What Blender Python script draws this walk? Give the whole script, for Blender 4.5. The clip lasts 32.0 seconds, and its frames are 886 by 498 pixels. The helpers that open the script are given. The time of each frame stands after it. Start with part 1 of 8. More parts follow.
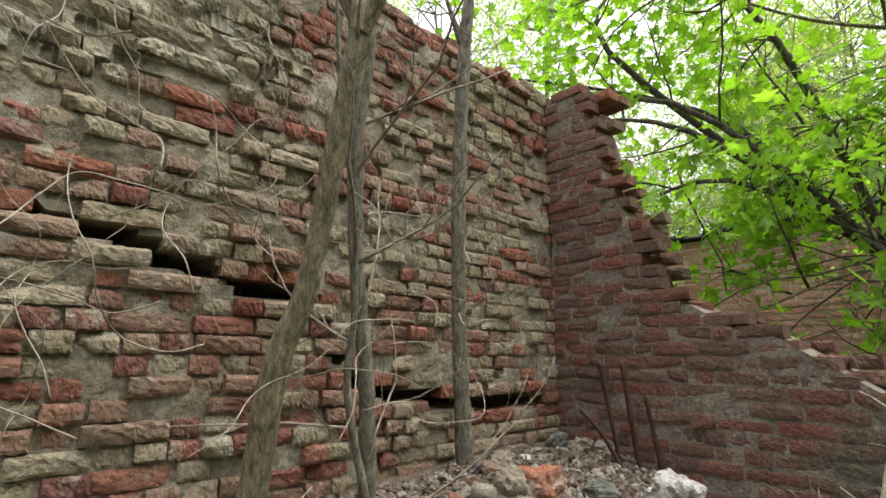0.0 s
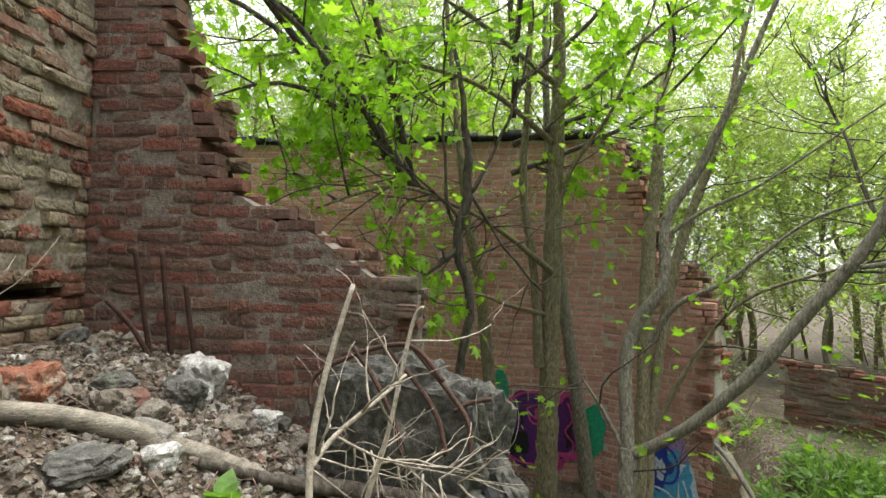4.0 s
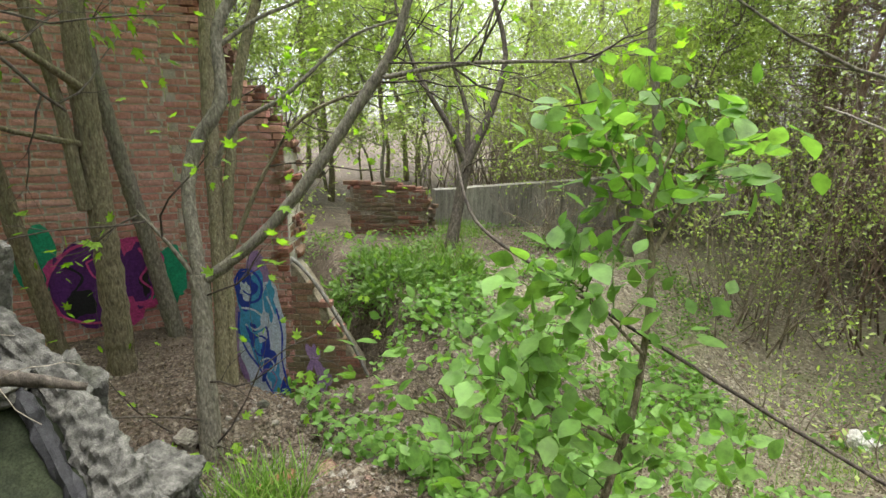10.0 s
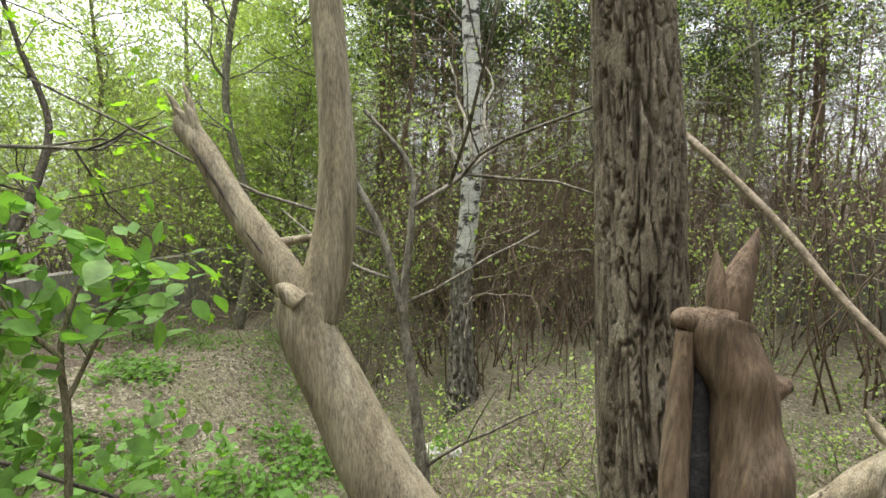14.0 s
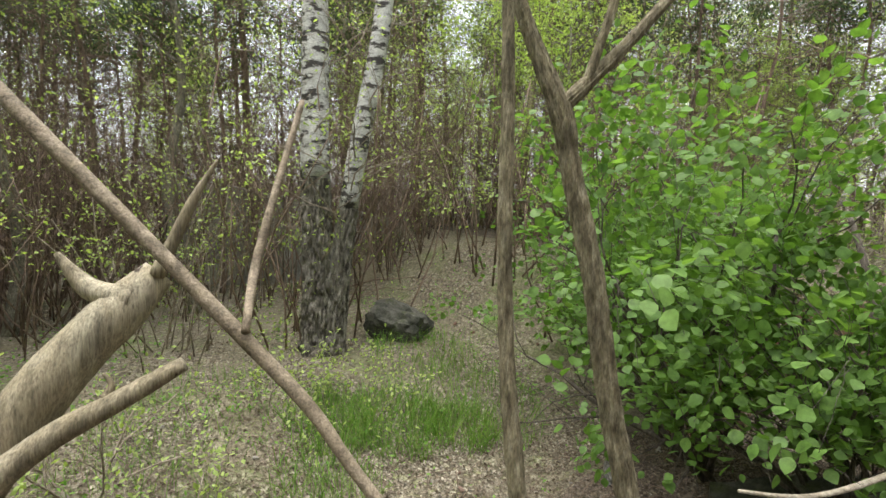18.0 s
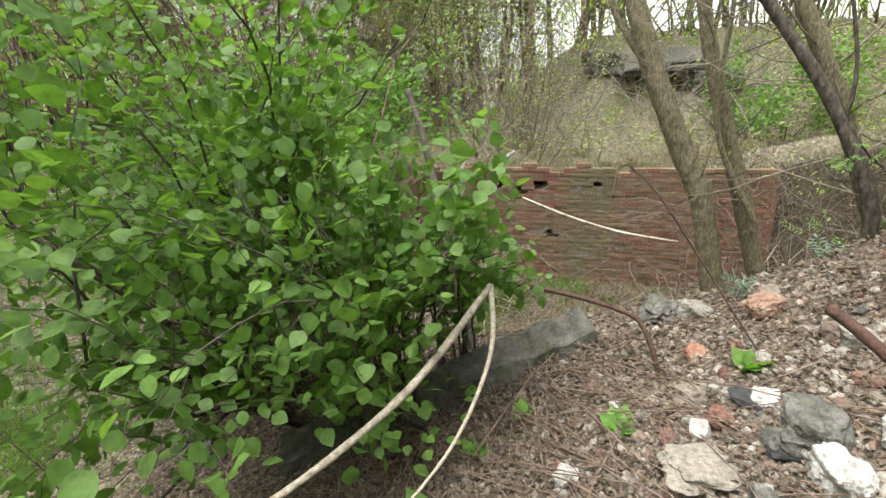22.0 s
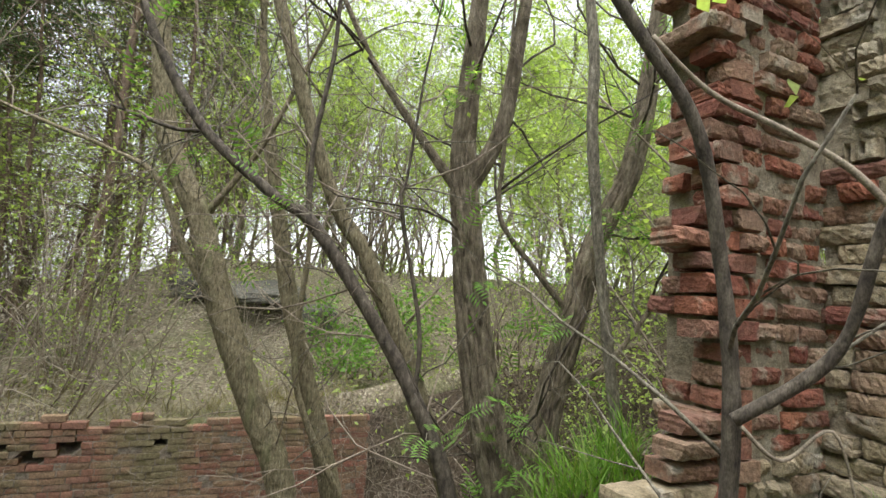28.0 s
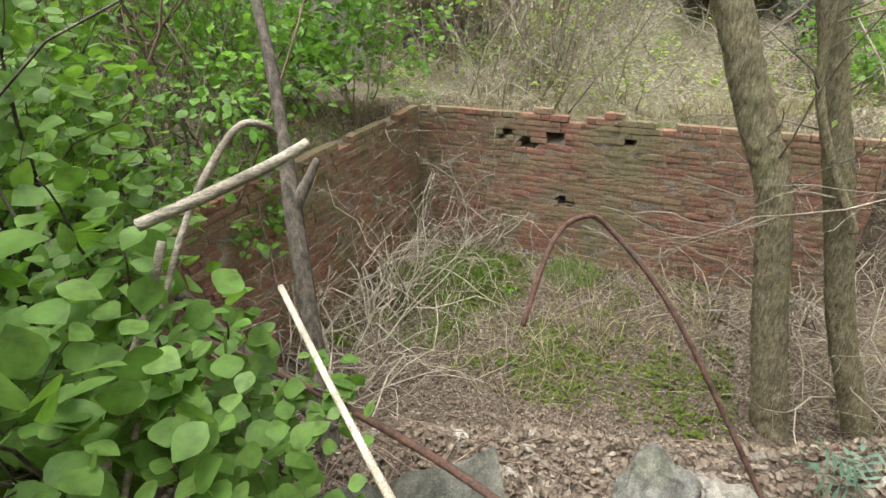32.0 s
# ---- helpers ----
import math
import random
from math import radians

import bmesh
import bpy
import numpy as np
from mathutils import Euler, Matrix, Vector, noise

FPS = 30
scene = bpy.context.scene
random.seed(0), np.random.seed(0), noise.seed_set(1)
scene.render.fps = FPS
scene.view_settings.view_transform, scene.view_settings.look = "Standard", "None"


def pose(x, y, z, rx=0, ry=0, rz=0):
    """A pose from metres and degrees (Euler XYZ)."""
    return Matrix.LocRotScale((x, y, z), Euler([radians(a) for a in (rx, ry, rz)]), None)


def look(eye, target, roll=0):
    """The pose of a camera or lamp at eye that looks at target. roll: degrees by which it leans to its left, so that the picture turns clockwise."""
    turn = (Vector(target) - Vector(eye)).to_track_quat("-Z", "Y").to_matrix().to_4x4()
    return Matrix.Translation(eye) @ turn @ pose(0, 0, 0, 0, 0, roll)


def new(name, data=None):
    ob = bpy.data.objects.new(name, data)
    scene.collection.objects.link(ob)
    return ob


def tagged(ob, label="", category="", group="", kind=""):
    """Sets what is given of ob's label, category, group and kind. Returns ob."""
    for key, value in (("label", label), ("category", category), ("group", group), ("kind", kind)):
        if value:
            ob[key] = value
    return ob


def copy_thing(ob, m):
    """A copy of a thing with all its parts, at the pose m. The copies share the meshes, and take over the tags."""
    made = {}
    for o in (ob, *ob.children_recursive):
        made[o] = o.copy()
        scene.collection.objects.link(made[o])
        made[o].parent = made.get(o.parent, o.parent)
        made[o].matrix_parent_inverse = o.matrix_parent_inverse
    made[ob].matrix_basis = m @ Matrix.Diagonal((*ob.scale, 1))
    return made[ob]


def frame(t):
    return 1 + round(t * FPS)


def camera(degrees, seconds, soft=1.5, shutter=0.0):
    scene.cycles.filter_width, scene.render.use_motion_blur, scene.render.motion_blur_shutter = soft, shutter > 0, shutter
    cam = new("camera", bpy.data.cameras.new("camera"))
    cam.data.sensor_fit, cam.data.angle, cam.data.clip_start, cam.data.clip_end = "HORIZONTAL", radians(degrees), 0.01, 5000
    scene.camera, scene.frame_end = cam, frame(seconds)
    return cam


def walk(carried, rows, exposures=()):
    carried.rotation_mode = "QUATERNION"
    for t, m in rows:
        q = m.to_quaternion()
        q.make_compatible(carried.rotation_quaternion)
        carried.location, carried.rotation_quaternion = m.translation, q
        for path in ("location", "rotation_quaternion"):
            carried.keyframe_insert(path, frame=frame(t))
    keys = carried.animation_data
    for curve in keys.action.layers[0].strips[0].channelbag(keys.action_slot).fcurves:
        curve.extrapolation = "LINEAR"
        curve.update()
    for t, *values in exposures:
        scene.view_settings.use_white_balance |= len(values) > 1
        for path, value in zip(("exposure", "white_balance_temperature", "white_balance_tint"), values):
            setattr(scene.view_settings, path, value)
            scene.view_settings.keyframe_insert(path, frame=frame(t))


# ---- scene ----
cam = camera(82.6, 32.0, soft=1.5, shutter=0.0)
# seconds, x, y, z, yaw, pitch, roll
PATH = [
    (0.0, -0.029, 0.021, 1.502, -41.00, 12.01, 0.16),
    (0.5, -0.013, 0.027, 1.474, -45.78, 12.44, 0.60),
    (1.0, 0.007, 0.014, 1.473, -50.94, 12.29, 0.57),
    (1.5, 0.032, -0.006, 1.476, -57.33, 11.49, 0.43),
    (2.0, 0.045, -0.030, 1.477, -63.53, 10.60, 0.31),
    (2.5, 0.066, -0.068, 1.476, -70.26, 10.17, 0.54),
    (3.0, 0.078, -0.100, 1.479, -75.70, 9.38, 0.67),
    (3.5, 0.105, -0.126, 1.456, -80.98, 7.08, 0.89),
    (4.0, 0.117, -0.141, 1.441, -85.20, 1.63, 1.56),
    (4.5, 0.092, -0.185, 1.432, -89.39, -5.16, 2.08),
    (6.5, 0.271, -0.122, 1.176, -97.81, -17.65, 0.72),
    (7.0, 0.268, -0.153, 1.172, -100.01, -18.67, 0.78),
    (7.5, 0.242, -0.221, 1.178, -104.49, -18.66, 1.00),
    (8.0, 0.242, -0.318, 1.184, -110.86, -18.09, 0.70),
    (8.5, 0.255, -0.360, 1.205, -115.99, -16.37, 0.56),
    (9.0, 0.242, -0.383, 1.219, -119.37, -14.86, 0.81),
    (9.5, 0.233, -0.426, 1.214, -123.33, -14.61, 1.08),
    (10.0, 0.226, -0.482, 1.201, -128.45, -14.47, 1.05),
    (10.5, 0.213, -0.530, 1.208, -133.37, -14.19, 1.01),
    (11.0, 0.164, -0.572, 1.231, -137.71, -13.52, 0.52),
    (11.5, 0.091, -0.663, 1.255, -144.90, -12.32, 0.67),
    (12.0, 0.024, -0.732, 1.289, -150.73, -10.72, 0.57),
    (12.5, -0.038, -0.792, 1.330, -155.57, -8.98, -0.51),
    (13.0, -0.088, -0.830, 1.349, -160.01, -7.78, -0.30),
    (13.5, -0.125, -0.827, 1.364, -163.31, -7.42, -0.04),
    (14.0, -0.216, -0.832, 1.376, -168.55, -7.01, 0.32),
    (14.5, -0.384, -0.868, 1.370, -178.28, -6.39, 0.69),
    (15.0, -0.529, -0.922, 1.346, -185.78, -6.81, 0.02),
    (15.5, -0.595, -0.972, 1.333, -189.13, -7.51, -0.39),
    (17.5, -0.965, -1.368, 0.929, -216.49, -5.79, 0.18),
    (18.0, -1.037, -1.334, 0.872, -223.48, -6.81, 2.22),
    (18.5, -1.127, -1.309, 0.821, -228.82, -8.15, 5.73),
    (19.0, -1.198, -1.310, 0.800, -232.54, -9.91, 5.95),
    (19.5, -1.340, -1.257, 0.775, -234.63, -13.16, 1.76),
    (20.0, -1.514, -1.208, 0.748, -239.48, -16.37, 3.21),
    (20.5, -1.747, -1.154, 0.804, -242.36, -18.04, 2.22),
    (21.0, -2.189, -1.063, 0.819, -239.54, -17.50, -0.67),
    (21.5, -2.503, -0.924, 0.857, -247.53, -17.09, -1.16),
    (22.0, -2.823, -0.715, 0.826, -253.58, -18.72, -2.70),
    (22.5, -3.071, -0.600, 0.748, -259.62, -24.91, -4.52),
    (23.0, -3.312, -0.574, 0.693, -270.15, -27.64, -3.08),
    (23.5, -3.483, -0.460, 0.709, -281.82, -28.76, -2.29),
    (24.0, -3.692, -0.275, 0.746, -294.24, -22.75, -1.24),
    (24.5, -3.812, -0.206, 0.793, -308.64, -16.25, -0.16),
    (25.0, -3.887, -0.198, 0.882, -319.49, -9.44, 1.49),
    (25.5, -3.911, -0.240, 0.969, -321.07, -1.92, 1.26),
    (27.5, -4.067, -0.265, 1.038, -304.91, 13.66, -1.04),
    (28.0, -4.242, -0.125, 0.958, -293.95, 6.18, 3.78),
    (28.5, -4.352, -0.190, 0.905, -289.58, -0.07, 5.64),
    (29.0, -4.445, -0.271, 0.849, -282.60, -6.16, 2.97),
    (29.5, -4.570, -0.321, 0.808, -276.77, -11.78, 1.00),
    (30.0, -4.673, -0.318, 0.747, -268.61, -16.34, -0.47),
    (30.5, -4.764, -0.349, 0.718, -263.35, -21.67, -1.71),
    (31.0, -4.807, -0.429, 0.711, -257.30, -25.60, -1.81),
    (31.5, -4.826, -0.434, 0.713, -251.22, -26.26, -1.08),
    (32.0, -4.822, -0.449, 0.696, -248.59, -26.69, -0.28),
]


def held(x, y, z, yaw, pitch, roll):
    """A pose from the place, the heading, the tilt and the lean, in degrees."""
    return pose(x, y, z, 0, 0, yaw) @ pose(0, 0, 0, 90 + pitch) @ pose(0, 0, 0, 0, 0, roll)


walk(cam, [(r[0], held(*r[1:])) for r in PATH], exposures=[(0.0, 1.8), (2.0, 1.75), (3.0, 1.55), (4.0, 1.88), (6.5, 2.12), (10.0, 2.12), (12.0, 2.0), (14.0, 1.88), (18.0, 1.85), (20.0, 2.02), (22.0, 2.08), (24.0, 1.9), (25.0, 1.95), (28.0, 1.66), (29.5, 2.0), (32.0, 2.25)])

# ---- world and light: a bright overcast spring day ----
world = bpy.data.worlds.new("sky")
scene.world = world
world.use_nodes = True
sky = world.node_tree.nodes.new("ShaderNodeTexSky")
sky.sky_type, sky.sun_disc = "NISHITA", False
sky.sun_elevation, sky.sun_rotation = radians(76), radians(135)
sky.air_density, sky.dust_density, sky.ozone_density, sky.altitude = 1.0, 2.0, 1.0, 60
tone = world.node_tree.nodes.new("ShaderNodeHueSaturation")
tone.inputs["Saturation"].default_value = 0.2
world.node_tree.links.new(sky.outputs["Color"], tone.inputs["Color"])
bg = world.node_tree.nodes["Background"]
bg.inputs["Strength"].default_value = 0.15
world.node_tree.links.new(tone.outputs["Color"], bg.inputs["Color"])
sun = new("sun", bpy.data.lights.new("sun", "SUN"))
sun.data.energy, sun.data.angle, sun.data.color = 1.5, radians(60), (1.0, 0.97, 0.92)
sun.matrix_world = look((0, 0, 30), (-4, 4, 4))

# ---- materials ----
def mat(name, cols, scale=6.0, rough=0.85, bump=0.4, bscale=40.0, pal=None, stretch=(1, 1, 1), trans=0.0, metal=0.0, spots=None, spec=0.3, flakes=None, tint_share=0.72):
    """A surface: a noise ramp of cols, tinted piece by piece from pal, with fine grain and relief. stretch lengthens the grain;
    flakes: colours and size of overlapping leaf-like flakes that cover it."""
    m = bpy.data.materials.new(name)
    m.use_nodes = True
    nt = m.node_tree
    nd, ln = nt.nodes, nt.links.new
    b = nd["Principled BSDF"]
    b.inputs["Roughness"].default_value, b.inputs["Metallic"].default_value = rough, metal
    b.inputs["Specular IOR Level"].default_value = spec
    geo, mp = nd.new("ShaderNodeNewGeometry"), nd.new("ShaderNodeMapping")
    mp.inputs["Scale"].default_value = stretch
    ln(geo.outputs["Position"], mp.inputs["Vector"])

    def noise_tex(sc, det=6.0):
        n = nd.new("ShaderNodeTexNoise")
        n.inputs["Scale"].default_value, n.inputs["Detail"].default_value, n.inputs["Roughness"].default_value = sc, det, 0.62
        ln(mp.outputs["Vector"], n.inputs["Vector"])
        return n.outputs["Fac"]

    def ramp(fac, colours, lo=0.3, hi=0.7):
        r = nd.new("ShaderNodeValToRGB")
        e = r.color_ramp.elements
        while len(e) < len(colours):
            e.new(0.5)
        for k, c in enumerate(colours):
            e[k].position = lo + (hi - lo) * k / max(1, len(colours) - 1)
            e[k].color = (*c, 1)
        ln(fac, r.inputs["Fac"])
        return r.outputs["Color"]

    def mix(fac, a, c, how="MIX"):
        x = nd.new("ShaderNodeMix")
        x.data_type, x.blend_type = "RGBA", how
        if isinstance(fac, float):
            x.inputs[0].default_value = fac
        else:
            ln(fac, x.inputs[0])
        for socket, value in ((x.inputs[6], a), (x.inputs[7], c)):
            if isinstance(value, tuple):
                socket.default_value = (*value, 1)
            else:
                ln(value, socket)
        return x.outputs[2]

    col = ramp(noise_tex(scale), cols)
    if pal:
        oi, add, fr = nd.new("ShaderNodeObjectInfo"), nd.new("ShaderNodeMath"), nd.new("ShaderNodeMath")
        add.operation, fr.operation = "ADD", "FRACT"
        ln(oi.outputs["Random"], add.inputs[0])
        ln(geo.outputs["Random Per Island"], add.inputs[1])
        ln(add.outputs[0], fr.inputs[0])
        tint = ramp(fr.outputs[0], pal, 0.02, 0.98)
        col = mix(tint_share, col, tint)
    if spots:
        colour, sc, lo, hi = spots
        r = nd.new("ShaderNodeValToRGB")
        r.color_ramp.elements[0].position, r.color_ramp.elements[1].position = lo, hi
        ln(noise_tex(sc, 4.0), r.inputs["Fac"])
        col = mix(r.outputs["Color"], col, colour)
    relief = noise_tex(bscale, 8.0)
    if flakes:
        tones, size = flakes
        warp = nd.new("ShaderNodeVectorMath")
        warp.operation = "MULTIPLY_ADD"
        soft_n = nd.new("ShaderNodeTexNoise")
        soft_n.inputs["Scale"].default_value = 0.6 / size
        ln(geo.outputs["Position"], soft_n.inputs["Vector"])
        ln(soft_n.outputs["Color"], warp.inputs[0])
        warp.inputs[1].default_value = (1.6 * size,) * 3
        ln(geo.outputs["Position"], warp.inputs[2])
        cell, edge = nd.new("ShaderNodeTexVoronoi"), nd.new("ShaderNodeTexVoronoi")
        edge.feature = "DISTANCE_TO_EDGE"
        for v in (cell, edge):
            v.inputs["Scale"].default_value = 1 / size
            ln(warp.outputs[0], v.inputs["Vector"])
        one = nd.new("ShaderNodeSeparateColor")
        ln(cell.outputs["Color"], one.inputs[0])
        patch = ramp(noise_tex(0.9, 5.0), [(0.25, 0.25, 0.25), (0.95, 0.95, 0.95)], 0.38, 0.56)
        # flake colours, darkened towards cell edges to paint the shaded gaps between leaves
        leafy = mix(1.0, ramp(one.outputs[0], tones, 0.05, 0.95), ramp(edge.outputs["Distance"], [(0.3, 0.28, 0.26), (1.0, 1.0, 1.0)], 0.0, 0.16), "MULTIPLY")
        col = mix(patch, col, leafy)
        high = nd.new("ShaderNodeMath")
        high.operation = "MULTIPLY_ADD"
        high.inputs[1].default_value = 0.6
        ln(one.outputs[1], high.inputs[0])
        ln(relief, high.inputs[2])
        relief = high.outputs[0]
    grain = noise_tex(bscale * 0.7, 5.0)
    shade = ramp(grain, [(0.4, 0.4, 0.4), (1.0, 1.0, 1.0), (1.45, 1.45, 1.45)], 0.26, 0.74)
    col = mix(0.85, col, shade, "MULTIPLY")
    if trans < 0.2:
        speck = noise_tex(bscale * 4.2, 4.0)
        col = mix(0.8, col, ramp(speck, [(0.42, 0.42, 0.42), (1.0, 1.0, 1.0), (1.5, 1.5, 1.5)], 0.3, 0.7), "MULTIPLY")
        both = nd.new("ShaderNodeMath")
        both.operation = "MULTIPLY_ADD"
        both.inputs[1].default_value = 0.4
        ln(speck, both.inputs[0])
        ln(relief, both.inputs[2])
        relief = both.outputs[0]
    ln(col, b.inputs["Base Color"])
    if bump:
        bp = nd.new("ShaderNodeBump")
        bp.inputs["Strength"].default_value, bp.inputs["Distance"].default_value = bump, 0.012
        ln(relief, bp.inputs["Height"])
        ln(bp.outputs["Normal"], b.inputs["Normal"])
    if trans:
        t, ms = nd.new("ShaderNodeBsdfTranslucent"), nd.new("ShaderNodeMixShader")
        ln(mix(1.0, col, (1.3, 1.4, 0.65), "MULTIPLY"), t.inputs["Color"])
        ms.inputs[0].default_value = trans
        ln(b.outputs["BSDF"], ms.inputs[1])
        ln(t.outputs["BSDF"], ms.inputs[2])
        ln(ms.outputs["Shader"], nd["Material Output"].inputs["Surface"])
    return m


RUIN = [(0.23, 0.08, 0.058), (0.32, 0.27, 0.19), (0.2, 0.068, 0.055), (0.27, 0.22, 0.155), (0.14, 0.07, 0.06), (0.3, 0.11, 0.072), (0.3, 0.25, 0.175), (0.18, 0.07, 0.06), (0.33, 0.13, 0.08)]
OCHRE = [(0.36, 0.3, 0.2), (0.28, 0.235, 0.16), (0.33, 0.29, 0.2), (0.24, 0.1, 0.075), (0.25, 0.2, 0.14), (0.38, 0.325, 0.23), (0.31, 0.25, 0.16)]
M_BRICK = mat("ruin_brick", [(0.17, 0.07, 0.05), (0.3, 0.12, 0.075), (0.34, 0.24, 0.15)], 9, 0.92, 1.0, 70, pal=RUIN, spots=((0.36, 0.31, 0.24), 7.0, 0.56, 0.68))
M_OCHRE = mat("ochre_brick", [(0.22, 0.17, 0.11), (0.32, 0.26, 0.17), (0.38, 0.31, 0.21)], 9, 0.93, 1.0, 70, pal=OCHRE, spots=((0.34, 0.31, 0.25), 7.0, 0.55, 0.68))
M_DARK = mat("weathered_brick", [(0.11, 0.055, 0.042), (0.2, 0.08, 0.055), (0.15, 0.085, 0.06)], 8, 0.9, 0.9, 60, pal=[(0.17, 0.09, 0.07), (0.22, 0.092, 0.07), (0.14, 0.1, 0.078), (0.2, 0.135, 0.1), (0.24, 0.1, 0.075), (0.12, 0.08, 0.066), (0.18, 0.125, 0.095)], spots=((0.14, 0.12, 0.085), 1.6, 0.5, 0.66))
M_YELLOW = mat("hollow_brick", [(0.25, 0.215, 0.15), (0.36, 0.315, 0.225), (0.43, 0.385, 0.285)], 14, 0.95, 1.0, 55, pal=[(0.34, 0.295, 0.205), (0.41, 0.365, 0.265), (0.31, 0.265, 0.185), (0.37, 0.305, 0.205), (0.38, 0.345, 0.26)], spots=((0.33, 0.305, 0.245), 5.0, 0.52, 0.66))
M_RED = mat("facing_brick", [(0.42, 0.2, 0.165), (0.54, 0.29, 0.245), (0.48, 0.25, 0.21)], 4, 0.9, 0.5, 60, pal=[(0.46, 0.22, 0.185), (0.58, 0.31, 0.265), (0.36, 0.16, 0.135), (0.56, 0.35, 0.3), (0.42, 0.21, 0.18)], spots=((0.46, 0.36, 0.29), 1.1, 0.62, 0.74))
M_PALEMORTAR = mat("pale_mortar", [(0.4, 0.36, 0.31), (0.52, 0.48, 0.42), (0.6, 0.56, 0.5)], 7, 0.95, 0.6, 55)
M_PIT = mat("pit_brick", [(0.21, 0.13, 0.09), (0.27, 0.145, 0.1), (0.3, 0.225, 0.14)], 1.3, 0.92, 0.8, 60, pal=[(0.2, 0.105, 0.085), (0.28, 0.125, 0.095), (0.29, 0.215, 0.135), (0.15, 0.105, 0.085), (0.33, 0.14, 0.11), (0.23, 0.175, 0.12), (0.26, 0.2, 0.13)], spots=((0.2, 0.17, 0.1), 0.8, 0.5, 0.62), tint_share=0.6)
M_MORTAR = mat("old_mortar", [(0.16, 0.132, 0.092), (0.27, 0.235, 0.172), (0.37, 0.335, 0.265)], 7, 0.95, 1.0, 55)
M_MORTAR_DARK = mat("sooty_mortar", [(0.14, 0.115, 0.095), (0.22, 0.185, 0.15), (0.31, 0.275, 0.23)], 7, 0.95, 0.9, 55)
M_CONCRETE = mat("rough_concrete", [(0.055, 0.054, 0.047), (0.115, 0.111, 0.098), (0.2, 0.193, 0.172)], 16, 0.95, 1.0, 45, spots=((0.0944, 0.101, 0.065), 3.0, 0.55, 0.75))
M_SLABFACE = mat("bitumen_slab", [(0.012, 0.015, 0.008), (0.026, 0.032, 0.016), (0.02, 0.024, 0.014)], 3, 0.8, 0.25, 30, spec=0.12, spots=((0.12, 0.13, 0.11), 6.0, 0.66, 0.72))
M_CONCWALL = mat("stained_concrete", [(0.16, 0.15, 0.13), (0.25, 0.235, 0.21), (0.33, 0.31, 0.28)], 1.5, 0.9, 0.5, 30, stretch=(1, 1, 0.15))
M_TAR = mat("tar_felt", [(0.018, 0.018, 0.02), (0.05, 0.05, 0.052)], 8, 0.7, 0.6, 50)
M_RUST = mat("rusty_steel", [(0.05, 0.032, 0.026), (0.1, 0.055, 0.04), (0.07, 0.05, 0.045)], 20, 0.8, 0.5, 120, metal=0.3)
M_WHITE = mat("chalky_plaster", [(0.324, 0.306, 0.279), (0.495, 0.477, 0.441), (0.594, 0.576, 0.54)], 9, 0.95, 1.0, 55)
M_RUBBLE = mat("rubble", [(0.116, 0.0986, 0.0762), (0.215, 0.188, 0.152), (0.305, 0.278, 0.242)], 9, 0.95, 0.9, 60, pal=[(0.161, 0.134, 0.108), (0.224, 0.206, 0.17), (0.197, 0.0896, 0.0627), (0.125, 0.112, 0.0896), (0.42, 0.4, 0.36), (0.22, 0.18, 0.13), (0.3, 0.28, 0.24), (0.36, 0.33, 0.28)])
M_GROUND = mat("leaf_soil", [(0.045, 0.034, 0.025), (0.1, 0.078, 0.058), (0.17, 0.135, 0.102)], 3.0, 0.97, 1.0, 30, spots=((0.07, 0.09, 0.028), 0.6, 0.58, 0.7),
               flakes=([(0.06, 0.045, 0.034), (0.13, 0.1, 0.075), (0.2, 0.162, 0.125), (0.1, 0.072, 0.052), (0.27, 0.23, 0.185), (0.16, 0.125, 0.095)], 0.035))
M_SOIL = mat("trodden_soil", [(0.022, 0.017, 0.014), (0.045, 0.036, 0.029), (0.085, 0.07, 0.057)], 5.0, 0.97, 1.0, 40, spots=((0.12, 0.1, 0.08), 22.0, 0.6, 0.7))
M_CLEARING = mat("straw_litter", [(0.1, 0.085, 0.055), (0.19, 0.165, 0.11), (0.28, 0.25, 0.175)], 3.0, 0.97, 1.0, 30, spots=((0.12, 0.16, 0.045), 0.8, 0.5, 0.66),
                 flakes=([(0.12, 0.098, 0.07), (0.22, 0.19, 0.14), (0.32, 0.285, 0.22), (0.17, 0.135, 0.1), (0.38, 0.345, 0.27), (0.2, 0.2, 0.1)], 0.04))
M_LITTER = mat("dead_leaves", [(0.15, 0.112, 0.0825), (0.247, 0.195, 0.15)], 12, 0.9, 0.3, 60, pal=[(0.075, 0.054, 0.04), (0.125, 0.097, 0.073), (0.25, 0.212, 0.167), (0.095, 0.07, 0.051), (0.165, 0.134, 0.104), (0.055, 0.04, 0.03), (0.2, 0.16, 0.115)], trans=0.1)
M_OAK = mat("furrowed_bark", [(0.08, 0.065, 0.045), (0.18, 0.15, 0.108), (0.28, 0.245, 0.185)], 14, 0.95, 1.0, 70, stretch=(1, 1, 0.4))
M_BARK = mat("olive_bark", [(0.085, 0.068, 0.042), (0.19, 0.162, 0.1), (0.3, 0.27, 0.185)], 70, 0.85, 1.0, 60, stretch=(1, 1, 0.3), spots=((0.17, 0.175, 0.09), 6.0, 0.58, 0.8))
M_GREYBARK = mat("grey_bark", [(0.085, 0.075, 0.058), (0.185, 0.168, 0.13), (0.3, 0.278, 0.222)], 60, 0.85, 0.9, 60, stretch=(1, 1, 0.35))
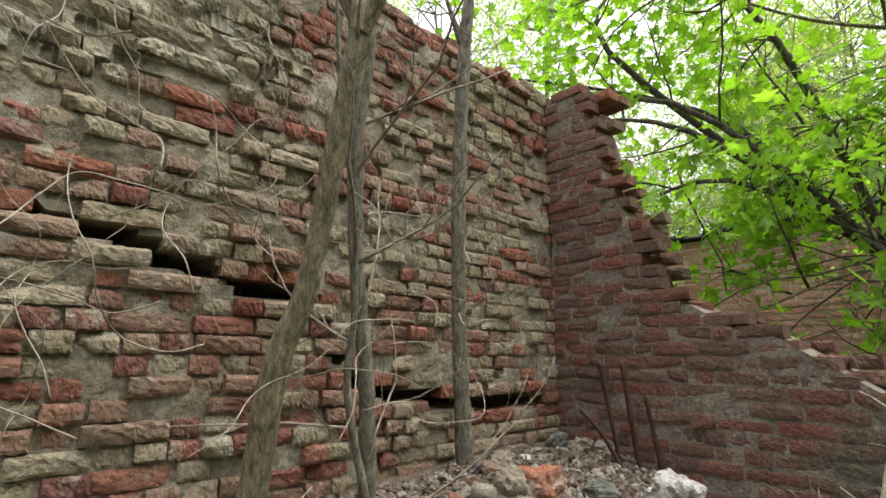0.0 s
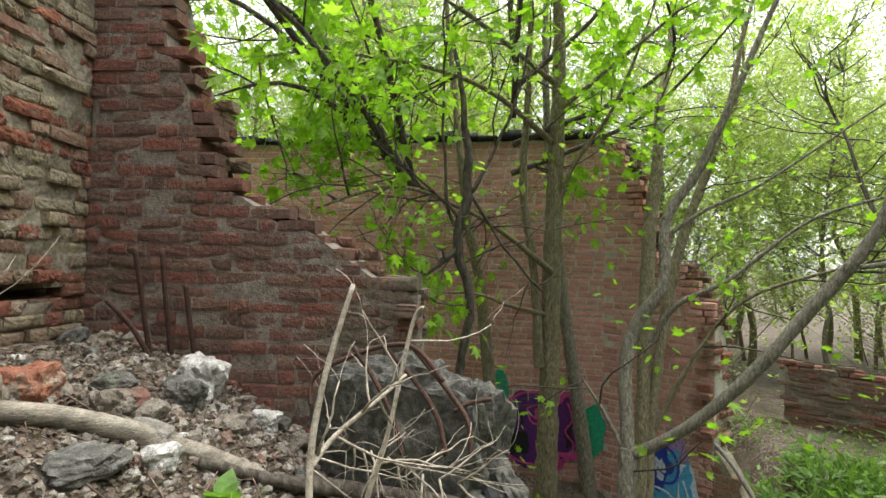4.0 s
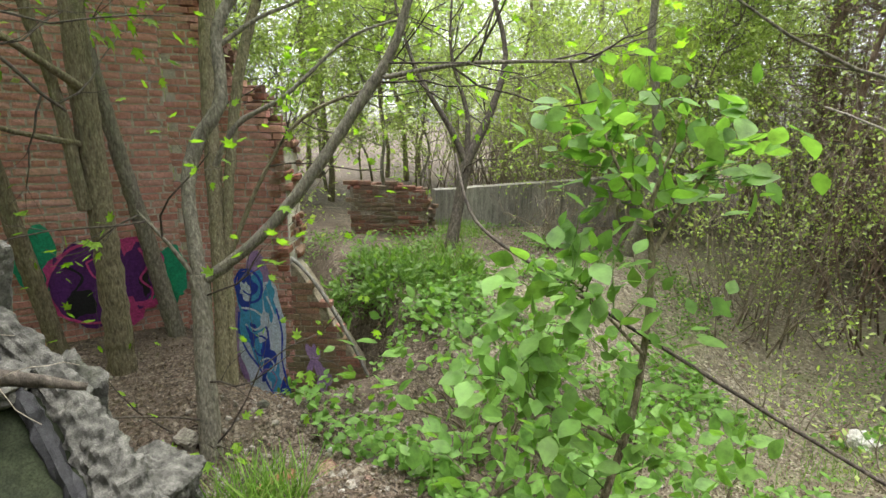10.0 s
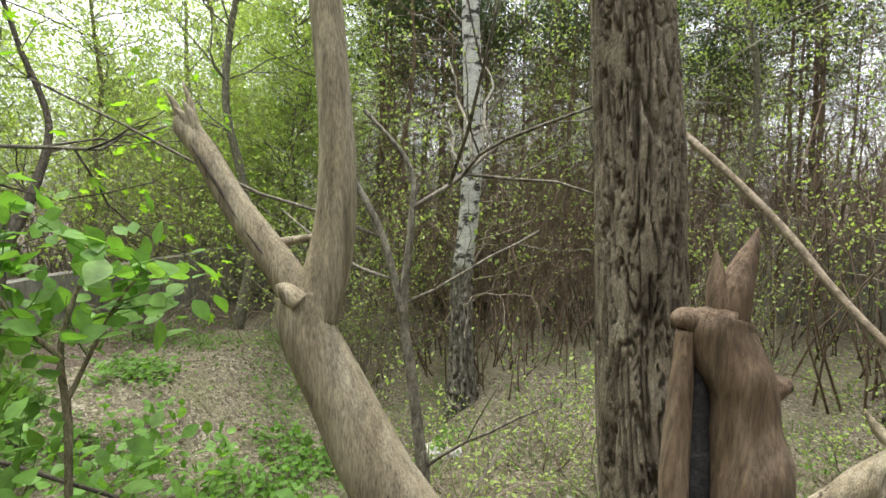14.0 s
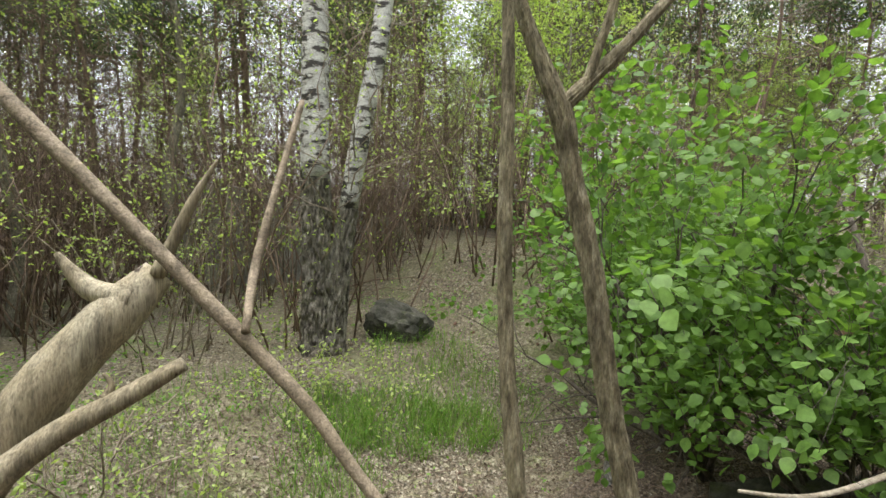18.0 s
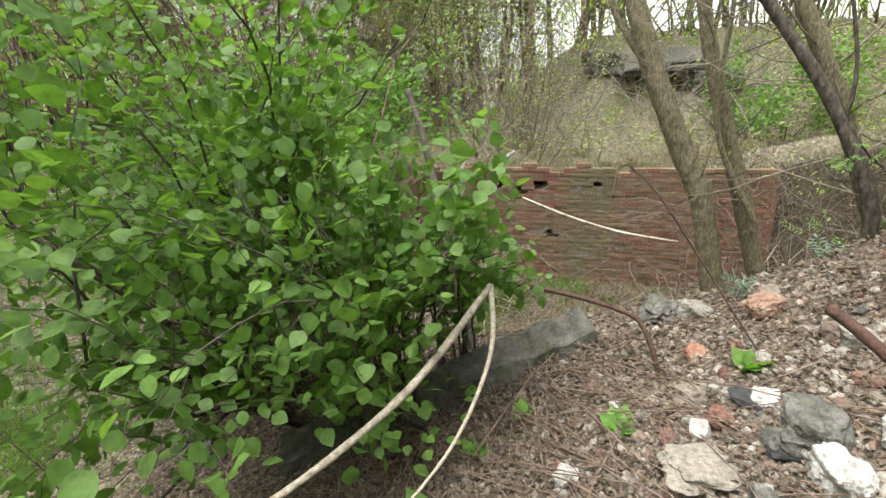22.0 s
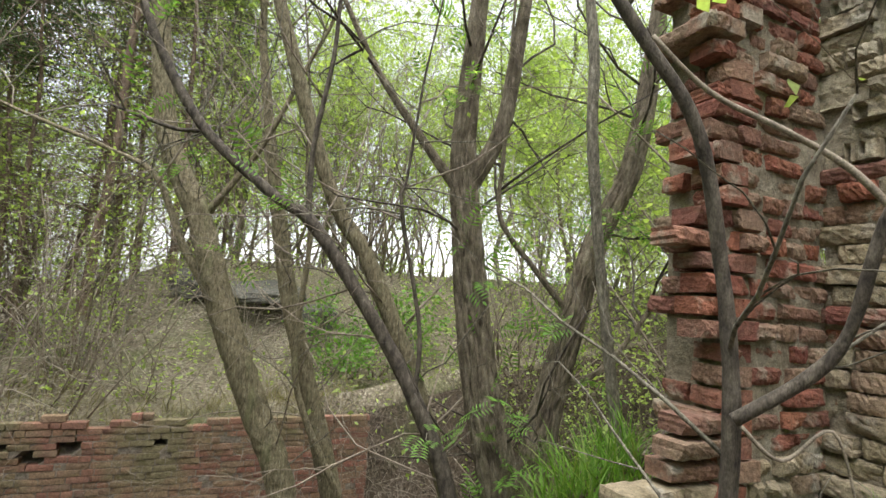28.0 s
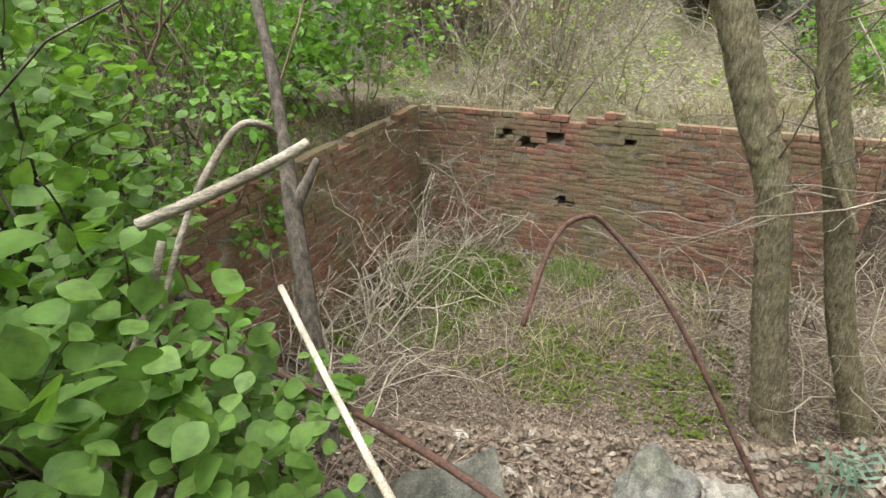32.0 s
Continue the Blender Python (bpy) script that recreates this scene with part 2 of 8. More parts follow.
M_DARKBARK = mat("dark_bark", [(0.035, 0.029, 0.024), (0.09, 0.075, 0.06), (0.16, 0.138, 0.11)], 30, 0.85, 0.7, 60, stretch=(1, 1, 0.4))
M_PINE = mat("pine_bark", [(0.1, 0.072, 0.055), (0.19, 0.135, 0.1), (0.26, 0.19, 0.145)], 8, 0.9, 0.6, 40, stretch=(1, 1, 0.4))
M_BIRCH = mat("birch_bark", [(0.3, 0.29, 0.27), (0.45, 0.44, 0.41), (0.58, 0.57, 0.54)], 4, 0.8, 0.6, 50, stretch=(1, 1, 2.2), spots=((0.05, 0.044, 0.04), 5.0, 0.5, 0.58))
M_BIRCHFOOT = mat("birch_foot_bark", [(0.025, 0.022, 0.018), (0.15, 0.135, 0.11), (0.34, 0.315, 0.27)], 16, 0.95, 1.0, 60, stretch=(1, 1, 0.4))
M_DEAD = mat("bare_deadwood", [(0.17, 0.138, 0.088), (0.27, 0.23, 0.155), (0.36, 0.32, 0.235)], 12, 0.8, 0.6, 70, stretch=(1, 1, 0.12), spots=((0.06, 0.045, 0.032), 14.0, 0.66, 0.69))
M_STUMP = mat("split_heartwood", [(0.075, 0.05, 0.032), (0.155, 0.108, 0.07), (0.24, 0.185, 0.13)], 24, 0.75, 0.7, 70, stretch=(1, 1, 0.12))
M_PALE = mat("bleached_twig", [(0.255, 0.21, 0.158), (0.36, 0.315, 0.247), (0.42, 0.375, 0.307)], 14, 0.8, 0.4, 70)
M_TWIG = mat("dry_twig", [(0.16, 0.125, 0.095), (0.26, 0.215, 0.168), (0.35, 0.305, 0.245)], 10, 0.85, 0.3, 60)
M_GREYWOOD = mat("bleached_grey_wood", [(0.12, 0.1, 0.075), (0.24, 0.21, 0.165), (0.36, 0.33, 0.27)], 12, 0.85, 0.7, 70, stretch=(0.3, 0.3, 1))
M_BROWNSTICK = mat("smooth_brown_stick", [(0.13, 0.1, 0.065), (0.2, 0.16, 0.11), (0.27, 0.22, 0.16)], 14, 0.75, 0.4, 80)
M_PLANK = mat("weathered_plank", [(0.24, 0.19, 0.14), (0.38, 0.32, 0.25), (0.46, 0.41, 0.34)], 9, 0.85, 0.7, 60, stretch=(0.15, 1, 1))
M_MAPLE = mat("maple_leaf", [(0.16, 0.3, 0.02), (0.24, 0.4, 0.03)], 3, 0.55, 0.15, 30, pal=[(0.15, 0.3, 0.025), (0.22, 0.4, 0.04), (0.28, 0.46, 0.06), (0.18, 0.34, 0.03)], trans=0.6)
M_LEAF = mat("shrub_leaf", [(0.066, 0.15, 0.0194), (0.0968, 0.202, 0.0264)], 3, 0.5, 0.2, 30, pal=[(0.0968, 0.176, 0.044), (0.132, 0.229, 0.0572), (0.176, 0.282, 0.0792), (0.114, 0.202, 0.0484)], trans=0.45)
M_ELDER = mat("broad_leaf", [(0.11, 0.24, 0.03), (0.15, 0.31, 0.05)], 3, 0.5, 0.25, 25, pal=[(0.11, 0.22, 0.045), (0.15, 0.29, 0.065), (0.2, 0.34, 0.09), (0.13, 0.25, 0.055)], trans=0.45)
M_SPRING = mat("spring_leaf", [(0.24, 0.32, 0.1), (0.32, 0.42, 0.14)], 3, 0.6, 0.1, 30, pal=[(0.25, 0.33, 0.1), (0.33, 0.42, 0.14), (0.42, 0.5, 0.2), (0.29, 0.37, 0.12)], trans=0.55)
M_NEEDLE = mat("conifer_needles", [(0.05, 0.09, 0.035), (0.09, 0.13, 0.055)], 3, 0.7, 0.1, 30, pal=[(0.05, 0.085, 0.035), (0.08, 0.12, 0.05), (0.11, 0.14, 0.065)], trans=0.2)
M_GRASS = mat("grass", [(0.08, 0.17, 0.02), (0.13, 0.25, 0.03)], 3, 0.6, 0.0, 30, pal=[(0.07, 0.15, 0.02), (0.12, 0.25, 0.03), (0.17, 0.3, 0.05), (0.24, 0.26, 0.1)], trans=0.35)
M_STRAW = mat("dry_grass", [(0.2, 0.165, 0.1), (0.32, 0.275, 0.17)], 5, 0.8, 0.0, 30, pal=[(0.2, 0.165, 0.1), (0.32, 0.28, 0.18), (0.26, 0.22, 0.13), (0.2, 0.22, 0.08)], trans=0.25)
M_MOSS = mat("moss", [(0.06, 0.09, 0.012), (0.11, 0.15, 0.02)], 20, 0.98, 1.0, 90)
M_THISTLE = mat("glaucous_leaf", [(0.072, 0.12, 0.084), (0.12, 0.18, 0.132)], 6, 0.6, 0.2, 30, trans=0.2)
M_DARKSTONE = mat("damp_dark_stone", [(0.03, 0.031, 0.024), (0.075, 0.074, 0.06), (0.13, 0.125, 0.105)], 6, 0.9, 0.9, 40, spots=((0.06, 0.07, 0.025), 4.0, 0.55, 0.7))
PAINTS = {n: mat("spray_paint_" + n, [tuple(0.85 * v for v in c), c], 9, 0.55, 0.25, 60) for n, c in dict(
    purple=(0.1, 0.025, 0.16), pink=(0.55, 0.07, 0.25), green=(0.02, 0.3, 0.17), blue=(0.03, 0.06, 0.4), sky=(0.08, 0.35, 0.6),
    white=(0.6, 0.66, 0.76), lilac=(0.34, 0.22, 0.42), black=(0.02, 0.02, 0.025)).items()}

# ---- geometry helpers ----
rng = np.random.default_rng(7)


class Geo:
    """Vertices and faces gathered for one mesh."""

    def __init__(self):
        self.v, self.f, self.n = [], [], 0

    def add(self, verts, faces):
        self.v.append(np.asarray(verts, float))
        self.f.extend([tuple(i + self.n for i in q) for q in faces])
        self.n += len(verts)

    def mesh(self, name, material, smooth=True):
        me = bpy.data.meshes.new(name)
        me.from_pydata(np.concatenate(self.v).tolist() if self.v else [], [], self.f)
        me.materials.append(material)
        if self.f:
            me.polygons.foreach_set("use_smooth", [smooth] * len(me.polygons))
        me.update()
        return me


def part(name, geo, material, parent=None, label="", smooth=True, kind=""):
    ob = new(name, geo.mesh(name, material, smooth) if isinstance(geo, Geo) else geo)
    if parent:
        ob.parent = parent
    return tagged(ob, label, kind=kind) if kind else tagged(ob, label)


def thing(name, label, category, group="", kind="", at=(0, 0, 0)):
    ob = new(name)
    ob.location = at
    ob.empty_display_size = 0.1
    return tagged(ob, label, category, group, kind)


def arrays(name, verts, faces, material, smooth=False):
    """A mesh from an array of vertices and an array of faces with equally many corners."""
    me = bpy.data.meshes.new(name)
    k = faces.shape[1]
    me.vertices.add(len(verts))
    me.vertices.foreach_set("co", np.asarray(verts, np.float32).ravel())
    me.loops.add(faces.size)
    me.loops.foreach_set("vertex_index", faces.astype(np.int32).ravel())
    me.polygons.add(len(faces))
    me.polygons.foreach_set("loop_start", np.arange(0, faces.size, k, dtype=np.int32))
    me.polygons.foreach_set("loop_total", np.full(len(faces), k, np.int32))
    me.polygons.foreach_set("use_smooth", np.full(len(faces), smooth, bool))
    me.materials.append(material)
    me.update(calc_edges=True)
    me.validate()
    return me


def spread(name, template, tfaces, mats4, material, smooth=False):
    """Copies of a template (vertices, faces) at many 3 x 4 poses, in one mesh."""
    mats4 = np.asarray(mats4, float)
    v = np.einsum("nij,kj->nki", mats4[:, :, :3], template) + mats4[:, None, :, 3]
    f = tfaces[None] + (np.arange(len(mats4)) * len(template))[:, None, None]
    return arrays(name, v.reshape(-1, 3), f.reshape(-1, tfaces.shape[1]), material, smooth)


def frames(points, headings, size, tilt=0.6):
    """Random 3 x 4 poses: y along a heading jittered by tilt, z roughly upward."""
    n = len(points)
    y = np.asarray(headings, float) + rng.normal(0, tilt, (n, 3))
    y /= np.linalg.norm(y, axis=1, keepdims=True) + 1e-9
    up = np.array([0, 0, 1.0]) + rng.normal(0, 0.5, (n, 3))
    x = np.cross(y, up)
    x /= np.linalg.norm(x, axis=1, keepdims=True) + 1e-9
    z = np.cross(x, y)
    s = (np.asarray(size) * rng.uniform(0.6, 1.25, n))[:, None, None]
    return np.concatenate([np.stack([x, y, z], -1) * s, np.asarray(points, float)[:, :, None]], -1)


def leaf_shape(outline, fold=0.12, droop=0.15):
    """A leaf of length 1 along y, folded along its rib, from half-widths along the rib."""
    k = len(outline)
    v, f = [], []
    for i, w in enumerate(outline):
        y = i / (k - 1)
        z = -droop * y * y
        v += [(-w, y, z + fold * w), (0, y, z), (w, y, z + fold * w)]
    for i in range(k - 1):
        a = 3 * i
        f += [(a, a + 1, a + 4, a + 3), (a + 1, a + 2, a + 5, a + 4)]
    return np.array(v), np.array(f)


OVAL = leaf_shape((0.02, 0.24, 0.33, 0.29, 0.17, 0.01))
ROUND = leaf_shape((0.05, 0.34, 0.44, 0.4, 0.24, 0.02))
LANCE = leaf_shape((0.02, 0.12, 0.14, 0.1, 0.01))
BLADE = leaf_shape((0.012, 0.013, 0.011, 0.008, 0.001), 0.3, 0.45)
SMALL = leaf_shape((0.03, 0.3, 0.02), 0.1, 0.1)
FLECK = (np.array([(0, 0, 0), (0.3, 0.5, 0.05), (0, 1.0, -0.1), (-0.3, 0.45, 0.05)]), np.array([(0, 1, 2, 3)]))


def maple_leaf():
    """A five-lobed leaf as a fan of lobes round its stalk."""
    ang = [-150, -118, -95, -62, -42, -22, 0, 22, 42, 62, 95, 118, 150]
    rad = [0.3, 0.42, 0.62, 0.36, 0.86, 0.46, 1.0, 0.46, 0.86, 0.36, 0.62, 0.42, 0.3]
    v = [(0, 0, 0)] + [(0.62 * r * math.sin(radians(a)), 0.62 * r * math.cos(radians(a)) + 0.28, -0.1 * r * r) for a, r in zip(ang, rad)]
    return np.array(v), np.array([(0, i, i + 1) for i in range(1, len(ang))])


MAPLE = maple_leaf()


def tube(geo, pts, radii, sides=8, rough=0.0, seed=0, closed=True, freq=9.0, ridge=0.0):
    """A round limb along pts with the given radii; rough: how uneven its skin is, as a share of the radius."""
    pts = [Vector(p) for p in pts]
    if not hasattr(radii, "__len__"):
        radii = [radii] * len(pts)
    n, verts, faces = len(pts), [], []
    side = None
    for i, p in enumerate(pts):
        d = (pts[min(i + 1, n - 1)] - pts[max(i - 1, 0)]).normalized()
        if side is None:
            side = d.orthogonal().normalized()
        side = (side - d * side.dot(d)).normalized()
        other = d.cross(side)
        for k in range(sides):
            a = 2 * math.pi * k / sides
            o = side * math.cos(a) + other * math.sin(a)
            r = radii[i]
            if rough:
                r *= 1 + rough * noise.noise((p + o * r * 1.5) * freq + Vector((seed, 0, 0)))
            if ridge:
                c, s = math.cos(a) * 3.4 + seed, math.sin(a) * 3.4
                c += 0.8 * noise.noise(Vector((c, s, p.z * 5)))
                r *= 1 - ridge * (1 - ease(0.0, 0.24, abs(noise.noise(Vector((c * 1.7, s * 1.7, p.z * 3.2))))))
            verts.append(p + o * r)
    for i in range(n - 1):
        for k in range(sides):
            a, b = i * sides + k, i * sides + (k + 1) % sides
            faces.append((a, b, b + sides, a + sides))
    if closed:
        faces += [tuple(range(sides))[::-1], tuple(range((n - 1) * sides, n * sides))]
    geo.add([tuple(v) for v in verts], faces)


def smooth_line(pts, steps=5):
    """A Catmull-Rom line through points of any width (x, y, z or x, y, z, radius)."""
    p = np.array([pts[0], *pts, pts[-1]], float)
    out = []
    for i in range(1, len(p) - 2):
        for s in range(steps):
            t = s / steps
            a, b, c, d = p[i - 1 : i + 3]
            out.append(0.5 * (2 * b + (c - a) * t + (2 * a - 5 * b + 4 * c - d) * t * t + (3 * b - a - 3 * c + d) * t**3))
    out.append(p[-2])
    return np.array(out)


def limb(geo, pts, sides=8, rough=0.15, seed=0, steps=5, wob=0.0, freq=9.0, ridge=0.0):
    """A limb through (x, y, z, radius) points."""
    line = smooth_line(pts, steps)
    if wob:
        for row in line:
            row[:3] += wob * np.array(noise.noise_vector(Vector(row[:3]) * 4 + Vector((seed, 1, 2))))
    tube(geo, line[:, :3], np.maximum(line[:, 3], 0.0012), sides, rough, seed, freq=freq, ridge=ridge)
    return line


def box(geo, a, b, jitter=0.0, seed=0, cuts=0):
    """A box between two corners, its corners moved by jitter."""
    r = np.random.default_rng(seed)
    v = np.array([(x, y, z) for x in (a[0], b[0]) for y in (a[1], b[1]) for z in (a[2], b[2])], float)
    geo.add(v + r.normal(0, jitter, v.shape) if jitter else v, [(0, 1, 3, 2), (4, 6, 7, 5), (0, 4, 5, 1), (2, 3, 7, 6), (0, 2, 6, 4), (1, 5, 7, 3)])


def rock_mesh(name, material, seed, rough=0.3, cube=0.5, level=2):
    """A broken stone of radius about 1."""
    bm = bmesh.new()
    bmesh.ops.create_icosphere(bm, subdivisions=level, radius=1)
    off = Vector((seed * 3.1, seed * 1.7, seed * 0.9))
    for v in bm.verts:
        d = v.co.normalized()
        box_d = d / max(abs(d.x), abs(d.y), abs(d.z))
        p = d.lerp(box_d * 0.8, cube)
        p *= 1 + rough * noise.noise(d * 1.3 + off) + 0.35 * rough * noise.noise(d * 4.0 + off) + 0.2 * rough * noise.noise(d * 9.0 + off) + 0.12 * rough * noise.noise(d * 21.0 + off)
        v.co = p
    me = bpy.data.meshes.new(name)
    bm.to_mesh(me)
    bm.free()
    me.materials.append(material)
    return me


def twigs(geo, start, heading, length, radius, rnd, ends, depth=2, kids=4, bend=0.35, rise=0.1, sides=5, spreadout=0.8, segs=5):
    """A branching limb that grows from start; its thin ends are gathered in ends as (point, heading)."""
    p, d = np.array(start, float), np.array(heading, float)
    d /= np.linalg.norm(d)
    pts, dirs = [p.copy()], [d.copy()]
    for _ in range(segs):
        d = d + rnd.normal(0, bend / segs**0.5, 3) + np.array([0, 0, rise / segs])
        d /= np.linalg.norm(d)
        p = p + d * length / segs
        pts.append(p.copy())
        dirs.append(d.copy())
    rad = np.linspace(radius, radius * (0.45 if depth else 0.25), len(pts))
    tube(geo, pts, np.maximum(rad, 0.0015), sides if depth else 3)
    if depth == 0:
        ends.extend((pts[i], dirs[i]) for i in range(1, len(pts)))
        return
    ends.append((pts[-1], dirs[-1]))
    for k in range(kids):
        i = rnd.integers(max(1, segs // 3), segs + 1) if k < kids - 1 else segs
        side = rnd.normal(0, 1, 3)
        side -= side @ dirs[i] * dirs[i]
        side /= np.linalg.norm(side) + 1e-9
        twigs(geo, pts[i], dirs[i] + side * spreadout * rnd.uniform(0.6, 1.2), length * rnd.uniform(0.45, 0.72), max(rad[i] * 0.6, 0.0015), rnd, ends, depth - 1, kids, bend, rise, max(4, sides - 1), spreadout, segs)


def leaves(name, shape, ends, per, size, material, parent, label="", jitter=0.08, tilt=0.6, droop=-0.15, keep=None):
    """Leaves round the gathered twig ends, as one crown."""
    if not ends:
        return None
    pts = np.array([e[0] for e in ends]).repeat(per, 0)
    dirs = np.array([e[1] for e in ends]).repeat(per, 0)
    pts = pts + rng.normal(0, jitter, pts.shape)
    dirs = dirs + np.array([0, 0, droop])
    if keep:
        some = np.array([keep(*p) for p in pts])
        pts, dirs = pts[some], dirs[some]
    me = spread(name, shape[0], shape[1], frames(pts, dirs, np.full(len(pts), size), tilt), material, True)
    return part(name, me, material, parent, label, kind="stuff")


def ease(a, b, x):
    t = min(1.0, max(0.0, (x - a) / (b - a)))
    return t * t * (3 - 2 * t)


def hills(x, y, k, s=0.0):
    return noise.noise((x * k + 3.3 + s, y * k - 1.7, s))


def ground_z(x, y):
    """The height of the ground: a rubble bank in the corner of the walls, a terrace, two pits and the forest floor."""
    east, west = ease(2.2 + 0.6 * ease(0.3, 0.9, y), 4.0, x), 1 - ease(-2.6, -0.6, x)
    mid = -1.5 + 1.45 * ease(-6.0, 0.3, y)
    low = max(-1.95, -0.58 + (0.48 if y > 0.1 else 0.33) * (y - 0.1))
    far_west = 1 - ease(-4.0, -2.0, y)
    low = low + 0.5 * far_west * ease(-4.0, -7.0, y) + 1.25 * (1 - ease(-8.5, -6.5, x)) * ease(-3.2, -3.9, y)
    z = mid + (low - mid) * west
    z += 1.02 * ease(-3.0, 1.2, x) * ease(-0.3, 1.9, y) * (1 - ease(3.0, 3.3, x) * 0.6)
    pit = -1.2 - 1.1 * ease(-1.4, -2.5, y) * ease(4.0, 5.4, x) + 1.35 * ease(-2.9, -4.0, y) * ease(4.0, 5.4, x) + 0.25 * ease(-2.9, -4.0, y) * (1 - ease(4.0, 5.4, x)) - 0.35 * (1 - ease(3.4, 4.6, x)) - 0.3 * ease(-5, -9, y)
    z += (pit - z) * east
    z -= 0.5 * ease(0.5, 1.5, x) * ease(0.45, -0.35, y) * (1 - east)
    hole = (1 - ease(-7.4, -6.2, x)) * ease(-3.75, -3.4, y) * ease(-12.0, -11.5, x)
    z += (-2.65 - z) * hole
    back = 1 - ease(-12.1, -11.6, x)
    z += (-0.58 + 2.3 * (1 - ease(-16.5, -12.4, x)) * ease(-4.5, -0.3, y) - z) * back
    near = max(0.0, 1 - math.hypot(x + 1, y) / 60)
    z += 0.05 * hills(x, y, 0.9) + 0.03 * hills(x, y, 2.7, 5) + (0.25 * hills(x, y, 0.16, 9)) * min(1, math.hypot(x + 1, y + 1) / 9)
    return z + 2.2 * (1 - near) * ease(14, 60, math.hypot(x, y)) * 0.6

# ---- the ground ----
def steps_of(lo, hi, fine_lo, fine_hi, step):
    mid = list(np.arange(fine_lo, fine_hi, step))
    out, s = [], step
    a, b = fine_lo, fine_hi
    while a > lo:
        s *= 1.17
        a -= s
        out.insert(0, max(a, lo))
    s = step
    while b < hi:
        out_b = b
        mid.append(out_b)
        s *= 1.17
        b += s
    return np.array(out + mid + [hi])


gx, gy = steps_of(-150, 150, -13, 9.0, 0.11), steps_of(-150, 150, -8.0, 2.4, 0.11)
gv = np.array([(x, y, ground_z(x, y)) for y in gy for x in gx])
ii, jj = np.meshgrid(np.arange(len(gx) - 1), np.arange(len(gy) - 1))
q0 = (jj * len(gx) + ii).ravel()
gf = np.stack([q0, q0 + 1, q0 + 1 + len(gx), q0 + len(gx)], 1)
ground_mesh = arrays("ground", gv, gf, M_GROUND, True)
ground_mesh.materials.append(M_SOIL)
ground_mesh.materials.append(M_CLEARING)
mid_pts = gv[gf].mean(1)
kinds_of = []
for x, y, _ in mid_pts.tolist():
    wave = 0.45 * hills(x, y, 1.1, 2) + 0.3 * hills(x, y, 3.7, 3)
    trodden = max(1 - math.hypot((x + 3.3) / 1.25, (y + 1.35) / 0.95), 1 - math.hypot((x + 1.9) / 1.2, (y + 1.3) / 0.8)) + 0.5 * wave > 0.12
    open_wood = y + 3.6 + wave < 0 and -10 < x < 5.5 or x < -11.8 and abs(y) < 9 + wave
    kinds_of.append(1 if trodden else 2 if open_wood else 0)
ground_mesh.polygons.foreach_set("material_index", np.array(kinds_of, np.int32))
tagged(part("ground", ground_mesh, M_GROUND), "forest soil strewn with dead leaves and rubble", "ground", kind="structure")


# ---- brick walls ----
def brick_shapes(count, nx, nz, wear, seed):
    """Unit bricks between -0.5 and 0.5, open at the back: a fractured face with chipped corners and worn edges."""
    out = []
    r = np.random.default_rng(seed)
    for s in range(count):
        lx, ly, lz = 0.23, 0.12, 0.066
        us, ws = np.linspace(-0.5, 0.5, nx + 1), np.linspace(-0.5, 0.5, nz + 1)
        cuts = []
        for _ in range(int(r.integers(1, 4))):
            a = r.uniform(0, 6.28)
            cuts.append((math.cos(a), math.sin(a), r.uniform(0.25, 0.95), r.uniform(0.35, 1.1)))
        slope, lean = r.normal(0, 0.05) * wear * 4, r.normal(0, 0.1) * wear * 4
        verts, edge_rows = [], {}
        for j, w in enumerate(ws):
            for i, u in enumerate(us):
                p = Vector((u * lx * 34 + s * 7.3 + seed, w * lz * 34, seed * 1.3))
                y = 0.006 * noise.noise(p) + 0.0045 * noise.noise(p * 2.6) + 0.003 * noise.noise(p * 6.0)
                y -= abs(u) * 0.02 * abs(slope) * 2 + u * lx * slope * 0.2 + w * lz * lean
                for cx, cz, at, steep in cuts:
                    y -= max(0.0, (cx * u * 2 + cz * w * 2 - at)) * 0.03 * steep
                near = min((0.5 - abs(u)) * lx, (0.5 - abs(w)) * lz)
                y -= max(0.0, 0.005 - near) * (0.6 + 0.9 * abs(noise.noise(p * 1.4)))
                side = noise.noise_vector(p * 1.7)
                rim = 1.0 if i in (0, nx) or j in (0, nz) else 0.4
                verts.append((u + rim * wear * 0.09 * side.x, 0.5 + min(0.004, wear * 4 * y) / ly, w + rim * wear * 0.34 * side.z))
        row = nx + 1
        ring = [i for i in range(nx)] + [j * row + nx for j in range(nz)] + [nz * row + i for i in range(nx, 0, -1)] + [j * row for j in range(nz, 0, -1)]
        first = len(verts)
        verts += [(verts[q][0], -0.5, verts[q][2]) for q in ring]
        faces = [(j * row + i + 1, j * row + i, (j + 1) * row + i, (j + 1) * row + i + 1) for j in range(nz) for i in range(nx)]
        n = len(ring)
        faces += [(ring[q], ring[(q + 1) % n], first + (q + 1) % n, first + q) for q in range(n)]
        out.append((np.array(verts), np.array(faces)))
    return out


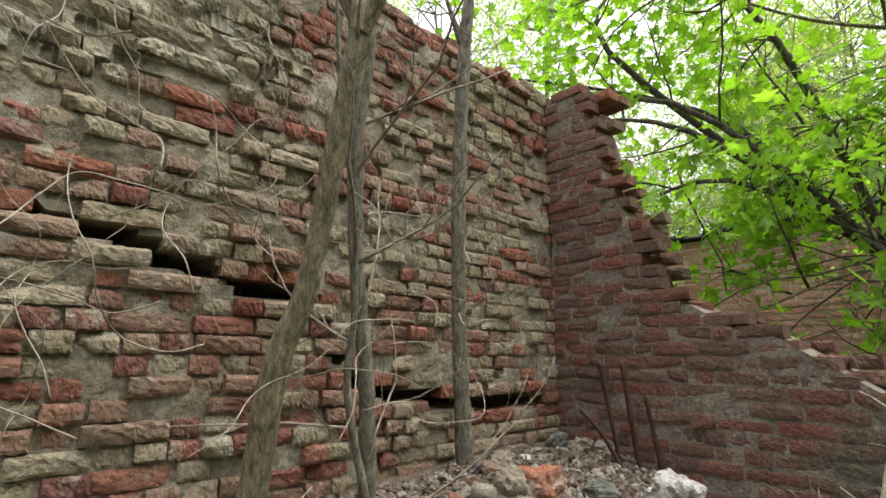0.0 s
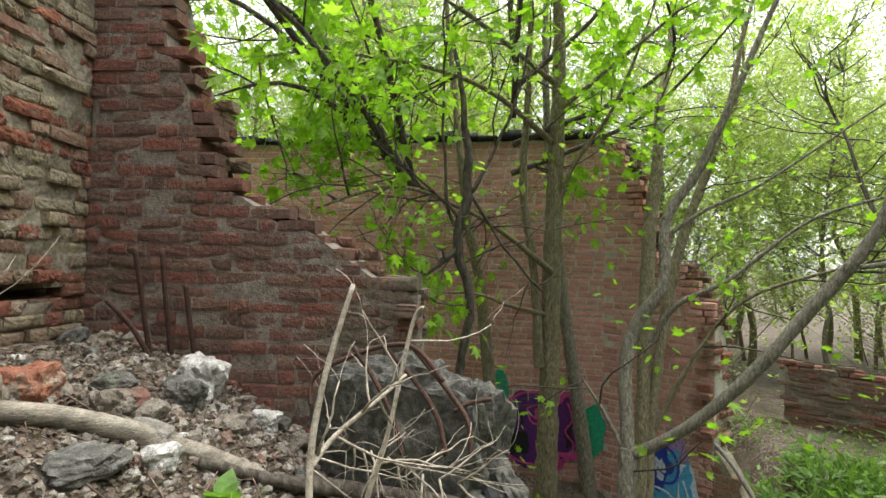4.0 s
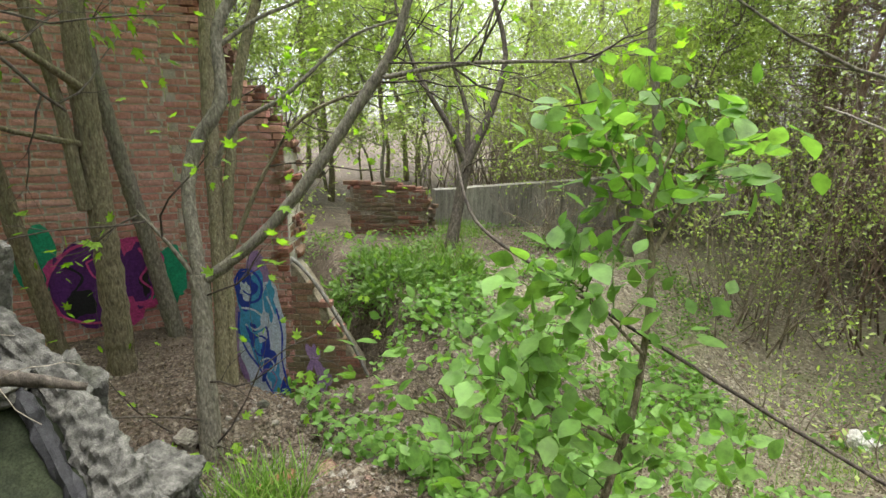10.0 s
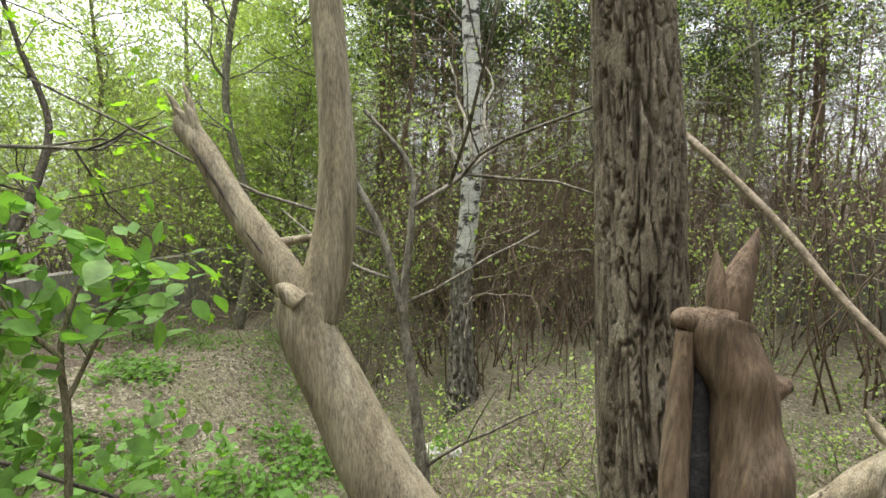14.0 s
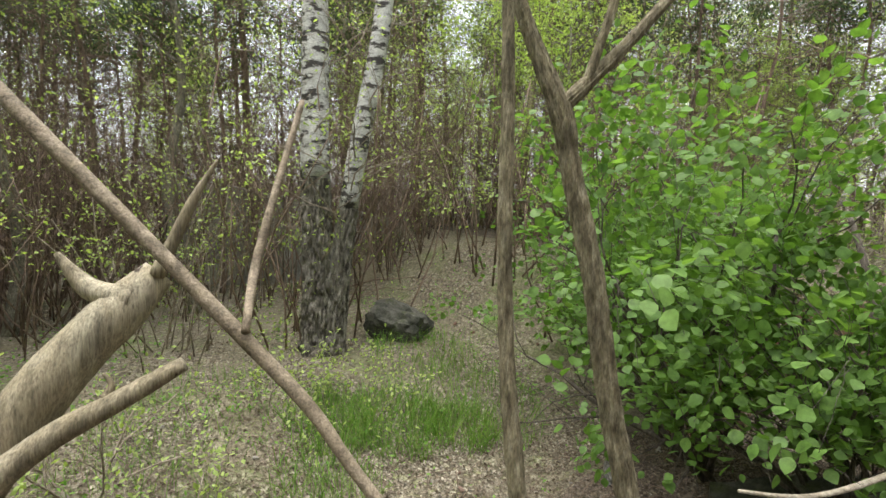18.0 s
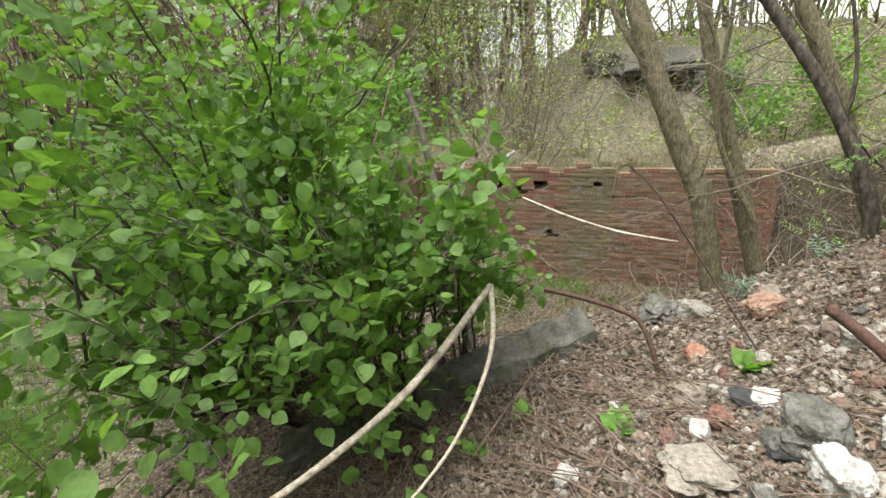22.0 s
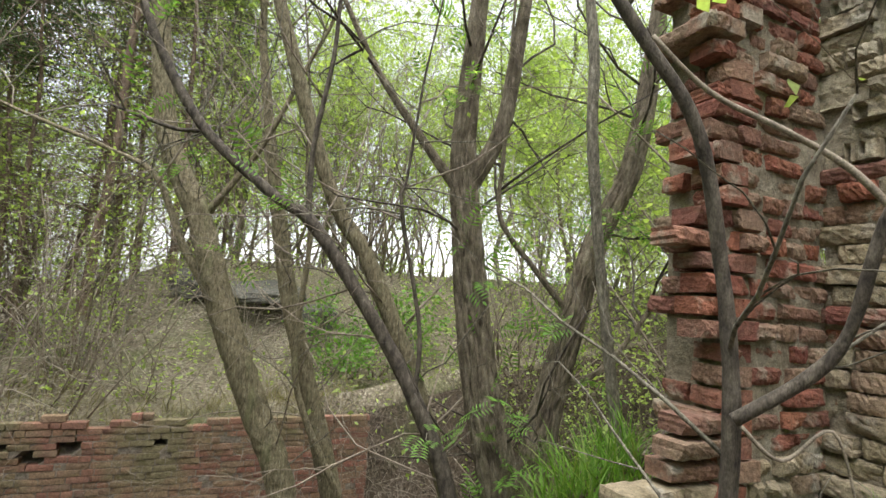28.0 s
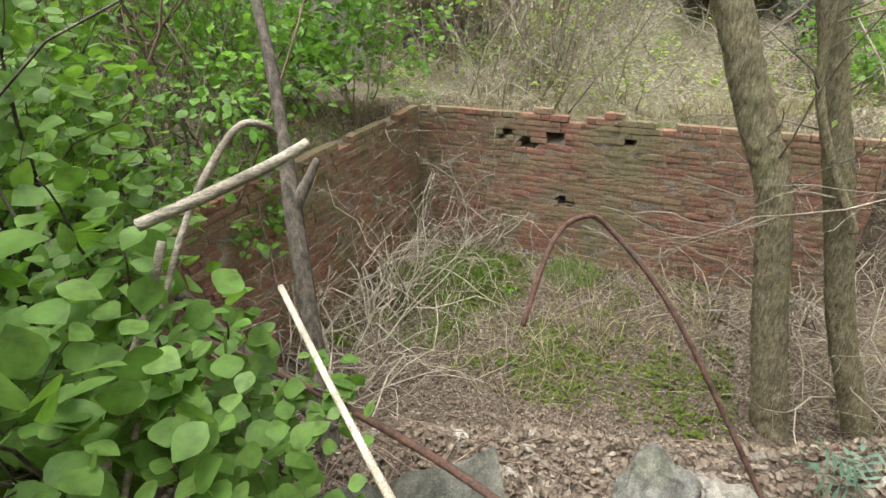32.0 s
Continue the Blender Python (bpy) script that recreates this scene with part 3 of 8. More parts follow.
def hollow_shapes(count, seed):
    """Unit bricks with upright grooves and broken cavities in the face."""
    r, out = np.random.default_rng(seed), []
    for s in range(count):
        cols = int(r.integers(3, 7))
        us = np.linspace(-0.5, 0.5, 4 * cols + 1)
        zs = np.linspace(-0.5, 0.5, 5)
        deep = [r.uniform(0.15, 0.6) if r.random() < 0.4 else r.uniform(0.0, 0.08) for _ in range(cols)]
        reach = [(r.uniform(-0.6, -0.2), r.uniform(0.2, 0.6)) for _ in range(cols)]
        verts, faces = [], []
        for z in zs:
            for i, u in enumerate(us):
                k = min(i // 4, cols - 1)
                d = deep[k] if i % 4 in (1, 2, 3) and i < 4 * cols and reach[k][0] < z < reach[k][1] else 0.0
                n = Vector((u * 5 + s, z * 4, seed))
                verts.append((u + 0.03 * noise.noise(n), 0.5 - d * (1 if i % 4 == 2 else 0.8) + 0.06 * noise.noise(n * 1.7), z + 0.09 * noise.noise(n * 1.3)))
        w = len(us)
        front = len(verts)
        verts += [(v[0], -0.5, v[2]) for v in verts[:front]]
        for j in range(4):
            for i in range(w - 1):
                a = j * w + i
                faces += [(a + 1, a, a + w, a + w + 1), (a + front, a + 1 + front, a + w + 1 + front, a + w + front)]
        for i in range(w - 1):
            a, b = i, 4 * w + i
            faces += [(a, a + 1, a + 1 + front, a + front), (b + 1, b, b + front, b + 1 + front)]
        for j in range(4):
            a, b = j * w, j * w + w - 1
            faces += [(a + w, a, a + front, a + w + front), (b, b + w, b + w + front, b + front)]
        out.append((np.array(verts), np.array(faces)))
    return out


WORN = brick_shapes(26, 12, 5, 0.27, 1)
FLUSH = brick_shapes(20, 10, 4, 0.1, 4)
PLAIN = brick_shapes(10, 4, 2, 0.08, 2)
PITTED = brick_shapes(14, 12, 5, 0.45, 3) + hollow_shapes(12, 6)


def shape_mesh(name, shape, material):
    return arrays(name, shape[0], shape[1], material, False)


def brick_wall(wall, p0, p1, z0, top, kinds, seed, course=0.077, length=0.25, deep=0.12, proud=0.015, miss=0.03, turn=0.02, singles=None, gap=None, bottom=None, joint=0.012, back=0.0, heads=0.35):
    """Lays bricks on the face from p0 to p1 (seen with p0 on its left). kinds(u, z): shapes, material, rows' height factor and name.
    singles(u, z): whether a brick there is an object of its own; the others are joined by kind."""
    r = np.random.default_rng(seed)
    a, b = np.array(p0, float), np.array(p1, float)
    long = np.linalg.norm(b - a)
    ud = (b - a) / long
    nd = np.array([ud[1], -ud[0]])
    a = a - nd * back
    joined, made, meshes = {}, 0, {}
    z, row = z0, 0
    while z < max(top(u) for u in np.linspace(0, long, 40)):
        u = -r.uniform(0, length * 0.6)
        hf = 1.0
        while u < long:
            shapes, material, hf, name = kinds(min(max(u, 0), long), z)
            step = (length * 0.5 if r.random() < heads else length) * r.uniform(0.86, 1.1)
            step = min(step, long - u) if long - u > 0.04 else step
            c, h = u + step / 2, course * hf
            lost = r.random() < miss
            if 0 <= c <= long and z + 0.7 * h < top(c) + r.normal(0, 0.012) and not lost and not (gap and gap(c, z + h / 2)) and (bottom is None or z > bottom(c)):
                out = r.normal(0, proud) - 0.5 * deep
                w, hh = step - joint * r.uniform(0.7, 1.6), h - joint * r.uniform(0.7, 1.5)
                ang, lean = r.normal(0, turn), r.normal(0, turn * 0.3)
                ca, sa = math.cos(ang), math.sin(ang)
                x2 = ud * ca + nd * sa
                y2 = -ud * sa + nd * ca
                pos = a + ud * c + nd * out
                k = int(r.integers(len(shapes)))
                m = np.array([[x2[0] * w, y2[0] * deep, 0, pos[0]], [x2[1] * w, y2[1] * deep, 0, pos[1]], [w * lean, 0, hh, z + h / 2]])
                if singles and made < 300 and singles(c, z):
                    key = (name, k)
                    if key not in meshes:
                        meshes[key] = shape_mesh(name, shapes[k], material)
                    ob = new(name, meshes[key])
                    ob.parent = wall
                    ob.matrix_local = Matrix([*m.tolist(), [0, 0, 0, 1]])
                    made += 1
                else:
                    joined.setdefault((name, material.name, k), (shapes[k], material, []))[2].append(m)
            u += step
        z += course * kinds(long * 0.5, z)[2] if hf is None else course
        row += 1
    groups = {}
    for (name, mname, k), (shape, material, ms) in joined.items():
        ms = np.array(ms)
        v = np.einsum("nij,kj->nki", ms[:, :, :3], shape[0]) + ms[:, None, :, 3]
        f = shape[1][None] + (np.arange(len(ms)) * len(shape[0]))[:, None, None]
        groups.setdefault((name, mname), (material, []))[1].append((v.reshape(-1, 3), f.reshape(-1, 4)))
    for (name, mname), (material, some) in groups.items():
        n, vs, fs = 0, [], []
        for v, f in some:
            vs.append(v)
            fs.append(f + n)
            n += len(v)
        tagged(part(name + "work", arrays(name + "work", np.concatenate(vs), np.concatenate(fs), material), material, wall), kind="stuff")


def core(wall, p0, p1, z0, top, thick, material, inset=0.035, step=0.11, gap=None, name="core", rough=0.02):
    """The rough mortar body of a wall behind its face bricks, with a ragged top."""
    a, b = np.array(p0, float), np.array(p1, float)
    long = np.linalg.norm(b - a)
    ud = (b - a) / long
    nd = np.array([ud[1], -ud[0]])
    us = np.linspace(0, long, max(2, int(long / step)) + 1)
    zt = max(top(u) for u in us)
    zs = np.linspace(z0, zt, max(2, int((zt - z0) / step)) + 1)
    geo = Geo()
    idx = {}
    verts = []
    for i, u in enumerate(us):
        for j, z in enumerate(zs):
            zz = min(z, top(min(max(u, 0.0), long)) - 0.01)
            deep = inset + rough * (noise.noise(Vector((u * 5, zz * 5, p0[0]))) + 0.45 * noise.noise(Vector((u * 17, zz * 17, p0[0]))))
            if gap and gap(u, zz):
                deep += 0.3
            p = a + ud * u - nd * deep
            idx[i, j] = len(verts)
            verts.append((p[0], p[1], zz))
    back = len(verts)
    for i, u in enumerate(us):
        p = a + ud * u - nd * thick
        verts += [(p[0], p[1], z0), (p[0], p[1], top(min(max(u, 0.0), long)) - 0.01)]
    f = [(idx[i, j], idx[i + 1, j], idx[i + 1, j + 1], idx[i, j + 1]) for i in range(len(us) - 1) for j in range(len(zs) - 1)]
    for i in range(len(us) - 1):
        q = back + 2 * i
        f += [(q + 2, q, q + 1, q + 3), (idx[i, len(zs) - 1], idx[i + 1, len(zs) - 1], q + 3, q + 1)]
    q = back + 2 * (len(us) - 1)
    f += [(*[idx[0, j] for j in range(len(zs))], back + 1, back), (*[idx[len(us) - 1, j] for j in range(len(zs))][::-1], q, q + 1)]
    geo.add(verts, f)
    return part(name, geo, material, wall, smooth=False)


def lowered(top, by=0.1, reach=0.13):
    return lambda u: min(top(max(0.0, u - reach)), top(u), top(u + reach)) - by


def ragged_top(wall, p0, p1, top, kinds, seed, depths, low=0.45, drop=0.04):
    """Rows of bricks behind the face, so that a broken top shows bricks through its thickness."""
    for k, back in enumerate(depths):
        brick_wall(wall, p0, p1, -2.46, lambda u: top(u) - drop * k + 0.05 * noise.noise(Vector((u * 4, k * 3.0, seed))), kinds, seed + k, course=0.0765, proud=0.015, miss=0.04, turn=0.04,
                   bottom=lambda u: top(u) - low, back=back)


def line_of(points):
    """A function through (x, y) points, straight between them."""
    xs, ys = zip(*points)
    return lambda x: float(np.interp(x, xs, ys))


# the tall cracked wall, its corner wing and its broken return
W1_A, W1_B = (-5.42, 2.0), (2.96, 2.172)
crack_z = line_of([(-5.5, 0.3), (-5.3, 0.33), (-4.8, 0.43), (-4.5, 0.86), (-4.22, 1.22), (-3.85, 1.42), (-3.2, 1.8), (-2.0, 2.2), (-0.9, 2.05), (0.22, 1.94), (0.62, 1.82), (1.0, 1.78), (1.25, 1.4), (1.6, 1.29), (2.86, 1.2)])
crack_w = line_of([(-5.5, 0.03), (-4.6, 0.05), (-3.9, 0.06), (-2, 0.04), (0.0, 0.022), (0.5, 0.035), (1.2, 0.02), (1.6, 0.04), (2.86, 0.035)])
w1_foot = line_of([(-5.5, 0.0), (-3.0, -0.1), (-1.0, 0.3), (0.5, 0.8), (2.86, 0.95)])


def w1_gap(u, z):
    x = u - 5.42
    return abs(z - crack_z(x)) < crack_w(x)


def w1_top(u):
    return 3.5 + 0.09 * noise.noise(Vector((u * 2.3, 1, 4))) + 0.05 * noise.noise(Vector((u * 7, 3, 4)))


def w1_kind(u, z):
    x = u - 5.42 + 0.22 * noise.noise(Vector((u * 1.3, z * 2.5, 7)))
    hollow = (-4.72 < x < -1.2) or (x < 0.75 and z > 2.28 + 0.35 * (x + 1.2) / 2)
    if x < -4.2 and z > 2.3:
        hollow = z > 2.2 and x > -5.2
    if hollow:
        return (PITTED, M_YELLOW, 1.0, "hollow_brick")
    band = noise.noise(Vector((u * 1.1, z * 3.1, 2.0))) + 0.5 * noise.noise(Vector((u * 3.0, z * 7.0, 5.0)))
    return (WORN, M_OCHRE if band > -0.04 else M_BRICK, 1.0, "brick")


wall_1 = thing("wall_main", "tall ruined brick wall with a long crack and crumbling face", "wall", kind="structure")
core(wall_1, W1_A, W1_B, -0.4, lowered(w1_top), 0.62, M_MORTAR, 0.022, gap=w1_gap, rough=0.03, step=0.04)
ragged_top(wall_1, W1_A, W1_B, w1_top, w1_kind, 12, (0.13, 0.26), 0.2)
brick_wall(wall_1, W1_A, W1_B, -0.1, w1_top, w1_kind, 11, course=0.0765, proud=0.015, miss=0.03, turn=0.035, joint=0.008, heads=0.74, gap=w1_gap, bottom=lambda u: w1_foot(u - 5.42) - 0.12,
           singles=lambda u, z: (5.5 < u < 8.2 and 0.9 < z < 1.75) or (0.05 < u < 1.3 and z < 0.75))

W2_A, W2_B = (2.86, 2.17), (2.86, 0.22)
wall_2 = thing("wall_wing", "stepped broken brick wing wall standing on rubble", "wall", kind="structure")


def w2_top(u):
    xs = [(0, 3.5), (0.36, 3.4), (0.44, 2.8), (0.7, 2.34), (0.74, 1.95), (0.85, 1.88), (1.07, 1.8), (1.37, 1.66), (1.57, 1.52), (1.79, 1.4), (1.96, 1.3)]
    z = float(np.interp(u, *zip(*xs)))
    return 1.02 + 0.0765 * round((z - 1.02) / 0.0765) if u > 0.74 else z


core(wall_2, W2_A, W2_B, -1.4, lowered(w2_top, 0.06, 0.05), 0.38, M_MORTAR_DARK, 0.006, rough=0.005)
ragged_top(wall_2, W2_A, W2_B, w2_top, lambda u, z: (WORN, M_DARK if u > 0.5 else M_BRICK, 1.0, "brick"), 23, (0.13, 0.26), 0.5)
brick_wall(wall_2, W2_B, (3.25, 0.22), 0.3, lambda u: 1.28, lambda u, z: (WORN, M_DARK, 1.0, "brick"), 22, course=0.0765, proud=0.03, miss=0.02, turn=0.04)
brick_wall(wall_2, W2_A, W2_B, -0.4 - 0.0765 * 3, w2_top, lambda u, z: (FLUSH, M_DARK, 1.0, "brick"), 21, course=0.0765, proud=0.004, miss=0.001, turn=0.01, joint=0.01, heads=0.5,
           singles=lambda u, z: z > 0.85)

# the broken return at the other end of the tall wall
wall_3 = thing("wall_return", "broken end of the brick wall with stepped foundation bricks", "wall", kind="structure")
W6_A, W6_B = (-5.4, 1.12), (-5.4, 2.02)


def w6_top(u):
    return 3.4 - 0.25 * u


def w6_gap(u, z):
    edge = 0.08 + 0.1 * noise.noise(Vector((z * 6, 2, 3))) + (0.1 if z > 2.2 else 0.0) - 0.35 * ease(0.75, 0.2, z)
    return u < edge


core(wall_3, (-5.4, 1.46), W6_B, -0.5, w6_top, 0.26, M_MORTAR, 0.018)
brick_wall(wall_3, (-5.4, 0.98), W6_B, -0.1, w6_top, lambda u, z: (WORN, M_OCHRE if z < 0.45 else M_BRICK, 1.0, "brick"), 31, course=0.0765, proud=0.012, miss=0.02, turn=0.03, joint=0.017, heads=0.5, gap=lambda u, z: w6_gap(u - 0.32, z))
brick_wall(wall_3, (-5.64, 1.44), (-5.38, 1.44), -0.1, lambda u: 3.3, lambda u, z: (WORN, M_BRICK, 1.0, "brick"), 32, course=0.0765, proud=0.035, miss=0.03, turn=0.04, heads=0.6)

# the red building round the lower yard
W3_A, W3_B = (6.95, 4.2), (6.38, -1.6)
wall_4 = thing("wall_yard", "tall red brick building wall behind the yard trees", "wall", kind="structure")
w3_top = lambda u: 3.02 + 0.03 * noise.noise(Vector((u * 3, 0, 0)))  # noqa: E731
core(wall_4, W3_A, W3_B, -1.6, w3_top, 0.4, M_PALEMORTAR, 0.011, step=0.3, rough=0.003)
brick_wall(wall_4, W3_A, W3_B, -1.25, w3_top, lambda u, z: (PLAIN, M_RED, 1.0, "brick"), 41, proud=0.002, miss=0.0, turn=0.004, joint=0.017, singles=lambda u, z: 3.2 < u and -0.2 < z < 1.0)
coping = Geo()
for k in range(22):
    t0, t1 = k / 22, (k + 0.97) / 22
    p, q = np.array(W3_A) * (1 - t0) + np.array(W3_B) * t0, np.array(W3_A) * (1 - t1) + np.array(W3_B) * t1
    box(coping, (p[0] - 0.09, q[1], 3.03), (p[0] + 0.4, p[1], 3.1 + 0.03 * math.sin(k * 2.3)), 0.012, k)
part("coping", coping, M_TAR, wall_4, "dark ragged roofing edge")
W4_A, W4_B = (6.38, -1.6), (5.62, -2.55)
wall_5 = thing("wall_buttress", "red brick side wall with a broken stepped end", "wall", kind="structure")
w4_top = line_of([(0, 3.05), (0.12, 3.0), (0.3, 2.55), (0.55, 1.9), (0.62, 1.62), (0.9, 1.55), (1.05, 1.2), (1.22, 0.95)])
core(wall_5, W4_A, W4_B, -2.2, lowered(w4_top), 0.5, M_PALEMORTAR, 0.011, rough=0.003)
ragged_top(wall_5, W4_A, W4_B, w4_top, lambda u, z: (WORN, M_DARK, 1.0, "brick"), 53, (0.12, 0.25, 0.38), 0.6)
brick_wall(wall_5, W4_A, W4_B, -1.9, w4_top, lambda u, z: (PLAIN, M_RED, 1.0, "brick"), 51, proud=0.003, miss=0.0, turn=0.006, joint=0.015)
end_d = np.array([0.78, -0.62])
brick_wall(wall_5, W4_B, tuple(np.array(W4_B) + 0.52 * end_d), -0.6, lambda u: 0.98, lambda u, z: (WORN, M_BRICK, 1.0, "brick"), 52, proud=0.04, miss=0.05, turn=0.06)
W5_A, W5_B = (5.7, -2.45), (5.08, -3.25)
wall_6 = thing("wall_wing_low", "low brick wing wall with sloping concrete coping and graffiti", "wall", kind="structure")
w5_top = line_of([(0, -0.3), (0.25, -0.55), (1.02, -1.95)])
core(wall_6, W5_A, W5_B, -2.6, w5_top, 0.35, M_MORTAR, 0.012, rough=0.003)
brick_wall(wall_6, W5_A, W5_B, -2.5, w5_top, lambda u, z: (PLAIN, M_PIT, 1.0, "brick"), 61, proud=0.003, miss=0.0, turn=0.006)
cop = Geo()
limb(cop, [(5.74, -2.5, -0.3, 0.02), (5.53, -2.72, -0.56, 0.022), (5.28, -3.02, -1.22, 0.022), (5.08, -3.27, -1.93, 0.022)], 5, 0.4, freq=15.0)
part("coping", cop, M_CONCWALL, wall_6, "worn concrete coping")

# the low wall and the concrete walls in the wood
wall_7 = thing("wall_low", "low weathered brick wall stub on the forest edge", "wall", kind="structure")
LOW_A, LOW_B = (8.3, -4.75), (7.45, -5.85)
core(wall_7, LOW_A, LOW_B, -1.3, lambda u: 0.0 - 0.06 * u, 0.4, M_MORTAR_DARK, 0.012, rough=0.004)
brick_wall(wall_7, LOW_A, LOW_B, -1.2, lambda u: 0.1 - 0.06 * u + 0.05 * noise.noise(Vector((u * 5, 1, 9))), lambda u, z: (FLUSH, M_DARK, 1.0, "brick"), 71, proud=0.01, miss=0.02, heads=0.5)
ragged_top(wall_7, LOW_A, LOW_B, lambda u: 0.1 - 0.06 * u, lambda u, z: (WORN, M_DARK, 1.0, "brick"), 75, (0.12, 0.25), 0.3)
brick_wall(wall_7, LOW_B, (7.75, -6.25), -1.2, lambda u: 0.02 - 0.9 * u, lambda u, z: (WORN, M_DARK, 1.0, "brick"), 72, proud=0.05, miss=0.08, turn=0.1)


def slab_wall(name, label, pts, thick, seed, panel=2.4):
    """A run of cast concrete panels between (x, y, z0, z1) posts."""
    wall = thing(name, label, "wall", kind="structure")
    for (x0, y0, b0, t0), (x1, y1, b1, t1) in zip(pts, pts[1:]):
        d = Vector((x1 - x0, y1 - y0, 0))
        n = Vector((-d.y, d.x, 0)).normalized() * thick
        count = max(1, int(d.length / panel))
        for k in range(count):
            f0, f1 = k / count, (k + 0.985) / count
            g = Geo()
            rows = []
            for f in np.linspace(f0, f1, 7):
                p = Vector((x0, y0, 0)) + d * f
                tz = t0 + (t1 - t0) * f + 0.03 * noise.noise(Vector((f * 9, seed, k)))
                bz = b0 + (b1 - b0) * f
                rows.append([(p.x, p.y, bz), (p.x, p.y, tz), (p.x + n.x, p.y + n.y, tz), (p.x + n.x, p.y + n.y, bz)])
            v = [c for row in rows for c in row]
            fs = []
            for i in range(6):
                for c in range(4):
                    fs.append((4 * i + c, 4 * i + (c + 1) % 4, 4 * i + 4 + (c + 1) % 4, 4 * i + 4 + c))
            fs += [(3, 2, 1, 0), (24, 25, 26, 27)]
            g.add(v, fs)
            part("concrete_panel", g, M_CONCWALL, wall, smooth=False)
    return wall


slab_wall("wall_concrete_east", "long stained concrete wall at the edge of the wood", [(8.6, -6.9, -1.6, -0.25), (7.4, -9.6, -1.7, -0.1), (6.6, -12.2, -1.8, 0.0)], 0.3, 1)
slab_wall("wall_concrete_south", "dark stained concrete wall among the pines", [(4.3, -13.5, -1.9, 0.75), (3.0, -15.2, -1.9, 0.9)], 0.3, 2)
slab_wall("wall_concrete_birch", "stained concrete wall behind the birches", [(-4.2, -13.8, -2.0, 1.0), (-8.6, -11.0, -1.9, 0.1)], 0.3, 3)
slab_wall("wall_concrete_west", "grey concrete wall remains above the pit", [(-14.2, -5.6, -1.2, 0.9), (-13.2, -7.4, -1.2, 0.8)], 0.4, 4)

# the second pit
wall_8 = thing("wall_pit_far", "old red brick retaining wall of the sunken pit", "wall", kind="structure")
PF_A, PF_B = (-11.55, -3.45), (-11.4, 2.1)
pit_top = lambda u: -0.68 + 0.1 * noise.noise(Vector((u * 2, 8, 1))) + 0.07 * noise.noise(Vector((u * 6, 3, 1)))  # noqa: E731


def pit_gap(u, z):
    return any(abs(u - a) < 0.09 and abs(z - b) < 0.06 for a, b in ((1.25, -1.0), (1.95, -1.02), (1.62, -1.06), (2.15, -1.85), (2.9, -0.95)))


core(wall_8, PF_A, PF_B, -3.0, lowered(pit_top), 0.5, M_MORTAR_DARK, 0.012, gap=pit_gap, rough=0.004)
brick_wall(wall_8, PF_A, PF_B, -2.85, pit_top, lambda u, z: (PLAIN, M_PIT, 1.0, "brick"), 81, proud=0.006, miss=0.006, gap=pit_gap, heads=0.5, joint=0.01, singles=lambda u, z: z > -1.5)
wall_9 = thing("wall_pit_side", "red brick side wall of the sunken pit", "wall", kind="structure")
PS_A, PS_B = (-6.4, -3.35), (-11.55, -3.45)
core(wall_9, PS_A, PS_B, -3.0, lambda u: -0.8, 0.5, M_MORTAR_DARK, 0.012, rough=0.004)
brick_wall(wall_9, PS_A, PS_B, -2.85, lambda u: -0.7 + 0.12 * noise.noise(Vector((u * 3, 4, 1))), lambda u, z: (PLAIN, M_PIT, 1.0, "brick"), 82, proud=0.006, miss=0.006, heads=0.5, joint=0.01, singles=lambda u, z: z > -1.6 and u < 4.2)

# ---- trees and shrubs that stand by the path ----
GROWING = ("willow_tree", "leaning_tree", "pit_tree", "pit_sapling", "bare_sapling", "yard_tree", "forked_tree", "maple_tree", "young_tree", "wood_tree")


def plant(name, label, category, material, limbs, sides=9, rough=0.15, wob=0.0, freq=9.0, ridge=0.0):
    """A woody plant: its trunk and each limb are parts, through points of x, y, z and radius."""
    root = thing(name, label, category)
    root["lines"] = len(limbs)
    kept = []
    if not ridge and material in (M_BARK, M_GREYBARK, M_OAK) and name != "fallen_branch":
        ridge, sides = 0.08, 18
    for k, pts in enumerate(limbs):
        g = Geo()
        pts = [list(p) for p in pts]
        if k == 0 and name not in ("fallen_branch", "dead_branch", "broken_branch", "leaning_stick"):
            x, y, z, r = pts[0]
            foot = ground_z(x, y) - 0.08
            if z > foot + 0.05 and z - foot < 3:
                dx, dy, dz = (pts[0][i] - pts[1][i] for i in range(3))
                run = min((z - foot) / max(-dz, 0.02), 1.1 / max(math.hypot(dx, dy), 0.01))
                for s in (0.5, 1.0):
                    pts.insert(0, [x + dx * run * s, y + dy * run * s, z + (foot - z) * s, r * (1 + 0.06 * s)])
        if name in GROWING and pts[-1][3] > 0.01 and pts[-1][2] > 1.0:
            a, b = np.array(pts[-2][:3]), np.array(pts[-1][:3])
            way = (b - a) / (np.linalg.norm(b - a) + 1e-6) + np.array([0.0, 0.0, 0.25])
            way /= np.linalg.norm(way)
            end = pts[-1][3]
            for s, f in ((0.7, 0.78), (1.5, 0.55), (2.4, 0.25)):
                p = b + way * s + 0.12 * s * np.array(noise.noise_vector(Vector(b) * 3 + Vector((s, k, 0))))
                pts.append([*p, max(0.004, end * f)])
        line = limb(g, pts, max(6, sides - 2 * (k > 1)), rough, k * 3.1, 6, wob, freq) if not ridge else limb(g, pts, sides, rough, k * 3.1, 30, wob, freq, ridge)
        part("trunk" if k == 0 else "limb", g, material, root)
        kept.append(line)
    PLANTS[root.name] = kept
    return root


PLANTS = {}


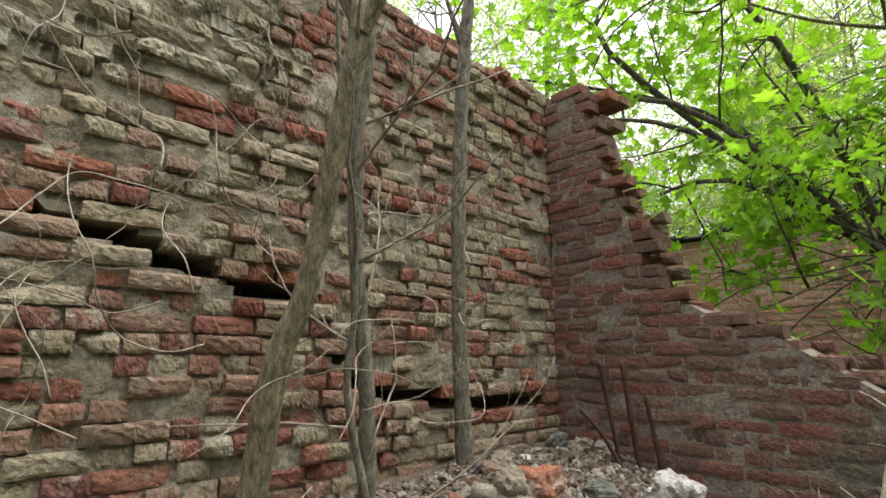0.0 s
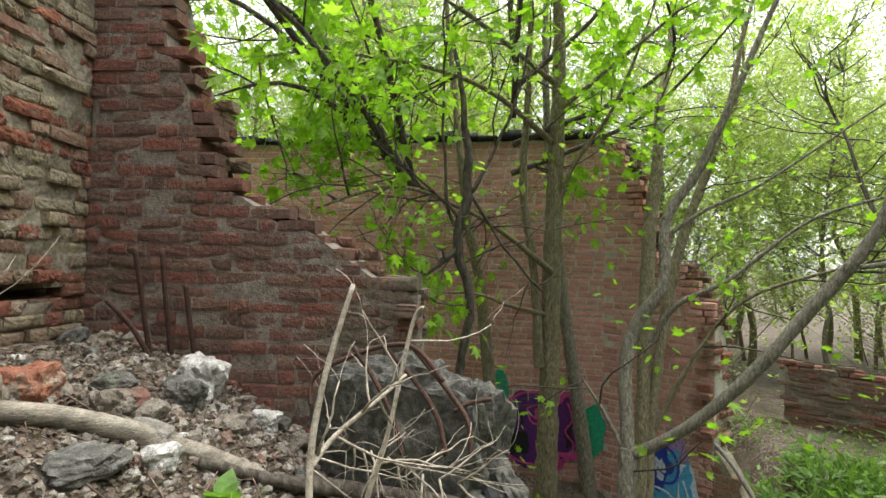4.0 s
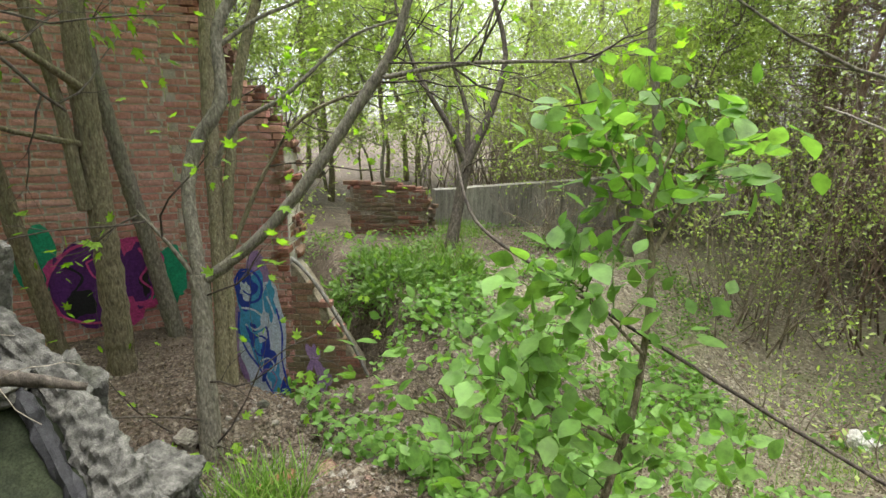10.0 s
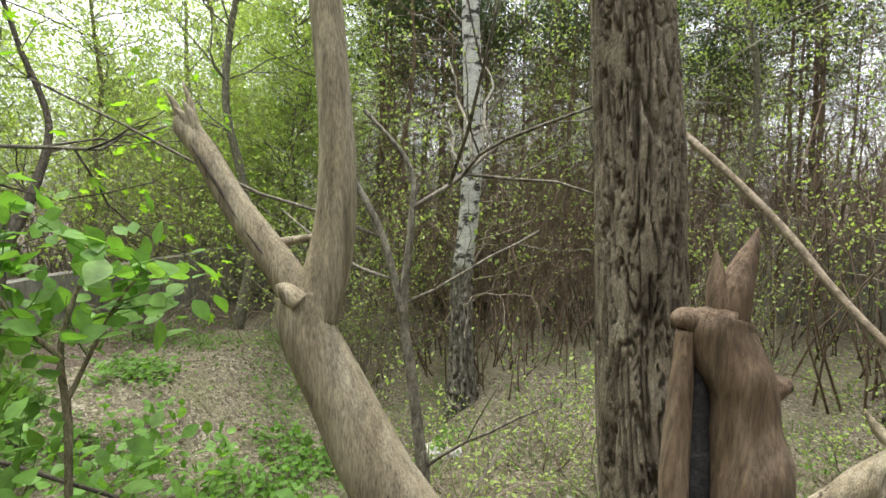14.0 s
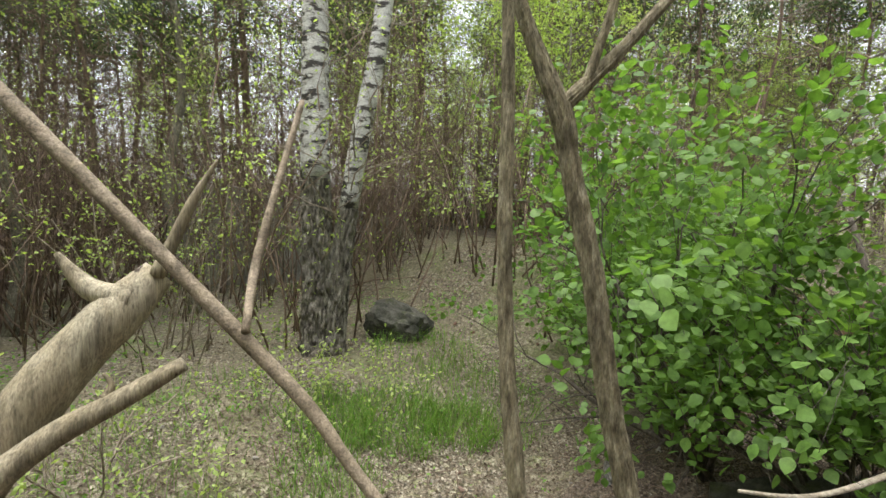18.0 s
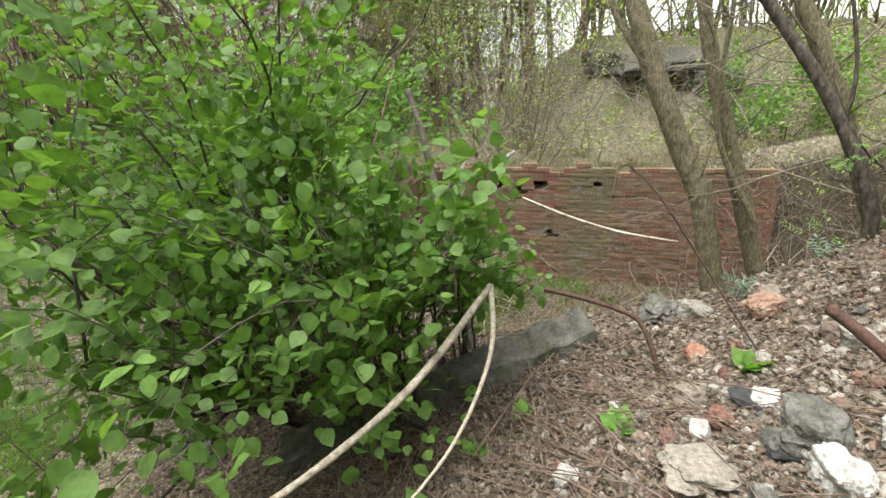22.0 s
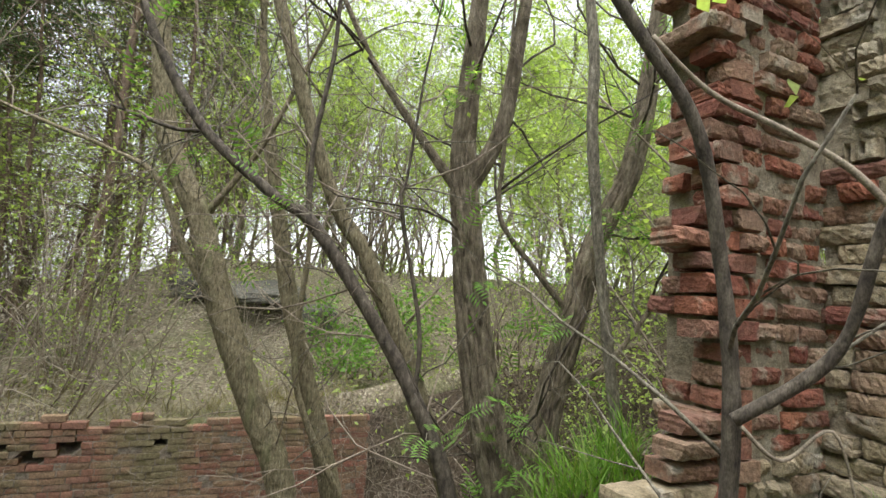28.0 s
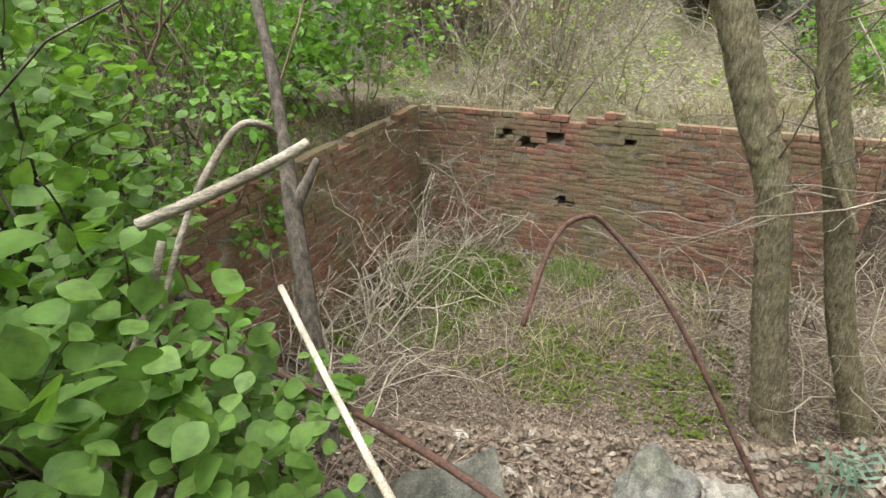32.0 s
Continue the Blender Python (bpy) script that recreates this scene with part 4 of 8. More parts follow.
def sprout(root, lines, count, length, radius, material, seed, depth=1, kids=4, rise=0.1, spreadout=0.8, first=0.3, name="branch", out=1.0):
    """Twigs along limbs; gives their ends, to hang leaves on."""
    r = np.random.default_rng(seed)
    ends = []
    for _ in range(count):
        g = Geo()
        line = lines[int(r.integers(len(lines)))]
        i = int(r.integers(int(first * (len(line) - 1)), len(line)))
        j = max(0, min(i, len(line) - 2))
        along = line[j + 1, :3] - line[j, :3]
        along /= np.linalg.norm(along) + 1e-9
        side = r.normal(0, 1, 3)
        side -= side @ along * along
        side /= np.linalg.norm(side) + 1e-9
        twigs(g, line[i, :3], along * 0.5 + side * out, length * r.uniform(0.5, 1.2), radius, r, ends, depth, kids, 0.4, rise, 5, spreadout)
        part(name, g, material, root, kind="stuff" if depth > 1 else "")
    return ends


tree_a = plant("young_tree", "slim grey-brown bent trunk growing before the cracked wall", "tree", M_BARK, [
    [(0.65, 1.73, 1.03, 0.0493), (0.66, 1.63, 1.47, 0.0455), (0.71, 1.55, 1.72, 0.0388), (0.73, 1.47, 2.07, 0.0375), (0.75, 1.38, 2.45, 0.0438), (0.76, 1.36, 2.62, 0.0483), (0.70, 1.40, 2.79, 0.0392)],
    [(0.75, 1.34, 2.56, 0.0343), (0.78, 1.29, 2.68, 0.0286), (0.80, 1.24, 2.79, 0.0248)],
])
tree_b = plant("young_tree", "slim grey trunk with a dark vine beside the wall", "tree", M_GREYBARK, [
    [(1.17, 1.86, 0.91, 0.0358), (1.11, 1.79, 1.35, 0.0338), (1.02, 1.75, 1.84, 0.0317), (0.95, 1.68, 2.33, 0.0318), (0.95, 1.61, 2.64, 0.0229), (0.92, 1.57, 2.92, 0.0253)],
    [(1.13, 1.79, 0.93, 0.0162), (1.01, 1.77, 1.36, 0.0151), (0.99, 1.71, 1.65, 0.013), (0.95, 1.66, 1.95, 0.0108), (0.91, 1.64, 2.14, 0.0108)],
])
tree_c = plant("young_tree", "straight slim grey trunk standing against the wall", "tree", M_GREYBARK, [
    [(1.87, 2.03, 1.02, 0.0495), (1.79, 1.98, 1.59, 0.0398), (1.72, 1.91, 2.18, 0.0387), (1.67, 1.83, 2.77, 0.0362), (1.65, 1.77, 3.20, 0.0335), (1.65, 1.73, 3.49, 0.0277)],
    [(1.64, 1.79, 3.16, 0.0244), (1.58, 1.80, 3.29, 0.0137), (1.51, 1.81, 3.47, 0.0091)],
])
tree_d_low = [
    [(4.55, 0.05, 0.49, 0.0397), (4.53, -0.01, 1.18, 0.0397), (4.51, 0.10, 1.62, 0.0458), (4.50, 0.01, 2.12, 0.0428), (4.48, 0.08, 2.76, 0.0275), (4.45, 0.19, 3.44, 0.0153)],
    [(4.51, 0.10, 1.57, 0.0275), (4.40, 0.23, 1.45, 0.0239), (4.30, 0.34, 1.35, 0.0131)],
    [(4.50, 0.01, 2.07, 0.0214), (4.51, -0.22, 2.47, 0.0153), (4.51, -0.45, 3.17, 0.0122), (4.50, -0.51, 3.76, 0.0092)],
    [(4.51, 0.05, 1.77, 0.0214), (4.32, 0.34, 2.09, 0.0118), (4.15, 0.60, 2.24, 0.0071)],
]
tree_d_high = [
    [(4.50, 0.04, 2.12, 0.0184), (4.64, -0.24, 1.69, 0.0141), (4.79, -0.67, 1.19, 0.0112)],
    [(4.51, 0.08, 1.67, 0.0184), (4.45, 0.21, 2.06, 0.0152), (4.39, 0.25, 3.12, 0.0105), (4.33, 0.24, 3.78, 0.0074)],
]
tree_d = plant("dead_tree", "dark gnarled dead tree in the yard", "tree", M_DARKBARK, tree_d_low + tree_d_high, wob=0.03)
tree_e_low = [
    [(5.47, -0.82, -1.05, 0.1181), (5.43, -0.83, 0.11, 0.1045), (5.39, -0.83, 1.57, 0.0954), (5.36, -0.85, 2.73, 0.0772), (5.33, -0.85, 3.72, 0.0636), (5.30, -0.80, 4.54, 0.0545)],
    [(5.37, -0.72, 0.41, 0.0585), (5.33, -0.64, 1.39, 0.0450), (5.29, -0.51, 2.25, 0.0405), (5.27, -0.54, 3.29, 0.0315), (5.24, -0.54, 4.38, 0.0270)],
    [(5.29, -0.81, 1.39, 0.0356), (4.95, -0.36, 1.71, 0.0252), (4.60, 0.06, 1.93, 0.0197), (4.25, 0.62, 2.07, 0.0147), (3.91, 1.17, 1.84, 0.0085)],
    [(5.36, -0.85, 2.67, 0.0363), (5.00, -0.22, 3.08, 0.0257), (4.64, 0.41, 3.22, 0.0181), (4.26, 1.33, 3.22, 0.0113), (3.92, 1.81, 2.99, 0.0070)],
]
tree_e_high = [
    [(5.38, -0.84, 1.86, 0.0318), (5.25, -0.98, 2.42, 0.0266), (5.13, -1.33, 2.96, 0.0194), (4.99, -1.60, 3.68, 0.0126)],
    [(5.41, -0.83, 0.93, 0.0272), (5.10, -0.38, 1.05, 0.0194), (4.80, -0.05, 1.17, 0.0122), (4.49, 0.53, 1.17, 0.0077)],
    [(5.34, -0.83, 3.31, 0.0318), (4.76, -0.04, 3.69, 0.0205), (4.20, 0.66, 3.90, 0.0129)],
    [(5.35, -0.84, 3.02, 0.0272), (5.08, -1.31, 3.39, 0.0193), (4.81, -1.84, 3.80, 0.0140)],
]
tree_e = plant("maple_tree", "maple with smooth olive trunk and bright green crown", "tree", M_BARK, tree_e_low + tree_e_high)
tree_f = plant("yard_tree", "leaning young tree with smooth olive trunk", "tree", M_BARK, [
    [(5.99, -0.23, 0.07, 0.0761), (5.94, -0.09, 1.23, 0.0659), (5.91, 0.05, 1.88, 0.0608), (5.88, 0.17, 2.66, 0.0456), (5.84, 0.29, 3.69, 0.0355)],
])
tree_g = plant("yard_tree", "leaning grey trunk in the yard corner", "tree", M_GREYBARK, [
    [(6.08, -1.45, -1.50, 0.0955), (6.02, -1.22, -0.02, 0.0804), (5.98, -1.07, 0.88, 0.0704), (5.95, -0.95, 1.71, 0.0603), (5.91, -0.82, 2.87, 0.0452), (5.86, -0.76, 4.15, 0.0352)],
])
tree_h_low = [
    [(4.05, -1.22, -1.29, 0.0842), (4.22, -1.28, -0.62, 0.0745), (4.37, -1.34, -0.02, 0.0777)],
    [(4.35, -1.33, -0.11, 0.0583), (4.56, -1.36, 0.62, 0.0550), (4.61, -1.47, 0.99, 0.0550), (4.59, -1.67, 1.32, 0.0518), (4.72, -1.73, 1.87, 0.0454), (4.72, -2.00, 2.33, 0.0421)],
    [(4.35, -1.35, -0.07, 0.0486), (4.12, -1.69, 0.24, 0.0441), (3.92, -2.06, 0.71, 0.0460), (3.76, -2.43, 1.28, 0.0448), (3.63, -2.64, 1.65, 0.0377), (3.55, -2.79, 2.12, 0.0310)],
    [(3.60, -2.57, 1.49, 0.0203), (3.07, -2.93, 1.58, 0.0160), (2.42, -3.46, 1.59, 0.0097)],
]
tree_h_high = [
    [(4.37, -1.32, -0.07, 0.0226), (4.45, -1.17, 0.22, 0.0159), (4.55, -0.99, 0.50, 0.0094)],
    [(4.76, -1.62, 0.78, 0.0274), (4.69, -1.82, 1.13, 0.0237), (4.51, -2.17, 1.37, 0.0184), (4.31, -2.68, 1.85, 0.0133), (4.05, -3.13, 2.04, 0.0099)],
    [(4.69, -1.72, 1.73, 0.0226), (4.60, -2.02, 1.96, 0.0162), (4.45, -2.37, 2.15, 0.0114)],
]
tree_h = plant("forked_tree", "forked tree with one dark leaning limb", "tree", M_GREYBARK, tree_h_low + tree_h_high)
tree_i = plant("yard_tree", "straight ringed olive trunk in the yard", "tree", M_BARK, [
    [(4.68, -1.47, -1.67, 0.0756), (4.98, -1.63, -0.40, 0.0714), (5.26, -1.73, 0.68, 0.0714), (5.53, -1.84, 1.76, 0.0714), (5.69, -1.96, 2.52, 0.0630)],
    [(4.71, -1.59, -1.37, 0.0504), (5.08, -1.76, 0.14, 0.0462), (5.33, -2.04, 1.50, 0.0504), (5.44, -2.40, 2.53, 0.0420)],
    [(5.02, -1.75, -0.07, 0.0252), (4.93, -2.10, 0.70, 0.0185), (4.75, -2.50, 1.24, 0.0161), (4.28, -3.33, 1.60, 0.0099)],
])
tree_k = plant("wood_tree", "small dark forked tree beside the concrete wall", "tree", M_DARKBARK, [
    [(6.30, -5.50, -0.63, 0.1075), (6.39, -5.72, 0.06, 0.0896), (6.44, -5.86, 0.50, 0.0896), (6.42, -6.36, 1.37, 0.0627), (6.50, -6.69, 2.24, 0.0448), (6.81, -6.65, 3.19, 0.0358)],
    [(6.43, -5.86, 0.48, 0.0627), (6.67, -5.73, 1.02, 0.0493), (7.12, -5.40, 1.87, 0.0358), (7.43, -5.26, 2.65, 0.0269)],
    [(6.42, -5.84, 0.41, 0.0538), (6.60, -5.99, 1.28, 0.0403), (6.94, -5.91, 2.23, 0.0269), (7.14, -6.06, 3.18, 0.0179)],
])
sapling_low = [
    [(0.90, -1.63, 0.13, 0.0118), (0.90, -1.74, 0.42, 0.0101), (0.94, -1.82, 0.75, 0.0094), (0.99, -1.86, 0.94, 0.0086), (0.99, -1.90, 1.06, 0.006), (0.98, -1.98, 1.21, 0.0043)],
    [(0.98, -1.86, 0.93, 0.0069), (1.07, -1.81, 1.06, 0.0051), (1.14, -1.80, 1.19, 0.0034)],
    [(0.96, -1.84, 0.83, 0.0069), (0.89, -1.93, 1.05, 0.005), (0.82, -1.96, 1.15, 0.0032)],
    [(0.91, -1.76, 0.56, 0.0059), (1.02, -1.67, 0.70, 0.0041), (1.07, -1.61, 0.77, 0.0032)],
]
sapling_high = [
    [(0.90, -1.69, 0.30, 0.0067), (1.06, -1.51, 0.42, 0.0049), (1.14, -1.40, 0.52, 0.0031)],
]
sapling = plant("sapling", "leafy sapling with large fresh green leaves", "sapling", M_BARK, sapling_low + sapling_high)
fallen_twig = plant("fallen_branch", "long thin dark dead branch hanging across the slope", "branch", M_DARKBARK, [
    [(1.89, -1.86, 1.06, 0.0056), (1.66, -1.78, 0.82, 0.0065), (1.31, -1.82, 0.68, 0.0066), (0.88, -1.94, 0.50, 0.0060), (0.53, -1.99, 0.39, 0.0059), (0.17, -2.07, 0.27, 0.0052)],
])
dead_fork_low = [
    [(0.01, -1.76, 0.64, 0.084), (0.11, -1.75, 0.81, 0.07), (0.19, -1.75, 0.97, 0.0627), (0.24, -1.74, 1.08, 0.056), (0.26, -1.75, 1.16, 0.0532)],
    [(0.25, -1.75, 1.14, 0.0426), (0.33, -1.75, 1.25, 0.0328), (0.40, -1.75, 1.34, 0.0297), (0.46, -1.75, 1.44, 0.0254), (0.50, -1.75, 1.49, 0.0245), (0.51, -1.76, 1.51, 0.02)],
    [(0.24, -1.75, 1.11, 0.0515), (0.21, -1.78, 1.23, 0.0448), (0.20, -1.80, 1.37, 0.0392), (0.21, -1.82, 1.54, 0.0347), (0.24, -1.85, 1.77, 0.0336)],
    [(0.32, -1.78, 1.26, 0.0104), (0.26, -1.80, 1.27, 0.0075), (0.25, -1.80, 1.27, 0.0058)],
]
dead_fork_high = [
    [(0.24, -1.71, 1.15, 0.0215), (0.27, -1.71, 1.17, 0.0204), (0.28, -1.70, 1.17, 0.0194)],
]
dead_fork = plant("forked_snag", "barkless dead forked trunk with long drying cracks", "dead tree", M_DEAD, dead_fork_low + dead_fork_high, sides=20, rough=0.06)
for k, (dx, dy, h) in enumerate(((0.012, 0.008, 0.07), (-0.012, 0.01, 0.045), (0.002, -0.012, 0.09), (-0.004, 0.014, 0.03))):
    g = Geo()
    limb(g, [(0.485 + dx, -1.755 + dy, 1.465, 0.012), (0.50 + dx * 1.3, -1.755 + dy * 1.3, 1.5 + 0.4 * h, 0.008), (0.52 + dx * 1.8, -1.755 + dy * 1.6, 1.5 + h, 0.0015)], 6, 0.3, k, 4, freq=40.0)
    part("splinter", g, M_DEAD, dead_fork)
# thin dark strips laid on the wood imitate the shade inside drying cracks
for line, side in (([(0.275, 1.165), (0.33, 1.245), (0.375, 1.30), (0.43, 1.39), (0.475, 1.455)], 0.0315), ([(0.09, 0.72), (0.14, 0.83), (0.19, 0.93), (0.235, 1.05)], 0.061)):
    g = Geo()
    limb(g, [(x - 0.006, -1.75 + side - 0.001 * k, z, 0.0022 + 0.0012 * (k % 2)) for k, (x, z) in enumerate(line)], 6, 0.5, 2, 8, 0.006, 30.0)
    part("drying_crack", g, M_DARKBARK, dead_fork, "long dark strip standing in for the shade in a drying crack")
grey_stick = plant("bare_sapling", "thin bare grey sapling", "sapling", M_GREYBARK, [
    [(0.14, -2.35, 0.31, 0.0233), (0.20, -2.39, 0.72, 0.0197), (0.24, -2.42, 0.97, 0.0161), (0.22, -2.44, 1.22, 0.0125), (0.23, -2.47, 1.44, 0.009), (0.39, -2.48, 1.63, 0.0072)],
    [(0.24, -2.41, 0.96, 0.0143), (0.32, -2.44, 1.22, 0.0125), (0.45, -2.46, 1.45, 0.0108), (0.49, -2.48, 1.58, 0.0072)],
    [(0.21, -2.45, 1.31, 0.009), (0.08, -2.52, 1.40, 0.0074), (-0.05, -2.59, 1.52, 0.0057)],
])
OAK_A = [(-0.47, -1.89, 0.42, 0.1192), (-0.47, -1.91, 0.60, 0.1117), (-0.44, -1.95, 0.92, 0.1035), (-0.42, -1.98, 1.23, 0.0941), (-0.41, -2.01, 1.48, 0.0928), (-0.39, -2.04, 1.73, 0.0878), (-0.38, -2.06, 1.95, 0.0847)]
OAK_B = [(-0.63, -1.44, 0.85, 0.0698), (-0.66, -1.45, 0.96, 0.0638), (-0.68, -1.46, 1.05, 0.0623), (-0.72, -1.48, 1.20, 0.0579), (-0.74, -1.49, 1.33, 0.0564), (-0.78, -1.50, 1.46, 0.0594), (-0.81, -1.51, 1.57, 0.0564)]
hook_branch = plant("dead_branch", "dark purple-brown broken branch reaching between trunks", "branch", M_DARKBARK, [
    [(-0.53, -1.27, 1.34, 0.0047), (-0.53, -1.28, 1.34, 0.0059), (-0.56, -1.29, 1.35, 0.0058), (-0.60, -1.31, 1.38, 0.0061), (-0.64, -1.32, 1.42, 0.0063), (-0.67, -1.33, 1.46, 0.007), (-0.69, -1.35, 1.50, 0.0073)],
], rough=0.1)
snapped_stump = plant("snapped_trunk", "snapped reddish dead trunk with a hollow and splintered spikes", "dead tree", M_STUMP, [
    [(-0.422, -1.326, 0.988, 0.0409), (-0.417, -1.336, 1.079, 0.0382), (-0.411, -1.343, 1.145, 0.0349), (-0.403, -1.347, 1.189, 0.0322), (-0.385, -1.349, 1.232, 0.0306), (-0.388, -1.352, 1.254, 0.0273)],
    [(-0.391, -1.350, 1.232, 0.0162), (-0.397, -1.357, 1.275, 0.0166), (-0.406, -1.362, 1.302, 0.0112), (-0.415, -1.367, 1.327, 0.0047), (-0.418, -1.369, 1.338, 0.0009)],
    [(-0.385, -1.350, 1.237, 0.0126), (-0.382, -1.354, 1.275, 0.0108), (-0.380, -1.357, 1.302, 0.0054), (-0.378, -1.358, 1.319, 0.0007)],
    [(-0.390, -1.352, 1.245, 0.0218), (-0.363, -1.347, 1.248, 0.0142), (-0.349, -1.344, 1.251, 0.0120), (-0.340, -1.342, 1.248, 0.0060)],
    [(-0.353, -1.343, 1.240, 0.0093), (-0.349, -1.336, 1.188, 0.0109), (-0.346, -1.328, 1.129, 0.0126), (-0.345, -1.320, 1.069, 0.0136), (-0.346, -1.311, 0.993, 0.0147)],
    [(-0.424, -1.351, 1.183, 0.0164), (-0.442, -1.355, 1.187, 0.0109), (-0.451, -1.357, 1.188, 0.0071)],
], sides=24, rough=0.2, freq=22.0)
# no cavity is cut: a solid black limb stands in for the hollow's shade
g = Geo()
limb(g, [(-0.366, -1.352, 1.207, 0.0071), (-0.367, -1.347, 1.163, 0.0142), (-0.365, -1.341, 1.118, 0.0169), (-0.365, -1.334, 1.063, 0.0180), (-0.367, -1.324, 0.986, 0.0180)], 14, 0.2, 2, 6, freq=22.0)
part("hollow", g, M_TAR, snapped_stump, "solid black shape standing in for the shade in the rotten hollow")
cross_stick = plant("leaning_stick", "long bare stick leaning across the trunks", "branch", M_BROWNSTICK, [
    [(-0.58, -2.85, 1.68, 0.0128), (-0.76, -2.65, 1.46, 0.0125), (-0.90, -2.50, 1.27, 0.0126), (-1.00, -2.38, 1.10, 0.0117), (-1.10, -2.25, 0.95, 0.0114), (-1.22, -2.11, 0.78, 0.0102), (-1.31, -2.00, 0.65, 0.0103), (-1.36, -1.92, 0.57, 0.0095), (-1.39, -1.86, 0.50, 0.0084), (-1.46, -1.75, 0.36, 0.0081)],
    [(-1.30, -1.99, 0.67, 0.0056), (-1.34, -2.05, 0.75, 0.007), (-1.39, -2.09, 0.86, 0.0061), (-1.46, -2.14, 1.01, 0.0045)],
], rough=0.08, sides=12)
pale_log_low = [
    [(-0.93, -2.43, 0.28, 0.0605), (-1.01, -2.43, 0.35, 0.0578), (-1.12, -2.42, 0.50, 0.0491), (-1.23, -2.40, 0.62, 0.0425), (-1.30, -2.40, 0.69, 0.0294)],
    [(-1.25, -2.38, 0.65, 0.0246), (-1.19, -2.42, 0.67, 0.0179), (-1.15, -2.46, 0.73, 0.0056)],
    [(-1.29, -2.38, 0.69, 0.015), (-1.35, -2.36, 0.83, 0.0092), (-1.39, -2.34, 0.91, 0.0029)],
    [(-1.03, -2.35, 0.38, 0.0276), (-1.11, -2.33, 0.44, 0.0223), (-1.20, -2.30, 0.49, 0.0187), (-1.30, -2.26, 0.55, 0.0138)],
]
pale_log_high = [
    [(-1.19, -2.31, 0.50, 0.0094), (-1.20, -2.31, 0.52, 0.0063), (-1.19, -2.32, 0.54, 0.0031)],
]
pale_log = plant("broken_log", "pale broken log with a horn-like stub", "log", M_DEAD, pale_log_low + pale_log_high, sides=16, rough=0.2)
stem_pair = plant("twin_stems", "two slender ridged stems with knotted nodes", "shrub", M_BARK, [
    [(-1.72, -1.83, 0.29, 0.0171), (-1.72, -1.88, 0.58, 0.0143), (-1.73, -1.91, 0.85, 0.0130), (-1.75, -1.93, 0.99, 0.0131), (-1.76, -1.95, 1.18, 0.0110), (-1.77, -1.98, 1.37, 0.0112)],
    [(-1.98, -1.74, 0.22, 0.0258), (-1.95, -1.80, 0.47, 0.0235), (-1.93, -1.84, 0.70, 0.0227), (-1.90, -1.89, 0.92, 0.0204), (-1.88, -1.91, 1.03, 0.0219), (-1.84, -1.97, 1.19, 0.0156), (-1.80, -2.02, 1.35, 0.0141)],
    [(-1.89, -1.91, 1.04, 0.0172), (-2.02, -1.85, 1.18, 0.0127), (-2.15, -1.79, 1.34, 0.0113)],
    [(-1.93, -1.89, 1.08, 0.0102), (-1.97, -1.87, 1.22, 0.0094), (-2.01, -1.86, 1.35, 0.0086)],
], sides=56, rough=0.12, freq=26.0, ridge=0.2)
BIRCH_A = [(0.86, -7.55, -1.53, 0.2196), (0.89, -7.63, -0.82, 0.1647), (0.91, -7.74, 0.12, 0.149), (0.84, -7.83, 0.90, 0.1411), (0.80, -7.96, 2.07, 0.1411), (0.88, -8.13, 3.63, 0.1255), (0.94, -8.28, 4.95, 0.1098)]
BIRCH_B = [(-4.42, -7.27, -1.45, 0.2588), (-4.46, -7.39, -0.24, 0.2039), (-4.49, -7.56, 1.32, 0.1882), (-4.56, -7.69, 2.72, 0.1803), (-4.61, -7.85, 4.28, 0.1568), (-4.66, -8.03, 6.00, 0.1333)]
BIRCH_C = [(-4.59, -7.18, -1.14, 0.1647), (-4.77, -7.22, 0.23, 0.1333), (-4.98, -7.22, 1.48, 0.1333), (-5.23, -7.19, 2.73, 0.1255), (-5.43, -7.22, 4.13, 0.1098)]
willow_low = [
    [(-7.32, 1.91, -1.05, 0.1835), (-7.35, 1.81, -0.35, 0.1498), (-7.42, 1.62, 0.50, 0.1299), (-7.47, 1.50, 1.39, 0.1147), (-7.49, 1.43, 2.09, 0.0948), (-7.48, 1.46, 2.84, 0.0764)],
    [(-7.47, 1.49, 1.82, 0.0688), (-7.40, 1.69, 2.28, 0.0612), (-7.37, 1.77, 2.88, 0.0551)],
    [(-7.26, 1.91, -0.59, 0.1432), (-7.22, 2.04, 0.16, 0.1130), (-7.16, 2.20, 0.88, 0.0995), (-7.11, 2.36, 1.48, 0.0874), (-7.02, 2.60, 2.08, 0.0814), (-6.98, 2.73, 2.87, 0.0724)],
    [(-7.48, 1.47, 1.70, 0.0398), (-7.64, 1.22, 2.09, 0.0342), (-7.81, 0.94, 2.53, 0.0285), (-7.94, 0.77, 2.87, 0.0243)],
]
willow_high = [
    [(-7.16, 2.21, 0.92, 0.0271), (-7.25, 1.94, 1.24, 0.0211), (-7.35, 1.69, 1.60, 0.0181), (-7.35, 1.69, 2.07, 0.0151)],
    [(-7.15, 2.09, 0.45, 0.0238), (-7.16, 2.52, 0.58, 0.0201), (-7.13, 3.05, 1.16, 0.0161)],
]
willow = plant("willow_tree", "old willow with two thick furrowed trunks", "tree", M_OAK, willow_low + willow_high, sides=150, rough=0.06, ridge=0.2)
